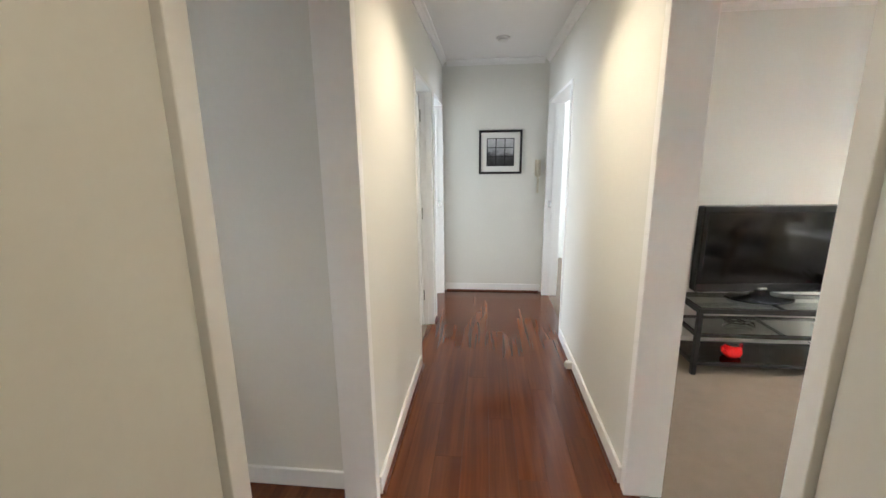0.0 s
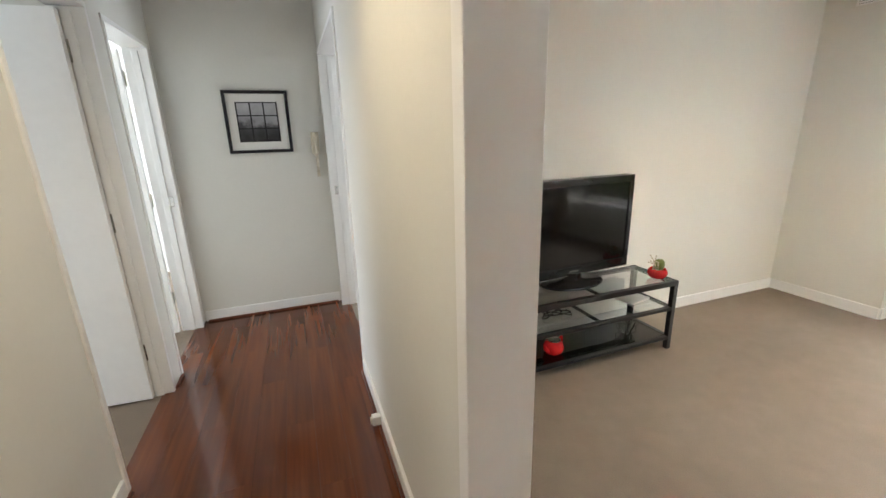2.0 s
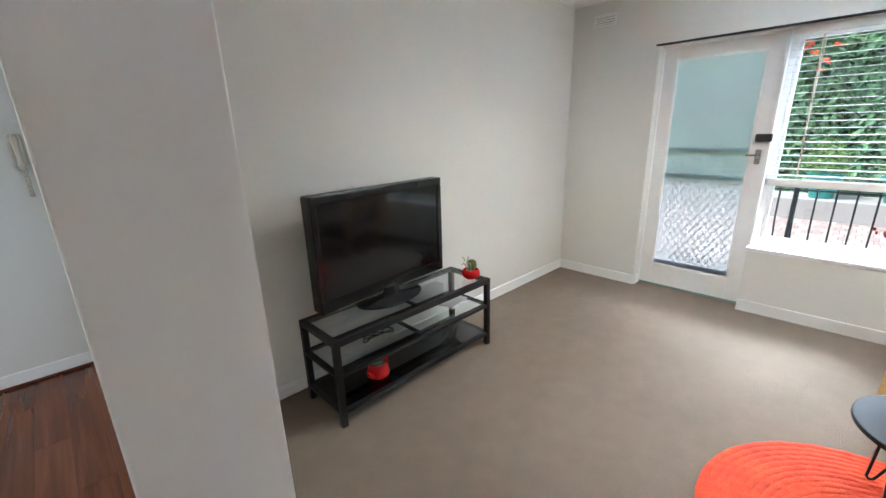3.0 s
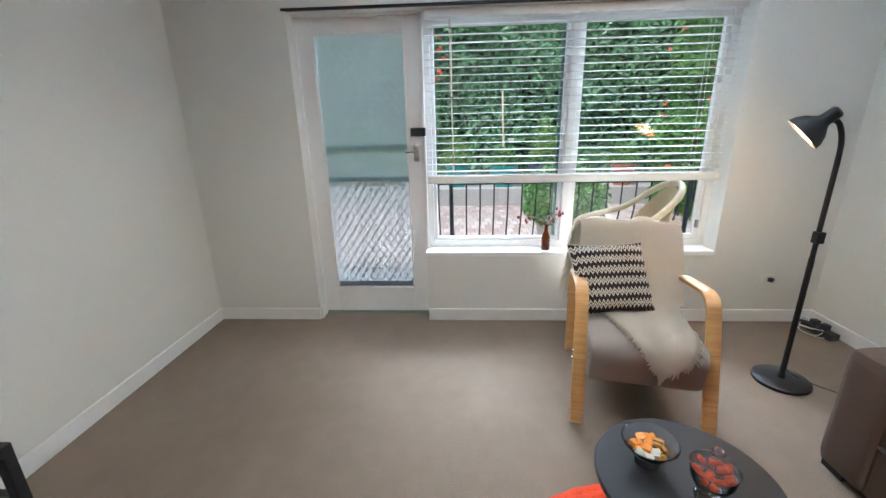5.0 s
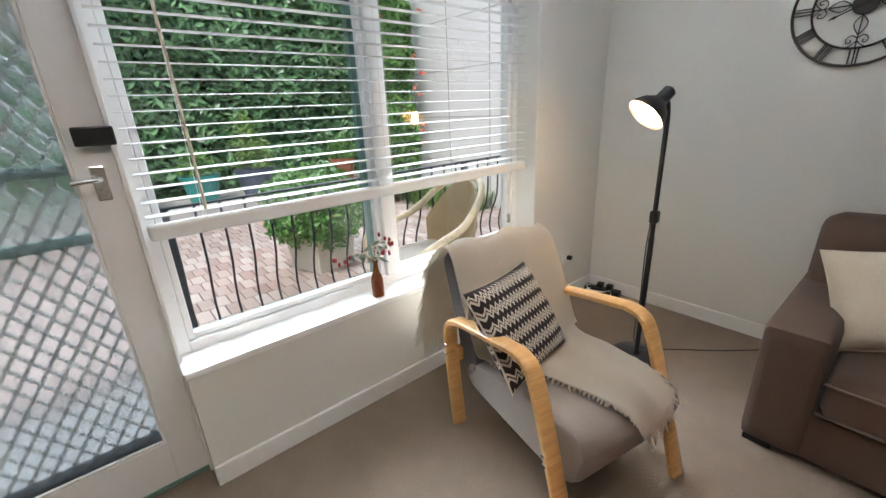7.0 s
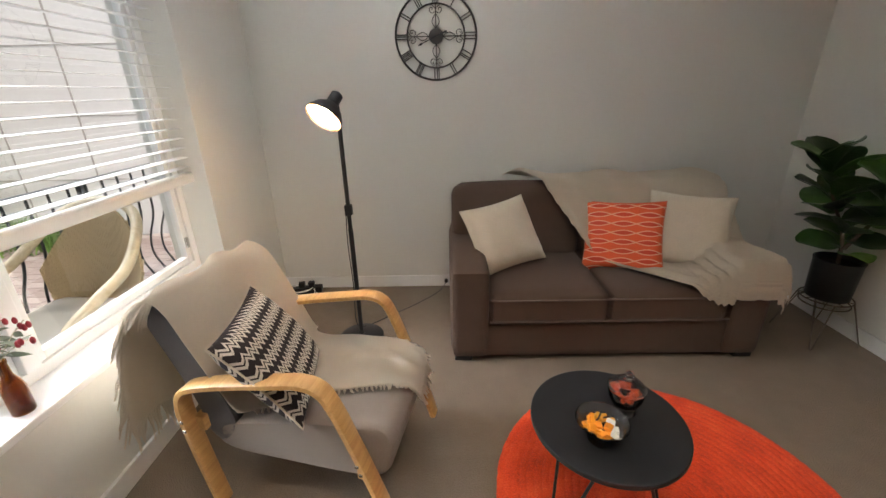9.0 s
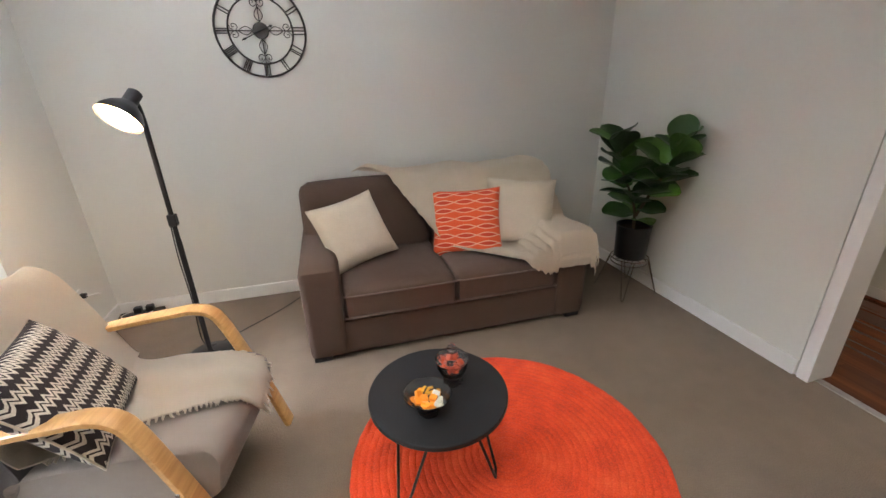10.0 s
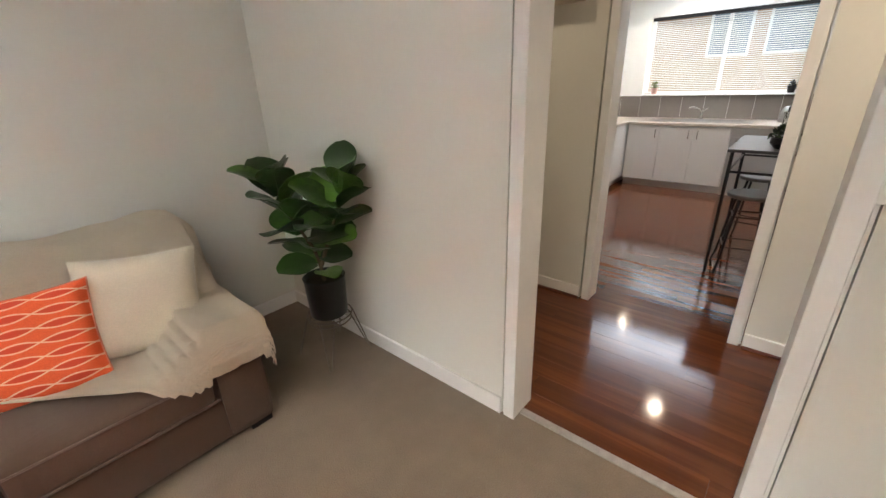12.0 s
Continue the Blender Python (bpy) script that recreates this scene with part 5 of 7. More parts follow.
def plant_pot_stand():
    px, py = 1.475, 0.765
    s = thing("plant_stand", None, None, "thin bronze wire plant stand with hairpin legs", "plant stand", pose(px, py, 0))
    for r, z in ((0.125, 0.268), (0.118, 0.235)):
        part("ring", tube([(r * math.cos(2 * math.pi * k / 40), r * math.sin(2 * math.pi * k / 40), z) for k in range(40)], 0.004, 7, closed=True), M_WIRE, s, smooth=True)
    bm = bmesh.new()
    for k in range(4):
        a = radians(45 * k)
        tube([(-0.12 * math.cos(a), -0.12 * math.sin(a), 0.264), (0.12 * math.cos(a), 0.12 * math.sin(a), 0.264)], 0.003, 6, bm)
    part("cross_wire", bm, M_WIRE, s)
    for k in range(4):
        a = radians(48 + 90 * k)
        c, n = math.cos(a), math.sin(a)
        u, v = -n, c
        part("hairpin_leg", tube([(0.122 * c + u * 0.04, 0.122 * n + v * 0.04, 0.268), (0.205 * c + u * 0.006, 0.205 * n + v * 0.006, 0.012), (0.207 * c, 0.207 * n, 0.005), (0.205 * c - u * 0.006, 0.205 * n - v * 0.006, 0.012), (0.122 * c - u * 0.04, 0.122 * n - v * 0.04, 0.268)], 0.0035, 7), M_WIRE, s, smooth=True)
    p = thing("fiddle_leaf_fig", None, None, "dark green fiddle-leaf fig in a black pot on a wire stand", "plant", pose(px, py, 0.272))
    part("pot", lathe([(0, 0), (0.098, 0), (0.104, 0.008), (0.112, 0.215), (0.116, 0.235), (0.108, 0.238), (0.104, 0.205), (0, 0.20)], 40), M_POT, p, smooth=True)
    part("soil", rod(0, 0, 0.19, 0.207, 0.103, seg=28), M_SOIL, p)
    stems = [[(0.0, 0.0, 0.20), (0.02, -0.015, 0.38), (0.085, -0.07, 0.57), (0.135, -0.115, 0.77)], [(0.01, 0.01, 0.30), (-0.02, 0.07, 0.46), (-0.05, 0.14, 0.62), (-0.075, 0.20, 0.77)]]
    for k, st in enumerate(stems):
        part("stem", tube(smooth_path(st, 5), [0.011 - 0.0004 * i for i in range(16)], 8), M_BARK, p, smooth=True)
    me, r = fig_leaf(), random.Random(21)
    for si, count in ((0, 22), (1, 15)):
        path = smooth_path(stems[si], 12)
        for k in range(count):
            q = (0.16 if si == 0 else 0.35) + (0.84 if si == 0 else 0.65) * k / (count - 1)
            base = path[min(int(q * (len(path) - 1)), len(path) - 1)]
            az = (k * 137.5 + r.uniform(-20, 20)) % 360
            up = 12 + 50 * q + r.uniform(-14, 14)
            size = (0.135 + 0.085 * math.sin(math.pi * min(1, q * 0.9))) * r.uniform(0.85, 1.2)
            if q > 0.93:
                up, size = 58 + r.uniform(-15, 15), 0.195
            tip = Vector((-math.sin(radians(az)), math.cos(radians(az)), 0)) * size * math.cos(radians(up)) * 1.05
            if px + base.x + tip.x < LX + 0.025:
                az = (az + 180) % 360 if base.x + px > LX + 0.2 else 355 + r.uniform(-30, 10)
            part("leaf", me, None, p, m=Matrix.LocRotScale(base, Euler((radians(up), radians(r.uniform(-25, 25)), radians(az))), (size * r.uniform(0.95, 1.15), size, size)))


plant_pot_stand()

# ---- window sill and corner clutter ----


def bottle_with_twigs():
    x, y = 5.022, 1.893
    b = thing("amber_bottle", None, None, "small amber glass bottle on the window sill", "bottle", pose(x, y, 0.532))
    part("glass", lathe([(0, 0), (0.028, 0), (0.030, 0.004), (0.030, 0.085), (0.026, 0.105), (0.014, 0.135), (0.012, 0.175), (0.0145, 0.178), (0.0145, 0.187), (0.010, 0.187), (0.009, 0.14), (0.024, 0.10), (0.0275, 0.08), (0.0275, 0.006), (0, 0.005)], 28), M_AMBER, b, smooth=True)
    t = thing("gum_twigs", None, None, "gum twigs with grey leaves and red buds in the bottle", "flowers", pose(x, y, 0.66))
    r, leaf = random.Random(2), grid_sheet(lambda u, v: ((u - 0.5) * 0.018 * math.sin(math.pi * min(1, v + 0.04)), v * 0.06, -0.012 * v * v), 2, 5, 0.0008)
    lm = mesh_of("leaf", leaf, M_GUM)
    for k in range(6):
        a, lean = r.uniform(0, 6.28), r.uniform(0.05, 0.14)
        pts = smooth_path([(0, 0, 0), (0.003 * math.cos(a), 0.003 * math.sin(a), 0.06), (lean * 0.5 * math.cos(a), lean * 0.7 * math.sin(a), 0.11), (lean * math.cos(a) * 0.7, lean * 1.5 * math.sin(a), 0.10 + r.uniform(-0.03, 0.05))], 4)
        tw = part("twig", tube(pts, 0.0018, 5), M_TWIG, t, smooth=True)
        for j in range(5):
            q = pts[5 + j * 1]
            part("leaf", lm, None, tw, m=Matrix.LocRotScale(q, Euler((r.uniform(-0.6, 0.6), r.uniform(-0.7, 0.7), r.uniform(0, 6.28))), (1, r.uniform(0.7, 1.1), 1)))
        for j in range(3):
            bm = bmesh.new()
            q = pts[-1] + Vector((r.uniform(-0.02, 0.02), r.uniform(-0.02, 0.02), r.uniform(-0.02, 0.012)))
            bmesh.ops.create_icosphere(bm, subdivisions=2, radius=0.009, matrix=Matrix.LocRotScale(q, None, (0.8, 0.8, 1.4)))
            part("bud", bm, M_BUD, tw, "dark red bud", True)


M_GUM = surface("grey_green_leaf", (0.16, 0.19, 0.13), 0.55, vary=0.3)
M_BUD = surface("dark_red_bud", (0.32, 0.018, 0.03), 0.4, vary=0.2)
bottle_with_twigs()


def corner_cables():
    p = thing("power_board", None, None, "black power board with plugs beside the baseboard", "power board", pose(4.80, 0.085, 0.0, 0, 0, 8))
    part("board", box(-0.13, 0.13, -0.035, 0.035, 0, 0.045, 0.006), M_BLACK, p)
    for k in range(2):
        part("plug", box(-0.075 + k * 0.07, -0.03 + k * 0.07, -0.022, 0.022, 0.045, 0.085, 0.006), M_BLACK, p)
    pts = []
    for k in range(40):
        a = k * 0.55
        pts.append((4.80 + (0.085 + 0.02 * math.sin(k * 0.9)) * math.cos(a), 0.13 + (0.06 + 0.015 * math.cos(k * 0.7)) * math.sin(a), 0.006 + 0.05 * (0.5 + 0.5 * math.sin(k * 0.37))))
    thing("white_cable_coil", tube(smooth_path(pts, 3), 0.0032, 6), M_CORD_W, "loosely coiled white cable by the baseboard", "cable", smooth=True)
    o = plate("wall_socket", Matrix.Translation((3.705, 0.017, 0.055)) @ Euler((radians(90), 0, radians(180))).to_matrix().to_4x4(), "small black wall plug at the baseboard", 0, 0.035, 0.035)
    part("plug", rod(0, 0, 0.009, 0.03, 0.014, seg=16), M_BLACK, o, "black round plug")


corner_cables()

# ---- hall things ----


def framed_picture():
    p = thing("framed_picture", None, None, "black framed photograph of a window over misty hills", "picture", pose(0.62, 5.715, 1.615))
    w = 0.237
    bm = bmesh.new()
    for a in (-w, w - 0.024):
        box(a, a + 0.024, -0.026, 0, -w, w, 0.003, bm)
        box(-w + 0.024, w - 0.024, -0.026, 0, a, a + 0.024, 0.003, bm)
    part("frame", bm, M_BLACK, p)
    part("mat_board", box(-w + 0.02, w - 0.02, -0.010, -0.002, -w + 0.02, w - 0.02), M_PLASTIC_W, p, "white mat board")
    part("print", box(-0.150, 0.150, -0.0125, -0.010, -0.150, 0.150), M_PRINT, p, "grey misty landscape print")
    for k in range(4):
        q = -0.147 + k * 0.098
        part("glazing_bar", box(q - 0.005, q + 0.005, -0.014, -0.0125, -0.152, 0.152), M_BLACK, p)
        part("glazing_bar", box(-0.152, 0.152, -0.0145, -0.0125, q - 0.004, q + 0.004), M_BLACK, p)


def print_material():
    m, t, b = nodes_of("misty_print")
    sep = t.nodes.new("ShaderNodeSeparateXYZ")
    t.links.new(coords(t, 1.0), sep.inputs[0])
    n = noise_of(t, 12, 5)
    hill = calc(t, "ADD", sep.outputs[2], calc(t, "MULTIPLY", calc(t, "SUBTRACT", n, 0.5), 0.22))
    f = calc(t, "ADD", calc(t, "MULTIPLY", hill, 2.2), 0.5)
    t.links.new(ramp_of(t, f, [(0.18, (0.02, 0.02, 0.022)), (0.42, (0.06, 0.06, 0.065)), (0.52, (0.30, 0.30, 0.31)), (0.9, (0.55, 0.55, 0.57))]), b.inputs["Base Color"])
    b.inputs["Roughness"].default_value = 0.6
    return m


M_PRINT = print_material()
framed_picture()


def intercom():
    i = thing("intercom_handset", None, None, "cream wall intercom handset with a hanging cord", "intercom", pose(1.035, 5.715, 1.16))
    part("base_plate", box(-0.032, 0.032, -0.025, 0, 0.19, 0.37, 0.008), M_PLASTIC_C, i)
    part("handset", tube(smooth_path([(0, -0.03, 0.355), (0, -0.06, 0.335), (0, -0.052, 0.27), (0, -0.06, 0.205), (0, -0.03, 0.185)], 5), [0.017] * 4 + [0.02] * 3 + [0.015] * 8 + [0.02] * 3 + [0.017] * 3, 12), M_PLASTIC_C, i, smooth=True)
    part("cord", tube(smooth_path([(0.01 * math.sin(k * 2.2) + 0.004, -0.02 - 0.008 * math.cos(k * 2.2), 0.20 - 0.19 * math.sin(math.pi * k / 34) ** 0.8) for k in range(35)], 3), 0.0045, 6), M_PLASTIC_C, i, smooth=True)


intercom()


def smoke_alarm(x, y):
    s = thing("smoke_alarm", None, None, "round white smoke alarm on the hall ceiling", "smoke alarm", pose(x, y, CEIL))
    part("base", lathe([(0, 0), (0.062, 0), (0.062, -0.012), (0.055, -0.016), (0, -0.016)], 32), M_PLASTIC_W, s, smooth=True)
    part("cap", lathe([(0.044, -0.016), (0.046, -0.026), (0.035, -0.036), (0, -0.038)], 32), M_PLASTIC_W, s, smooth=True)


smoke_alarm(0.60, 4.94)


def downlight(x, y):
    d = thing("downlight", None, None, "recessed ceiling downlight with a white trim, lit", "downlight", pose(x, y, CEIL), group="ceiling downlights")
    part("trim_ring", lathe([(0.030, -0.001), (0.032, -0.006), (0.046, -0.005), (0.048, -0.001)], 32), M_PLASTIC_W, d, smooth=True)
    part("lens", rod(0, 0, -0.0035, -0.001, 0.030, seg=24), M_DOWN, d, "glowing lens")


for q in ((0.55, 1.1), (0.55, 3.15), (3.45, 2.75), (-2.28, 1.95), (-4.1, 0.95)):
    downlight(*q)


def inner_door(name, hinge, angle, label):
    d = thing(name, None, None, label, "door", Matrix.Translation(hinge) @ Euler((0, 0, radians(angle))).to_matrix().to_4x4(), kind="structure")
    part("door_leaf", box(0.004, 0.765, -0.0175, 0.0175, 0.012, 2.085, 0.002), M_TRIM, d)
    for z in (0.25, 1.02, 1.86):
        h = part("hinge", box(-0.004, 0.030, -0.0205, -0.0175, z, z + 0.095, 0.001), M_CHROME, d, "dull silver butt hinge")
        part("hinge_pin", tube([(0.0, -0.022, z - 0.003), (0.0, -0.022, z + 0.098)], 0.006, 8), M_CHROME, h)
    k = part("door_handle", tube(smooth_path([(0.70, -0.018, 1.0), (0.70, -0.055, 1.0), (0.685, -0.062, 1.0), (0.60, -0.062, 1.0)]), 0.008, 8), M_CHROME, d, "silver lever handle", True)


inner_door("door_2", (-0.105, 4.612, 0), 176, "white painted bedroom door, open inward")
inner_door("door_3", (-0.17, 5.555, 0), 178, "white painted far bedroom door, open inward")
inner_door("door_4", (LX + 0.03, 4.535, 0), 80, "white painted bedroom door, open inward")


def strike(name, m):
    s = thing(name, box(-0.014, 0.014, 0, 0.003, -0.035, 0.035, 0.001), M_CHROME, "small brass strike plate on a door frame", "strike plate", m)


strike("strike_plate", pose(-0.05, 5.580, 1.05))
strike("strike_plate", pose(1.16, 5.580, 1.05))

ds = thing("door_stop", None, None, "small white door stop at the baseboard", "door stop", pose(HX - 0.016, 3.86, 0.0))
part("block", box(-0.045, 0, -0.02, 0.02, 0.022, 0.075, 0.006), M_PLASTIC_W, ds)
part("rubber_tip", box(-0.052, -0.045, -0.012, 0.012, 0.032, 0.065, 0.003), M_PLASTIC_C, ds)

fb = thing("fuse_box", None, None, "small grey-cream electrical fuse box high on the hall wall", "fuse box", pose(WX, 1.37, 1.885))
part("case", box(0, 0.085, -0.14, 0.14, 0, 0.30, 0.008), M_PLASTIC_C, fb)
part("cover", box(0.085, 0.10, -0.12, 0.12, 0.02, 0.28, 0.006), M_PLASTIC_C, fb)

# ---- kitchen ----


def base_cabinet(x0, x1, y0, y1, front, label, doors, handle_side):
    """A floor cupboard with its doors on the +x face (front 'x') or the +y face (front 'y')."""
    c = thing("base_cabinet", None, None, label, "cabinet", group="kitchen base cabinets")
    part("carcass", box(x0, x1 - (0.02 if front == "x" else 0), y0, y1 - (0.02 if front == "y" else 0), 0.10, 0.855), M_CUPBOARD, c)
    k = 0.06
    part("kickboard", box(x0, x1 - (k if front == "x" else 0), y0, y1 - (k if front == "y" else 0), 0, 0.10), M_STEEL, c, "grey kickboard")
    n = doors
    for i in range(n):
        if front == "x":
            a, b = y0 + (y1 - y0) * i / n + 0.002, y0 + (y1 - y0) * (i + 1) / n - 0.002
            d = part("door", box(x1 - 0.02, x1, a, b, 0.105, 0.852, 0.002), M_CUPBOARD, c)
            hy = b - 0.05 if handle_side[i] == "r" else a + 0.05
            part("handle", tube(smooth_path([(x1, hy, 0.70), (x1 + 0.028, hy, 0.705), (x1 + 0.028, hy, 0.795), (x1, hy, 0.80)], 3), 0.006, 8), M_CHROME, d, "brushed metal handle", True)
        else:
            a, b = x0 + (x1 - x0) * i / n + 0.002, x0 + (x1 - x0) * (i + 1) / n - 0.002
            d = part("door", box(a, b, y1 - 0.02, y1, 0.105, 0.852, 0.002), M_CUPBOARD, c)
            part("handle", tube(smooth_path([(b - 0.05, y1, 0.70), (b - 0.05, y1 + 0.028, 0.705), (b - 0.05, y1 + 0.028, 0.795), (b - 0.05, y1, 0.80)], 3), 0.006, 8), M_CHROME, d, "brushed metal handle", True)


KX = -3.72
base_cabinet(-4.30, KX, 0.72, 1.14, "x", "white kitchen base cabinet with one door", 1, "r")
base_cabinet(-4.30, KX, 1.14, 1.95, "x", "white sink base cabinet with two doors", 2, "rl")
base_cabinet(-4.30, -3.10, 0.0, 0.70, "y", "white corner base cabinet beside the oven", 1, "r")
base_cabinet(-2.48, -1.70, 0.0, 0.70, "y", "white kitchen base cabinet beside the oven", 2, "rl")
dw = thing("dishwasher", None, None, "stainless steel dishwasher under the worktop", "dishwasher")
part("body", box(-4.30, KX - 0.02, 1.955, 2.555, 0.0, 0.855), M_STEEL, dw)
part("door", box(KX - 0.02, KX, 1.958, 2.552, 0.10, 0.74, 0.004), M_STEEL, dw)
part("control_panel", box(KX - 0.02, KX + 0.004, 1.958, 2.552, 0.745, 0.853, 0.004), M_STEEL, dw)
part("handle", tube([(KX + 0.03, 2.02, 0.70), (KX + 0.03, 2.49, 0.70)], 0.008, 8), M_CHROME, dw)
ov = thing("oven", None, None, "built-in oven with dark glass door and metal handle", "oven")
part("body", box(-3.098, -2.482, 0.0, 0.68, 0.0, 0.855), M_STEEL, ov)
part("door", box(-3.095, -2.485, 0.68, 0.702, 0.13, 0.70, 0.004), M_BEZEL, ov, "dark glass oven door")
part("control_panel", box(-3.095, -2.485, 0.68, 0.704, 0.71, 0.852, 0.003), M_STEEL, ov)
part("handle", tube(smooth_path([(-3.03, 0.70, 0.66), (-3.03, 0.74, 0.66), (-2.55, 0.74, 0.66), (-2.55, 0.70, 0.66)], 2), 0.009, 8), M_CHROME, ov)


def worktop():
    bm = box(-4.495, KX + 0.025, 0.72, 2.62, 0.857, 0.893, 0.004)
    box(-4.495, -1.68, 0.004, 0.72, 0.857, 0.893, 0.004, bm)
    thing("worktop", bm, M_BENCH, "pale beige stone-look laminate worktop", "worktop")
    s = thing("sink", None, None, "stainless steel sink with drainer set in the worktop", "sink", pose(-4.08, 1.55, 0.893))
    bm = box(-0.21, 0.21, -0.58, -0.54, 0, 0.005, 0.002)
    box(-0.21, 0.21, 0.54, 0.58, 0, 0.005, 0.002, bm)
    box(-0.21, -0.17, -0.54, 0.54, 0, 0.005, 0.002, bm)
    box(0.17, 0.21, -0.54, 0.54, 0, 0.005, 0.002, bm)
    box(-0.17, 0.17, -0.05, 0.02, 0, 0.005, 0.002, bm)
    part("rim", bm, M_STEEL, s)
    part("bowl_floor", box(-0.17, 0.17, -0.54, -0.05, 0.0005, 0.0015), M_STEEL, s)
    part("drainer", box(-0.17, 0.17, 0.02, 0.54, 0.0005, 0.0015), M_STEEL, s)
    for k in range(7):
        part("drainer_rib", box(-0.15, 0.15, 0.08 + k * 0.06, 0.10 + k * 0.06, 0.0015, 0.004, 0.001), M_STEEL, s)
    t = thing("kitchen_tap", None, None, "chrome mixer tap behind the sink", "tap", pose(-4.33, 1.50, 0.893))
    part("tap_body", rod(0, 0, 0, 0.10, 0.024, 0.020), M_CHROME, t, smooth=True)
    part("spout", tube(smooth_path([(0, 0, 0.09), (0.04, -0.03, 0.14), (0.12, -0.10, 0.17), (0.16, -0.14, 0.155)], 4), 0.012, 10), M_CHROME, t, smooth=True)
    part("lever", tube([(0, 0, 0.10), (-0.01, 0.06, 0.155)], 0.008, 8), M_CHROME, t, smooth=True)


worktop()
sp = thing("splashback", None, None, "taupe tiled splashback round the kitchen worktop", "splashback", kind="structure")
for k in range(9):
    part("tile", box(-4.5, -4.492, 0.03 + k * 0.29, 0.03 + k * 0.29 + 0.286, 0.895, 1.205, 0.002), M_SPLASH, sp)
for k in range(5):
    part("tile", box(-4.48 + k * 0.30, -4.48 + k * 0.30 + 0.296, 2.642, 2.650, 0.895, 1.205, 0.002), M_SPLASH, sp)
    part("tile", box(-4.48 + k * 0.30, -4.48 + k * 0.30 + 0.296, 2.642, 2.650, 1.209, 1.52, 0.002), M_SPLASH, sp)
    part("tile", box(-4.48 + k * 0.30, -4.48 + k * 0.30 + 0.296, 0.0, 0.008, 0.895, 1.205, 0.002), M_SPLASH, sp)


def kitchen_window():
    w = thing("window_2", None, None, "kitchen window with dark head frame and two panes", "window", kind="structure")
    part("window_frame", frame_bars(0.62, 2.56, 1.22, 2.26, -4.66, -4.60, 0.035), M_TRIM, w)
    part("mullion", box(-4.66, -4.60, 1.56, 1.60, 1.255, 2.225, 0.002), M_TRIM, w)
    pane(0.655, 1.56, 1.255, 2.225, -4.63, w)
    pane(1.60, 2.525, 1.255, 2.225, -4.63, w)
    part("window_sill", box(-4.60, -4.455, 0.60, 2.58, 1.205, 1.226, 0.004), M_TRIM, w)
    b = thing("kitchen_blind", None, None, "white venetian blind lowered with open slats", "blind")
    part("head_rail", box(-4.575, -4.525, 0.63, 2.55, 2.215, 2.258, 0.003), M_GUNMETAL, b, "dark brown head rail")
    bm = box(-0.012, 0.012, 0.635, 2.545, -0.0008, 0.0008)
    me = mesh_of("slat", bm, M_PLASTIC_W)
    z = 1.262
    while z < 2.21:
        part("slat", me, None, b, m=pose(-4.55, 0, z, 0, -24, 0))
        z += 0.0245
    part("bottom_rail", box(-4.562, -4.538, 0.635, 2.545, 1.235, 1.250, 0.003), M_PLASTIC_W, b)


kitchen_window()


def pot_plant(x, y, z, pot_material, label, height, seed, colour):
    p = thing("sill_plant", None, None, label, "plant", pose(x, y, z))
    part("pot", lathe([(0, 0), (0.035, 0), (0.048, 0.09), (0.043, 0.09), (0.04, 0.08), (0, 0.08)], 20), pot_material, p, smooth=True)
    bm, r = bmesh.new(), random.Random(seed)
    for k in range(60):
        a, e, l = r.uniform(0, 6.28), r.uniform(0.2, 1.5), r.uniform(0.4, 1.0) * height
        c = Vector((math.cos(a) * math.cos(e) * l * 0.6, math.sin(a) * math.cos(e) * l * 0.6, 0.08 + math.sin(e) * l))
        m = Matrix.LocRotScale(c, Euler((r.uniform(-1, 1), r.uniform(-1, 1), a)), (1, 1, 1))
        vs = [bm.verts.new(m @ Vector(q)) for q in ((0, -0.02, 0), (0.011, 0, 0.003), (0, 0.02, 0), (-0.011, 0, 0.003))]
        bm.faces.new(vs)
        if k % 6 == 0:
            tube([(0, 0, 0.07), c], 0.0015, 4, bm)
    part("foliage", bm, colour, p)


M_PINKPOT = surface("pink_ceramic", (0.55, 0.33, 0.27), 0.5, vary=0.08)
M_LEAF_S = leaf_material("small_leaf", (0.05, 0.10, 0.02), (0.22, 0.26, 0.08))
M_LEAF_K = leaf_material("dark_leaf", (0.010, 0.012, 0.010), (0.03, 0.035, 0.03))
pot_plant(-4.53, 0.78, 1.226, M_PINKPOT, "small flowering plant in a pink pot on the sill", 0.10, 1, M_LEAF_S)
pot_plant(-4.53, 2.40, 1.226, M_POT, "small dark plant in a black pot on the sill", 0.07, 2, M_LEAF_K)


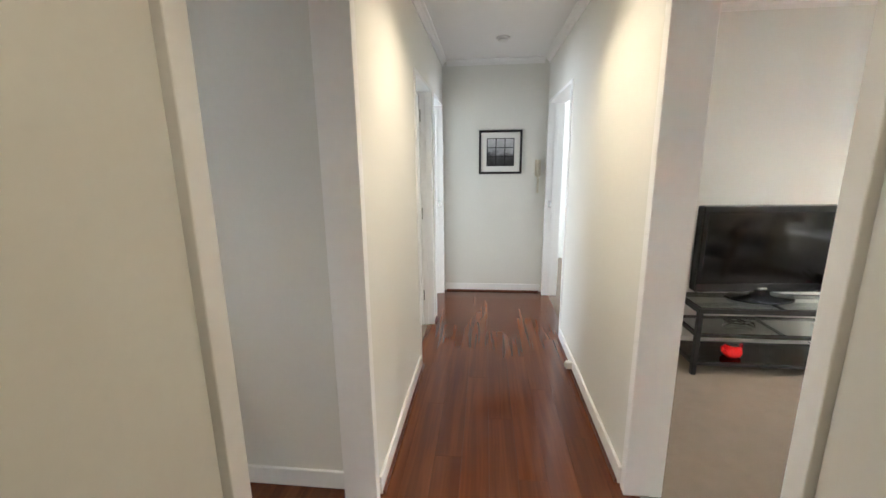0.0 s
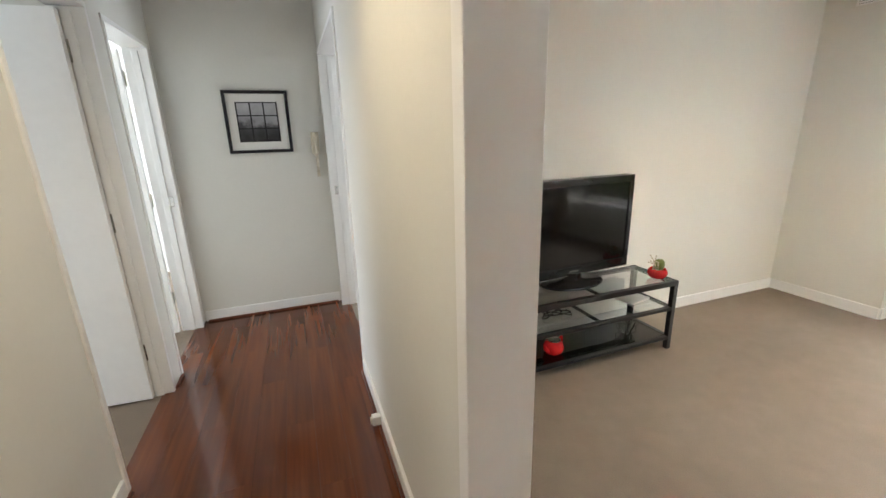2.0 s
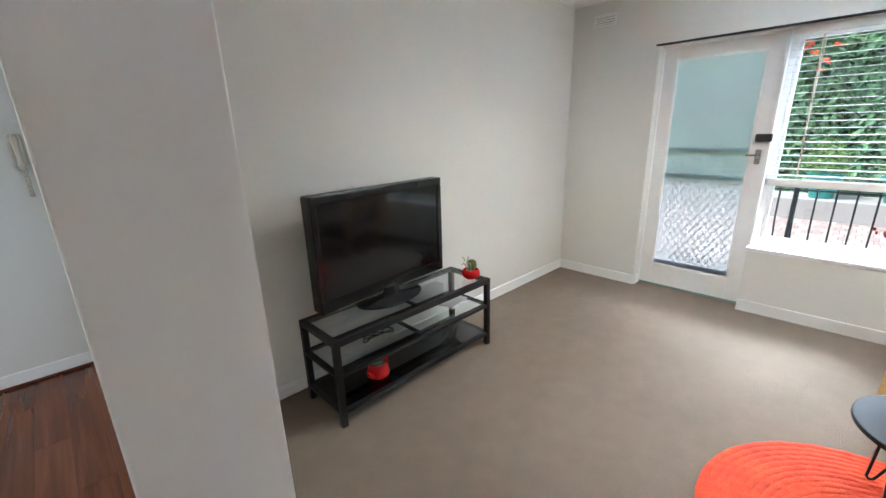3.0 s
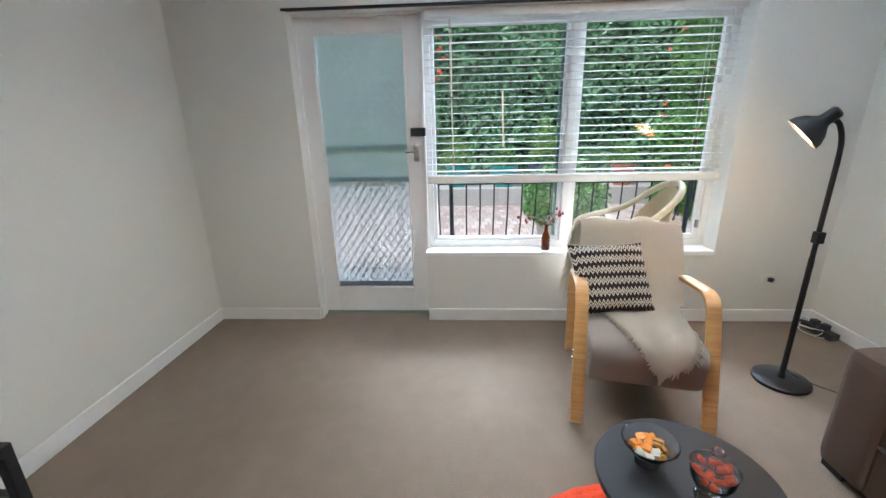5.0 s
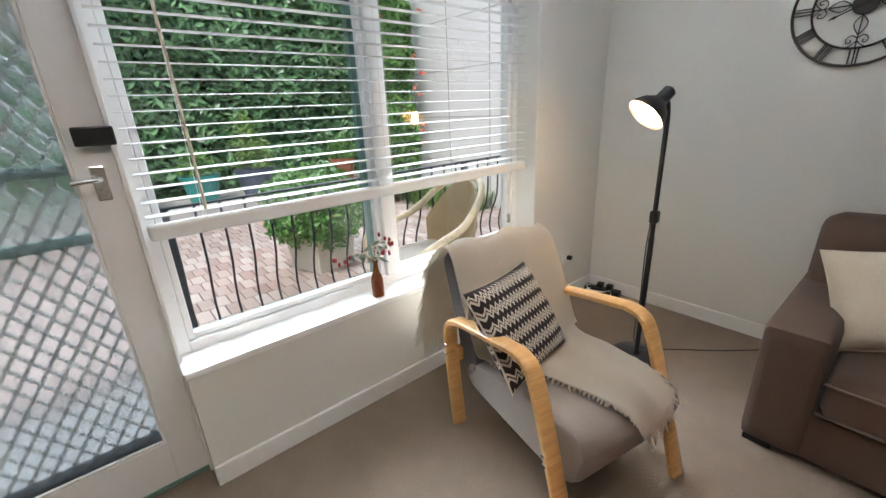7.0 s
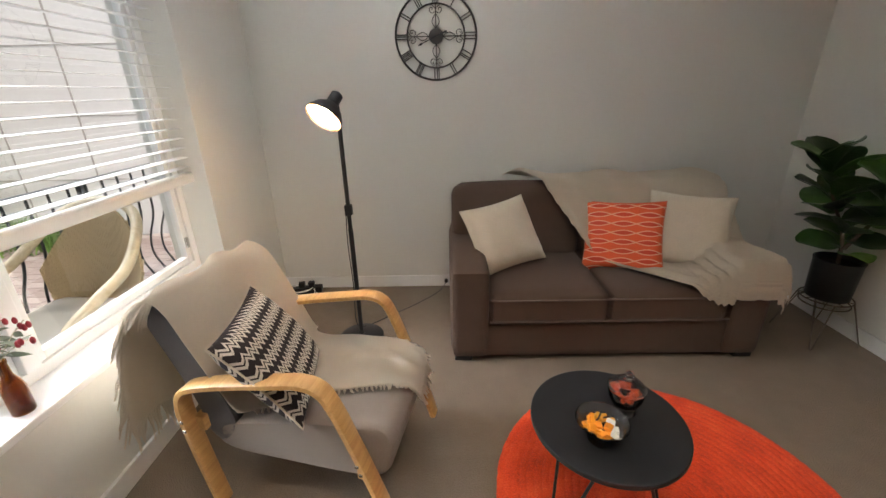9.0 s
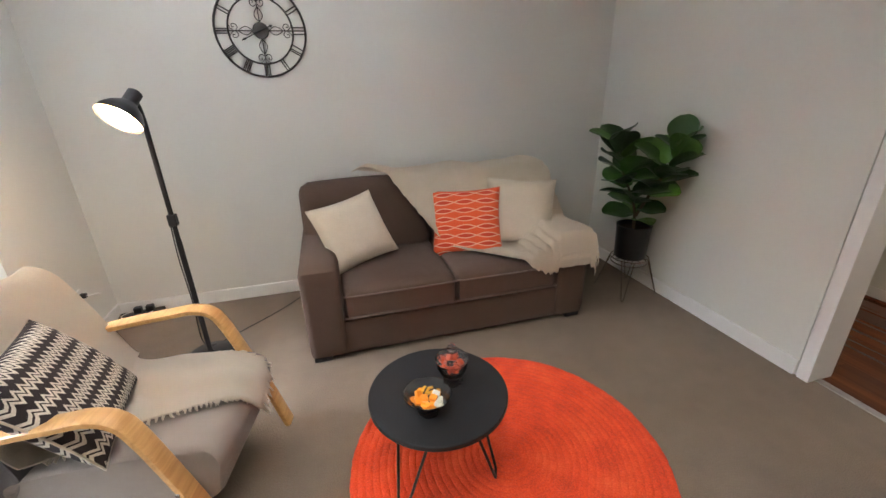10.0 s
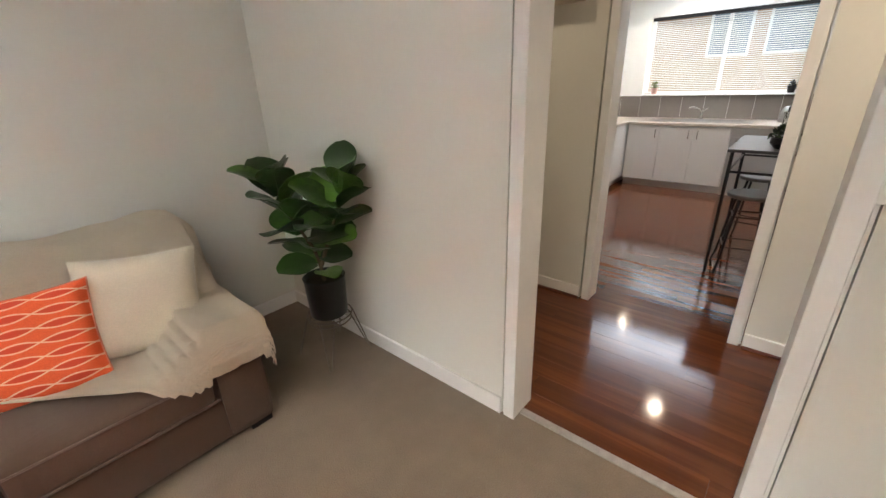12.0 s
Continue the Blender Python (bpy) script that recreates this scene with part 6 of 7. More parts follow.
def bar_table():
    t = thing("bar_table", None, None, "tall narrow dark bar table with black metal legs", "table")
    x0, x1, y0, y1, h = -1.97, -1.05, 2.235, 2.625, 0.965
    part("tabletop", box(x0, x1, y0, y1, h - 0.022, h, 0.004), M_BARTOP, t)
    for x, dx in ((x0 + 0.03, -0.03), (x1 - 0.03, 0.07)):
        for y in (y0 + 0.03, y1 - 0.03):
            part("leg", tube([(x, y, h - 0.022), (x + dx, y, 0.0)], 0.0125, 8), M_BLACK, t, smooth=True)
    for y in (y0 + 0.03, y1 - 0.03):
        part("rail", tube([(x0 + 0.028, y, 0.80), (x1 - 0.022, y, 0.80)], 0.009, 8), M_BLACK, t, smooth=True)
    for x in (x0 + 0.028, x1 - 0.022):
        part("rail", tube([(x, y0 + 0.03, 0.80), (x, y1 - 0.03, 0.80)], 0.009, 8), M_BLACK, t, smooth=True)


def bar_stool(m):
    s = thing("bar_stool", None, None, "round grey bar stool with black metal legs", "stool", m, group="stools at the bar table")
    part("seat", rod(0, 0, 0.602, 0.632, 0.160, seg=36, bevel=0.010), M_STOOL, s)
    for k in range(4):
        a = radians(45 + 90 * k)
        c, n = math.cos(a), math.sin(a)
        part("leg", tube(smooth_path([(0.11 * c, 0.11 * n, 0.603), (0.15 * c, 0.15 * n, 0.38), (0.185 * c, 0.185 * n, 0.12), (0.215 * c, 0.215 * n, 0.0)], 4), 0.0105, 8), M_BLACK, s, smooth=True)
    for r, z in ((0.135, 0.46), (0.17, 0.22)):
        bm = bmesh.new()
        q = [(r * math.cos(radians(45 + 90 * k)), r * math.sin(radians(45 + 90 * k)), z) for k in range(5)]
        for a, b in zip(q, q[1:]):
            tube([a, b], 0.007, 6, bm)
        part("foot_rail", bm, M_BLACK, s)
    return s


M_BARTOP = surface("dark_slate_laminate", (0.07, 0.072, 0.078), 0.3, fine=120, vary=0.15, relief=0.03)
M_STOOL = surface("grey_vinyl", (0.12, 0.105, 0.10), 0.4, fine=120, vary=0.12, relief=0.1)
bar_table()
st = bar_stool(pose(-1.20, 2.44, 0, 0, 0, 12))
copy_thing(st, pose(-1.92, 2.44, 0, 0, 0, -8))


def kitchen_bits():
    v = thing("glass_carafe", lathe([(0, 0), (0.045, 0), (0.05, 0.01), (0.048, 0.09), (0.028, 0.15), (0.026, 0.20), (0.034, 0.23), (0.031, 0.23), (0.023, 0.20), (0.025, 0.15), (0.044, 0.09), (0.045, 0.012), (0, 0.01)], 28), M_GLASS, "clear glass carafe on the bar table", "carafe", pose(-1.50, 2.52, 0.965), smooth=True)
    p = thing("table_plant", None, None, "dark leafy plant in a round black bowl", "plant", pose(-1.22, 2.54, 0.965))
    part("bowl", lathe([(0, 0), (0.05, 0), (0.085, 0.04), (0.08, 0.075), (0.07, 0.075), (0.07, 0.06), (0, 0.06)], 28), M_POT, p, smooth=True)
    bm, r = bmesh.new(), random.Random(6)
    for k in range(90):
        a, e = r.uniform(0, 6.28), r.uniform(0.2, 1.4)
        l = r.uniform(0.05, 0.11)
        c = Vector((math.cos(a) * math.cos(e) * l, math.sin(a) * math.cos(e) * l, 0.06 + math.sin(e) * l))
        m = Matrix.LocRotScale(c, Euler((r.uniform(-1, 1), r.uniform(-1, 1), a)), (1, 1, 1))
        bm.faces.new([bm.verts.new(m @ Vector(q)) for q in ((0, -0.03, 0), (0.012, 0, 0.004), (0, 0.03, 0), (-0.012, 0, 0.004))])
    part("foliage", bm, M_LEAF_D, p)
    f = thing("fruit_bowl", None, None, "wire basket of oranges on the worktop", "fruit bowl", pose(-3.55, 0.42, 0.893))
    part("basket", lathe([(0.05, 0), (0.11, 0.02), (0.14, 0.07), (0.136, 0.07), (0.105, 0.024), (0.05, 0.006)], 28), M_WIRE, f, smooth=True)
    for k in range(6):
        bm = bmesh.new()
        a = k * 1.256
        c = (0.07 * math.cos(a), 0.07 * math.sin(a), 0.065) if k < 5 else (0, 0, 0.115)
        bmesh.ops.create_uvsphere(bm, u_segments=16, v_segments=10, radius=0.038, matrix=Matrix.Translation(c))
        o = thing("orange_fruit", bm, M_SWEET_O, "bright orange fruit in a basket", "orange", pose(-3.55, 0.42, 0.893), group="oranges", smooth=True)
    k = thing("kettle", None, None, "stainless steel kettle on the worktop", "kettle", pose(-4.2, 2.45, 0.893))
    part("body", lathe([(0, 0), (0.085, 0), (0.09, 0.01), (0.08, 0.14), (0.055, 0.185), (0, 0.195)], 32), M_STEEL, k, smooth=True)
    part("handle", tube(smooth_path([(0.06, 0, 0.17), (0.13, 0, 0.18), (0.13, 0, 0.08), (0.085, 0, 0.04)], 4), 0.01, 8), M_BLACK, k, smooth=True)
    part("spout", tube([(-0.07, 0, 0.12), (-0.12, 0, 0.17)], [0.02, 0.012], 10), M_STEEL, k, smooth=True)


M_LEAF_D = leaf_material("deep_green_leaf", (0.010, 0.022, 0.008), (0.05, 0.09, 0.03))
kitchen_bits()

# ---- outside: balcony, courtyard, garden ----


def brick_material():
    m, t, b = nodes_of("paving_brick")
    info = t.nodes.new("ShaderNodeObjectInfo")
    geo = t.nodes.new("ShaderNodeNewGeometry")
    n = noise_of(t, 40, 4)
    f = calc(t, "ADD", calc(t, "MULTIPLY", calc(t, "FRACT", calc(t, "ADD", info.outputs["Random"], geo.outputs["Random Per Island"])), 0.65), calc(t, "MULTIPLY", n, 0.35))
    t.links.new(ramp_of(t, f, [(0.15, (0.30, 0.22, 0.19)), (0.5, (0.40, 0.32, 0.28)), (0.85, (0.47, 0.40, 0.36))]), b.inputs["Base Color"])
    b.inputs["Roughness"].default_value = 0.85
    bump_to(t, b, n, 0.5, 0.004)
    return m


M_PAVER = brick_material()
M_EARTH = surface("garden_earth", (0.16, 0.13, 0.10), 0.95, big=0.7, fine=30, vary=0.3, relief=0.6, depth=0.01)
M_CONCRETE = surface("weathered_concrete", (0.42, 0.40, 0.37), 0.85, big=1.5, fine=40, vary=0.12, relief=0.3)
M_RENDER = surface("white_painted_block", (0.80, 0.79, 0.77), 0.7, big=1.0, fine=30, vary=0.05, relief=0.15)
M_TEAL = surface("teal_glazed_pot", (0.035, 0.27, 0.24), 0.35, vary=0.15)
M_NAVY = surface("slate_blue_pot", (0.06, 0.075, 0.12), 0.45, vary=0.15)
M_TERRA = surface("terracotta", (0.42, 0.16, 0.09), 0.8, vary=0.15)
M_RAIL = surface("dark_wrought_iron", (0.03, 0.035, 0.04), 0.45, 0.3, vary=0.2)
M_RATTAN = fabric("honey_rattan_weave", (0.56, 0.40, 0.22), 220, 0.2, 0.6, 1.0, 0.004, 0.0)
M_CANE = wood_material("pale_cane", (0.55, 0.42, 0.25), (0.74, 0.62, 0.42), (30, 30, 30), 0.5)
M_HEDGE = leaf_material("hedge_leaf", (0.055, 0.14, 0.06), (0.19, 0.38, 0.16), 0.35)
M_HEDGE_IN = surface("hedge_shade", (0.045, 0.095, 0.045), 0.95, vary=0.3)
M_SHRUB = leaf_material("shrub_leaf", (0.06, 0.14, 0.03), (0.22, 0.36, 0.08), 0.4)
M_FLOWER = surface("orange_red_flower", (0.75, 0.11, 0.03), 0.5, vary=0.2)

ground = slab("ground", -80, 90, -80, 90, -0.5, -0.135, M_EARTH, "bare brown garden earth round the building", "ground")
slab("balcony_floor", 5.25, 6.05, -1.2, 4.6, -0.20, -0.03, M_CONCRETE, "grey concrete balcony slab", "floor")


def leaf_mass(centre_of, count, size, seed, normal_out=0.6):
    """Many small leaf blades at places given by centre_of(rng) -> (place, outward)."""
    r = random.Random(seed)
    verts, faces = [], []
    for k in range(count):
        p, out = centre_of(r)
        s = size * r.uniform(0.6, 1.4)
        d = Vector((r.uniform(-1, 1), r.uniform(-1, 1), r.uniform(-1, 0.6)))
        n = (Vector(out) * normal_out + Vector((r.uniform(-1, 1), r.uniform(-1, 1), r.uniform(-0.4, 1)))).normalized()
        a = (d - n * d.dot(n)).normalized()
        b = n.cross(a)
        i = len(verts)
        verts += [p - a * s, p + b * s * 0.42 + n * s * 0.12, p + a * s, p - b * s * 0.42 + n * s * 0.12]
        faces.append((i, i + 1, i + 2, i + 3))
    me = bpy.data.meshes.new("leaves")
    me.from_pydata([tuple(v) for v in verts], [], faces)
    me.update()
    return me


def bump_field(y, z):
    return 0.28 * noise.noise(Vector((y * 0.8, z * 0.9, 3))) + 0.12 * noise.noise(Vector((y * 2.6, z * 2.6, 8)))


def hedge():
    h = thing("hedge", None, None, "tall dense dark green hedge along the courtyard edge", "hedge", kind="stuff")
    HXX = 11.2

    def place(r):
        y, z = r.uniform(-6, 9), r.uniform(0.0, 4.6)
        d = bump_field(y, z)
        return Vector((HXX - d - abs(r.gauss(0, 0.10)) + 0.08, y, z)), (-1, 0, 0.25)
    me = leaf_mass(place, 60000, 0.078, 1)
    me.materials.append(M_HEDGE)
    part("leaves", me, None, h)
    # dark green sheet, coloured as the shaded depth behind the leaves
    part("inner_shade_sheet", grid_sheet(lambda u, v: (HXX + 0.45 - bump_field(-6.5 + 16 * u, -0.1 + 4.75 * v), -6.5 + 16 * u, -0.14 + 4.75 * v), 60, 24, 0.3), M_HEDGE_IN, h)


hedge()


def climber():
    """A flowering creeper over the end of the white wall."""
    h = thing("climbing_shrub", None, None, "leafy bright green climbing shrub with orange-red flowers", "shrub")

    def place(r):
        a = r.uniform(0, 6.28)
        z = 3.6 * r.random() ** 0.9
        w = 0.62 * (1.0 - 0.12 * z) * (0.7 + 0.5 * noise.noise(Vector((a, z * 1.6, 1)))) * r.uniform(0.75, 1.0)
        return Vector((9.2 + w * math.cos(a), -1.0 + 0.85 * w * math.sin(a) - 0.05 * z, 0.1 + z)), (math.cos(a), math.sin(a), 0.2)
    me = leaf_mass(place, 12000, 0.055, 4)
    me.materials.append(M_SHRUB2)
    part("leaves", me, None, h)
    part("trunk", tube(smooth_path([(9.2, -1.0, -0.14), (9.22, -1.03, 1.0), (9.15, -1.05, 2.2), (9.2, -1.15, 3.3)], 4), [0.06 - 0.003 * k for k in range(13)], 8), M_BARK, h, smooth=True)
    r = random.Random(9)
    bm = bmesh.new()
    for k in range(26):
        a, z = r.uniform(1.8, 5.0), r.uniform(0.7, 3.4)
        p = Vector((9.2 + 0.60 * math.cos(a), -1.0 + 0.52 * math.sin(a), z))
        for j in range(5):
            m = Matrix.LocRotScale(p, Euler((r.uniform(-1, 1), r.uniform(-1, 1), j * 1.25)), (1, 1, 1))
            bm.faces.new([bm.verts.new(m @ Vector(q)) for q in ((0, 0, 0), (0.02, 0.025, 0.01), (0, 0.05, 0), (-0.02, 0.025, 0.01))])
    part("flowers", bm, M_FLOWER, h, "orange-red trumpet flowers")


M_SHRUB2 = leaf_material("creeper_leaf", (0.04, 0.12, 0.025), (0.14, 0.30, 0.06), 0.4)
climber()


def far_flowers():
    r = random.Random(19)
    bm = bmesh.new()
    for k in range(16):
        y, z = r.gauss(3.3, 0.35), r.gauss(2.75, 0.3)
        p = Vector((11.0 - bump_field(y, z) - 0.15, y, z))
        for j in range(6):
            m = Matrix.LocRotScale(p, Euler((r.uniform(-1, 1), r.uniform(-1, 1), j * 1.05)), (1.6, 1.6, 1.6))
            bm.faces.new([bm.verts.new(m @ Vector(q)) for q in ((0, 0, 0), (0.02, 0.025, 0.01), (0, 0.05, 0), (-0.02, 0.025, 0.01))])
    thing("hedge_flowers", bm, M_FLOWER, "orange-red blossoms scattered in the hedge", "flowers", kind="stuff")


far_flowers()


def white_wall():
    w = thing("garden_wall", None, None, "white painted block wall of the neighbouring building", "wall", kind="structure")
    part("wall_body", box(6.9, 12.6, -2.1, -1.75, -0.14, 4.4), M_RENDER, w)
    for z in (0.55, 1.25, 1.95, 2.65, 3.35):
        part("course_line", box(6.9, 12.6, -1.752, -1.744, z, z + 0.010), M_CONCRETE, w)
    for x in (7.7, 8.6, 9.5):
        part("panel_joint", box(x, x + 0.02, -1.752, -1.742, -0.1, 4.4), M_CONCRETE, w)


white_wall()


def planter_bush():
    p = thing("square_planter", None, None, "square cream concrete planter with a clipped round bush", "planter", pose(7.25, 1.25, -0.10, 0, 0, 14))
    bm = bmesh.new()
    bmesh.ops.create_cone(bm, cap_ends=True, segments=4, radius1=0.30, radius2=0.36, depth=0.36, matrix=Matrix.Translation((0, 0, 0.18)) @ Euler((0, 0, radians(45))).to_matrix().to_4x4())
    bmesh.ops.bevel(bm, geom=bm.edges[:], offset=0.01, segments=2, affect="EDGES")
    part("tub", bm, M_CREAM, p)
    part("soil", box(-0.22, 0.22, -0.22, 0.22, 0.355, 0.364), M_SOIL, p)
    part("trunk", tube([(0, 0, 0.35), (0.02, 0, 0.62)], 0.025, 8), M_BARK, p)

    def place(r):
        u = Vector((r.gauss(0, 1), r.gauss(0, 1), r.gauss(0, 1))).normalized()
        k = (1 + 0.16 * noise.noise(u * 2.2)) * r.uniform(0.72, 1.0)
        return Vector((0.52 * u.x * k, 0.52 * u.y * k, 0.62 + 0.44 * u.z * k)), u
    me = leaf_mass(place, 5200, 0.034, 12)
    me.materials.append(M_SHRUB2)
    part("crown", me, None, p)


M_CREAM = surface("cream_concrete", (0.60, 0.56, 0.46), 0.8, vary=0.1, relief=0.3)
planter_bush()


def garden_pot(x, y, material, label, leaves, seed, height, rr=0.21):
    p = thing("garden_pot", None, None, label, "plant pot", pose(x, y, 0.23), group="pots on the garden ledge")
    part("pot", lathe([(0, 0), (rr * 0.72, 0), (rr * 0.98, 0.34), (rr * 1.08, 0.36), (rr * 1.08, 0.40), (rr * 0.95, 0.40), (rr * 0.92, 0.34), (0, 0.34)], 28), material, p, smooth=True)

    def place(r):
        u = Vector((r.gauss(0, 1), r.gauss(0, 1), r.gauss(0.4, 1))).normalized()
        k = r.uniform(0.5, 1.0) * (1 + 0.3 * noise.noise(u * 2 + Vector((seed, 0, 0))))
        return Vector((0.30 * u.x * k, 0.30 * u.y * k, 0.42 + abs(u.z) * k * height)), u
    me = leaf_mass(place, leaves, 0.035, seed)
    me.materials.append(M_SHRUB if seed % 2 else M_SHRUB2)
    part("foliage", me, None, p)
    return p


thing("garden_ledge", box(9.9, 10.75, -1.6, 6.5, -0.14, 0.23, 0.01), M_CONCRETE, "low concrete garden ledge before the hedge", "ledge", kind="structure")
garden_pot(10.25, 2.62, M_TEAL, "teal glazed garden pot with a bushy plant", 900, 31, 0.55)
gp = garden_pot(10.22, 1.72, M_TEAL, "teal glazed garden pot with a staked plant", 700, 32, 0.35, 0.25)
part("stake", tube([(0.03, 0, 0.35), (0.0, 0.05, 1.75)], 0.018, 8), M_CANE, gp, "pale timber stake")
part("white_flower", lathe([(0, 0), (0.05, 0.02), (0.06, 0.05), (0, 0.04)], 12, centre=(-0.05, -0.12, 0.85)), M_PLASTIC_W, gp)
garden_pot(10.25, 0.95, M_NAVY, "slate blue garden pot with a yellow-green shrub", 900, 33, 0.85, 0.27)
garden_pot(10.2, -0.55, M_TERRA, "terracotta garden pot with a small shrub", 700, 34, 0.4)


def low_border():
    b = thing("border_plants", None, None, "strappy green border plants beside the paving", "plants", kind="stuff")
    r = random.Random(77)
    verts, faces = [], []
    for k in range(900):
        c = Vector((r.uniform(7.6, 9.6), -1.35 + r.gauss(0, 0.16), -0.13))
        a, l = r.uniform(0, 6.28), r.uniform(0.18, 0.42)
        d, s = Vector((math.cos(a), math.sin(a), 0)), Vector((-math.sin(a), math.cos(a), 0)) * 0.010
        i = len(verts)
        q = [c, c + d * l * 0.3 + Vector((0, 0, l * 0.75)), c + d * l * 0.8 + Vector((0, 0, l * 0.8))]
        for w, p in zip((1, 1, 0.2), q):
            verts += [tuple(p - s * w), tuple(p + s * w)]
        faces += [(i, i + 1, i + 3, i + 2), (i + 2, i + 3, i + 5, i + 4)]
    me = bpy.data.meshes.new("blades")
    me.from_pydata(verts, [], faces)
    me.materials.append(M_SHRUB)
    part("blades", me, None, b)


low_border()


def railing():
    r = thing("balcony_railing", None, None, "dark wrought-iron balcony railing with bellied bars", "railing")
    x, z1 = 5.94, 0.955
    part("top_rail", box(x - 0.018, x + 0.018, -1.1, 4.5, z1, z1 + 0.012, 0.002), M_RAIL, r)
    part("upper_rail", box(x - 0.010, x + 0.010, -1.1, 4.5, 0.875, 0.887, 0.002), M_RAIL, r)
    part("bottom_rail", box(x - 0.012, x + 0.012, -1.1, 4.5, 0.06, 0.075, 0.002), M_RAIL, r)
    bar = mesh_of("baluster", tube(smooth_path([(0, 0, 0.07), (0.05, 0, 0.16), (0.10, 0, 0.28), (0.085, 0, 0.42), (0.02, 0, 0.58), (0, 0, 0.72), (0, 0, z1)], 4), 0.0075, 6), M_RAIL, True)
    y = -1.0
    while y < 4.5:
        part("baluster", bar, None, r, m=pose(x, y, 0))
        y += 0.128
    for y in (-1.1, 0.45, 2.60, 4.5):
        part("post", box(x - 0.015, x + 0.015, y - 0.015, y + 0.015, -0.03, z1, 0.002), M_RAIL, r)


railing()


def rattan_chair():
    c = thing("rattan_chair", None, None, "honey rattan tub chair with a fan back on the balcony", "chair", pose(5.58, 1.17, -0.03, 0, 0, -4))
    hoop = smooth_path([(-0.30, 0.30, 0.40), (-0.34, 0.28, 0.56), (-0.33, 0.10, 0.63), (-0.31, -0.12, 0.70), (-0.24, -0.32, 0.86), (-0.10, -0.40, 0.94), (0.10, -0.40, 0.94), (0.24, -0.32, 0.86), (0.31, -0.12, 0.70), (0.33, 0.10, 0.63), (0.34, 0.28, 0.56), (0.30, 0.30, 0.40)], 6)
    part("arm_hoop", tube(hoop, 0.026, 10), M_CANE, c, "thick pale cane hoop", True)

    def back(u, v):
        a = radians(212 + 116 * u)
        k = math.sin(math.pi * u)
        top = 0.62 + 0.31 * k
        rr = 0.26 + 0.07 * v
        return (rr * math.cos(a) * 1.05, -0.02 + rr * math.sin(a) * 1.12, 0.40 + (top - 0.40) * v)
    part("woven_back", grid_sheet(back, 24, 10, 0.012), M_RATTAN, c, smooth=True)
    for k in range(9):
        u = (k + 0.5) / 9
        part("spindle", tube([back(u, 0.0), back(u, 0.5), back(u, 1.0)], 0.009, 6), M_CANE, c, smooth=True)
    part("seat", soft_box(-0.28, 0.28, -0.26, 0.30, 0.37, 0.42, 0.02, 0.01), M_RATTAN, c, smooth=True)
    part("seat_pad", soft_box(-0.24, 0.24, -0.22, 0.27, 0.425, 0.47, 0.02, 0.015), M_THROW_CREAM, c, "cream seat pad", True)

    def skirt(u, v):
        a = 2 * math.pi * u
        rr = 0.29 + 0.03 * (1 - v)
        return (rr * math.cos(a), 0.02 + rr * math.sin(a), 0.05 + 0.33 * v)
    part("woven_skirt", grid_sheet(skirt, 32, 6, 0.01), M_RATTAN, c, smooth=True)
    for x in (-0.22, 0.22):
        for y in (-0.20, 0.24):
            part("leg", tube([(x, y, 0), (x * 0.95, y * 0.95, 0.38)], 0.018, 8), M_CANE, c, smooth=True)


rattan_chair()

# the building seen from the kitchen window


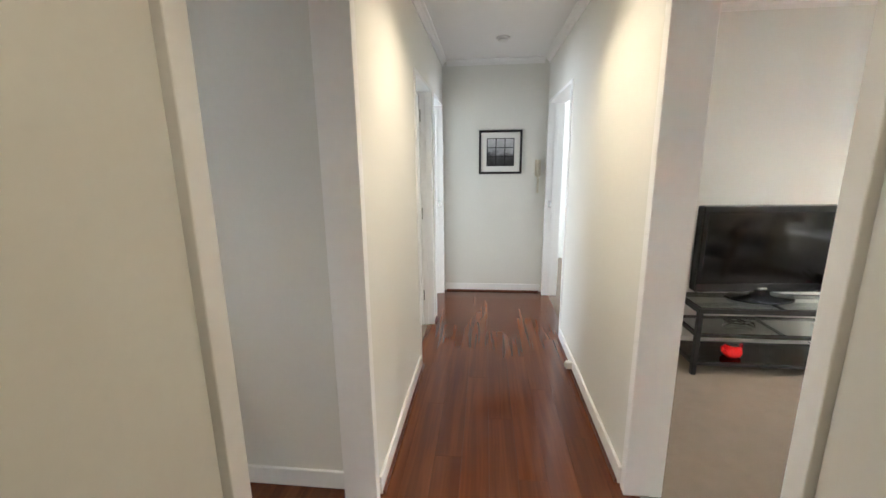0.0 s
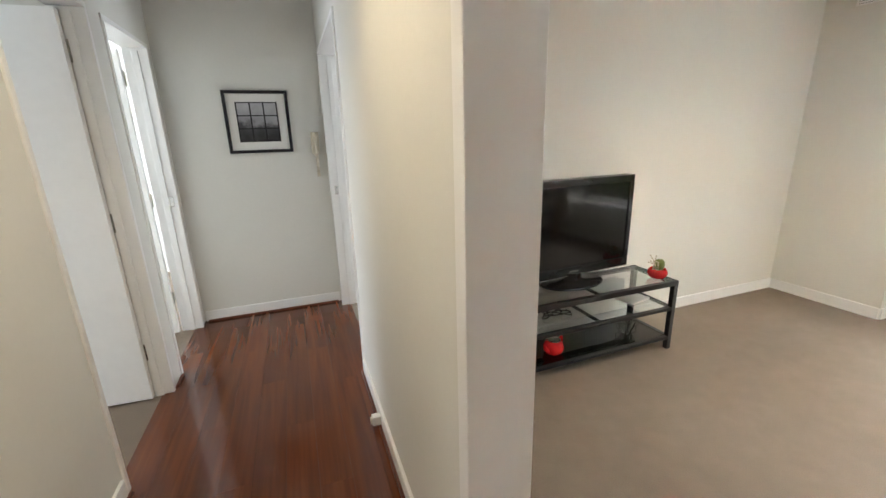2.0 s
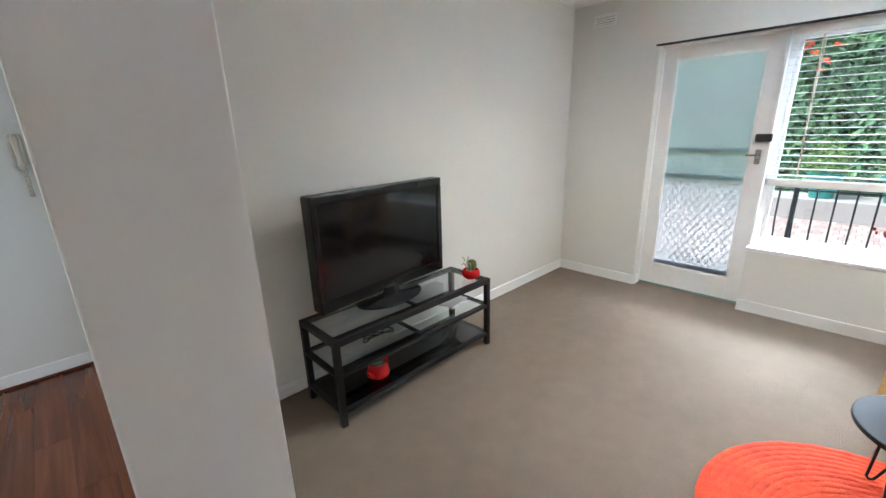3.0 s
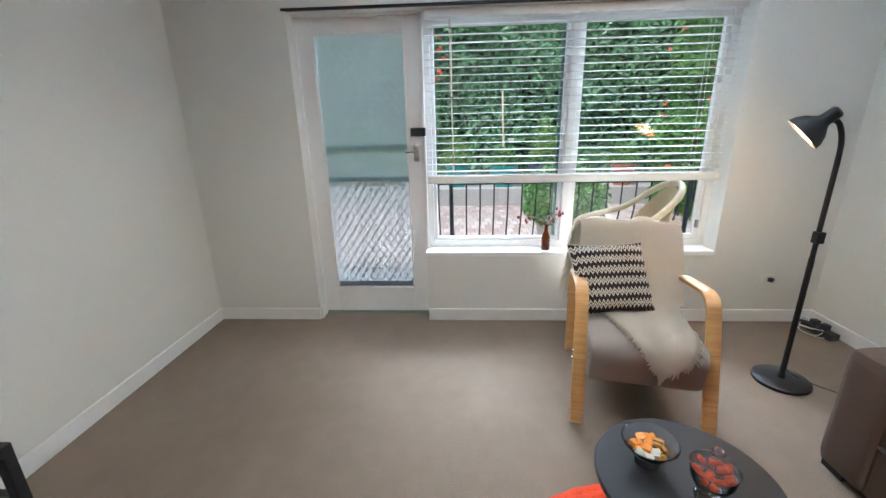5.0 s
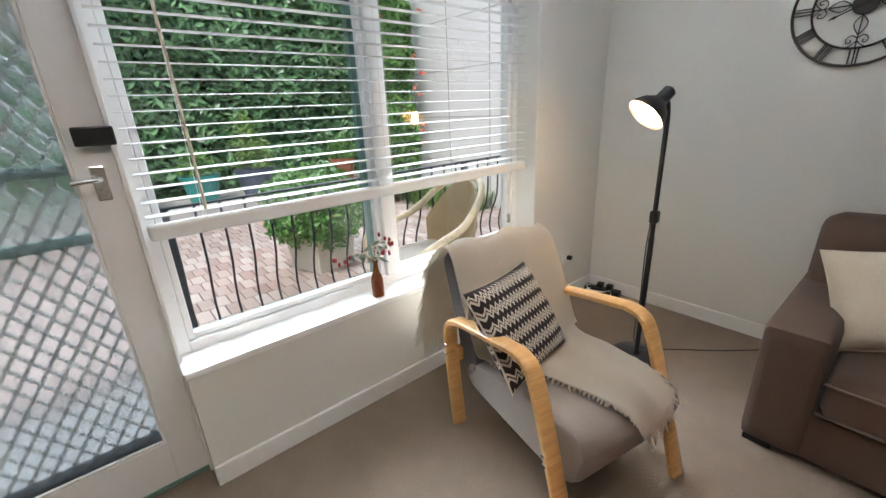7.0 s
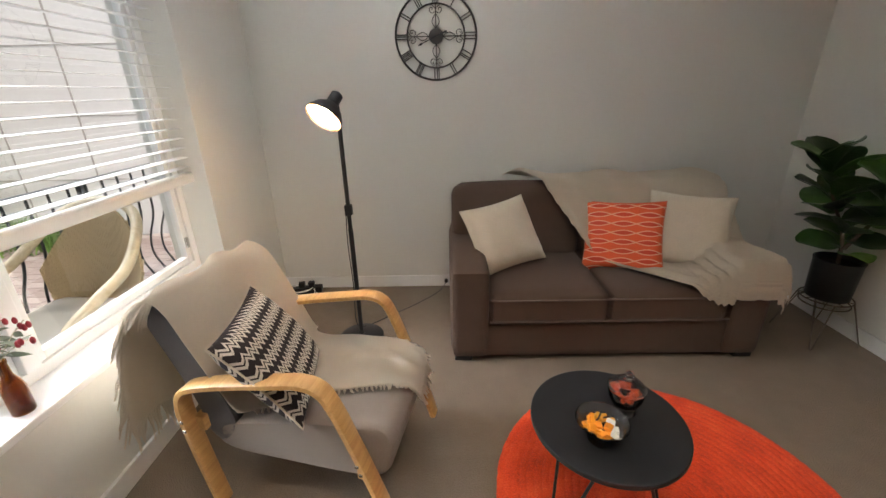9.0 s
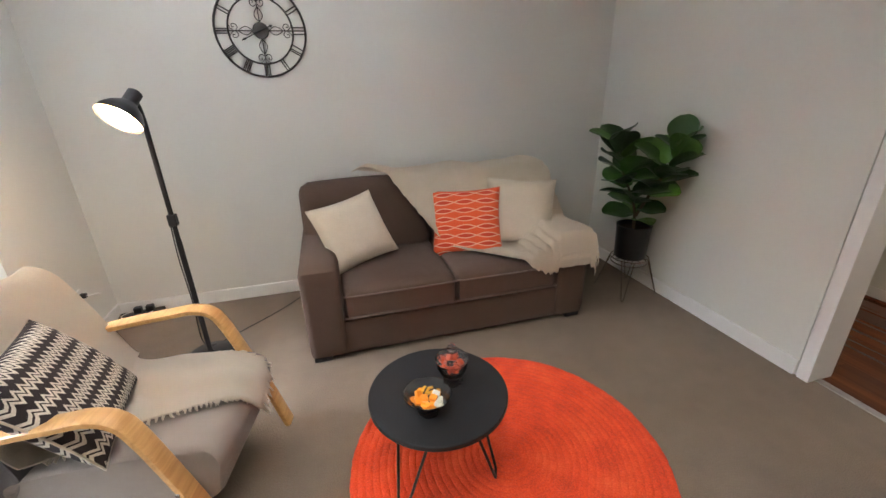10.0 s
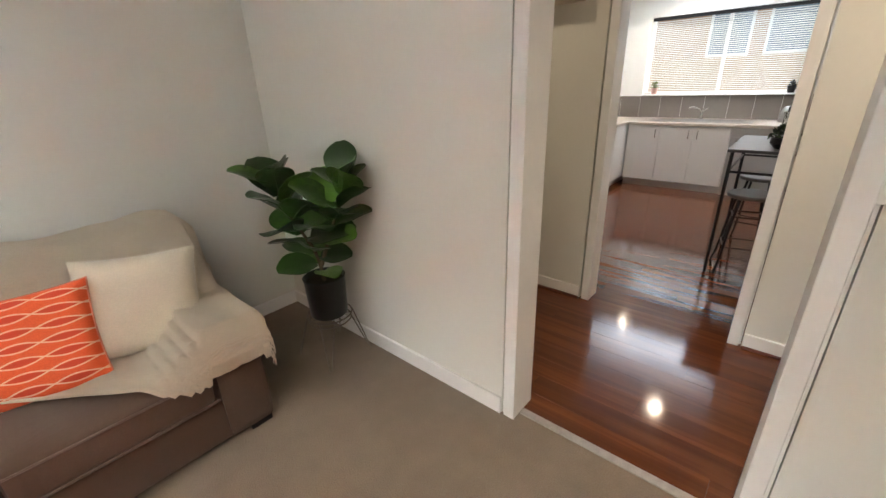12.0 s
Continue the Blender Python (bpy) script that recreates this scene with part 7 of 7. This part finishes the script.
def neighbour():
    n = thing("neighbour_house", None, None, "tan brick house seen beyond the kitchen window", "house")
    part("wall", box(-11.6, -11.2, -6, 9, -0.14, 4.8), M_TANBRICK, n)
    part("roof", box(-11.9, -10.9, -6.3, 9.3, 4.8, 5.0, 0.01), M_CONCRETE, n)
    for y in (-2.4, 0.2, 1.45, 4.2):
        w = part("window", frame_bars(y, y + 0.95, 1.9, 3.3, -11.21, -11.16, 0.06), M_TRIM, n)
        part("window_pane", box(-11.2, -11.19, y + 0.06, y + 0.89, 1.96, 3.24), M_BLUEGLASS, w)
    f = thing("paling_fence", None, None, "sunlit timber paling fence outside the kitchen", "fence")
    for k in range(56):
        part("paling", box(-8.0, -7.98, -4 + k * 0.165, -4 + k * 0.165 + 0.155, -0.14, 1.78 + 0.01 * (k % 3), 0.002), M_PALING, f)
    part("rail", box(-7.98, -7.94, -4, 5.2, 0.4, 0.48, 0.002), M_PALING, f)
    part("rail", box(-7.98, -7.94, -4, 5.2, 1.35, 1.43, 0.002), M_PALING, f)


M_TANBRICK = surface("tan_brick", (0.46, 0.28, 0.16), 0.85, big=3, fine=12, vary=0.15, relief=0.3)
# the sky's bluish reflection is put into the pane colour
M_BLUEGLASS = surface("sky_lit_window_glass", (0.16, 0.24, 0.30), 0.08, vary=0.1, relief=0)
M_PALING = wood_material("weathered_paling", (0.36, 0.22, 0.11), (0.52, 0.36, 0.20), (30, 30, 3), 0.8)
neighbour()

# ---- pieces of floors and paving ----


def planks(parent, x0, x1, y0, y1, w=0.142, length=1.28):
    shapes = {}
    i, x = 0, x0
    while x < x1 - 0.01:
        xe = min(x + w, x1)
        y = y0 - (i * 0.47) % length
        while y < y1 - 0.01:
            a, b = max(y, y0), min(y + length, y1)
            if b - a > 0.02:
                key = (round(xe - x, 4), round(b - a, 4))
                if key not in shapes:
                    shapes[key] = mesh_of("plank", box(0.0004, key[0] - 0.0004, 0.0004, key[1] - 0.0004, -0.0095, 0.0), M_PLANK)
                part("plank", shapes[key], None, parent, m=pose(x, a, 0))
            y += length
        x, i = xe, i + 1


planks(floor_hall, -0.075, 1.19, 0.0, 5.72)
planks(floor_kitchen, -4.5, -0.075, 0.0, 2.65)

pavement = slab("pavement", 6.05, 9.9, -1.7, 6.5, -0.20, -0.108, M_GROUT, "pinkish brick-paved courtyard", "paving")
paver = mesh_of("paver", box(0.004, 0.226, 0.004, 0.111, -0.008, 0.012, 0.004, segments=1), M_PAVER)
count, rest = 0, bmesh.new()
row, px = 0, 6.06
while px < 9.85:
    py = -1.69 + (0.057 if row % 2 else 0)
    while py < 6.35:
        near = px < 7.55 and 1.1 < py < 3.4
        if near and count < 300:
            part("paver", paver, None, pavement, m=pose(px, py, -0.108))
            count += 1
        else:
            box(px + 0.004, px + 0.226, py + 0.004, py + 0.111, -0.116, -0.096, 0, rest)
        py += 0.115
    px, row = px + 0.23, row + 1
part("far_pavers", rest, M_PAVER, pavement)["kind"] = "stuff"
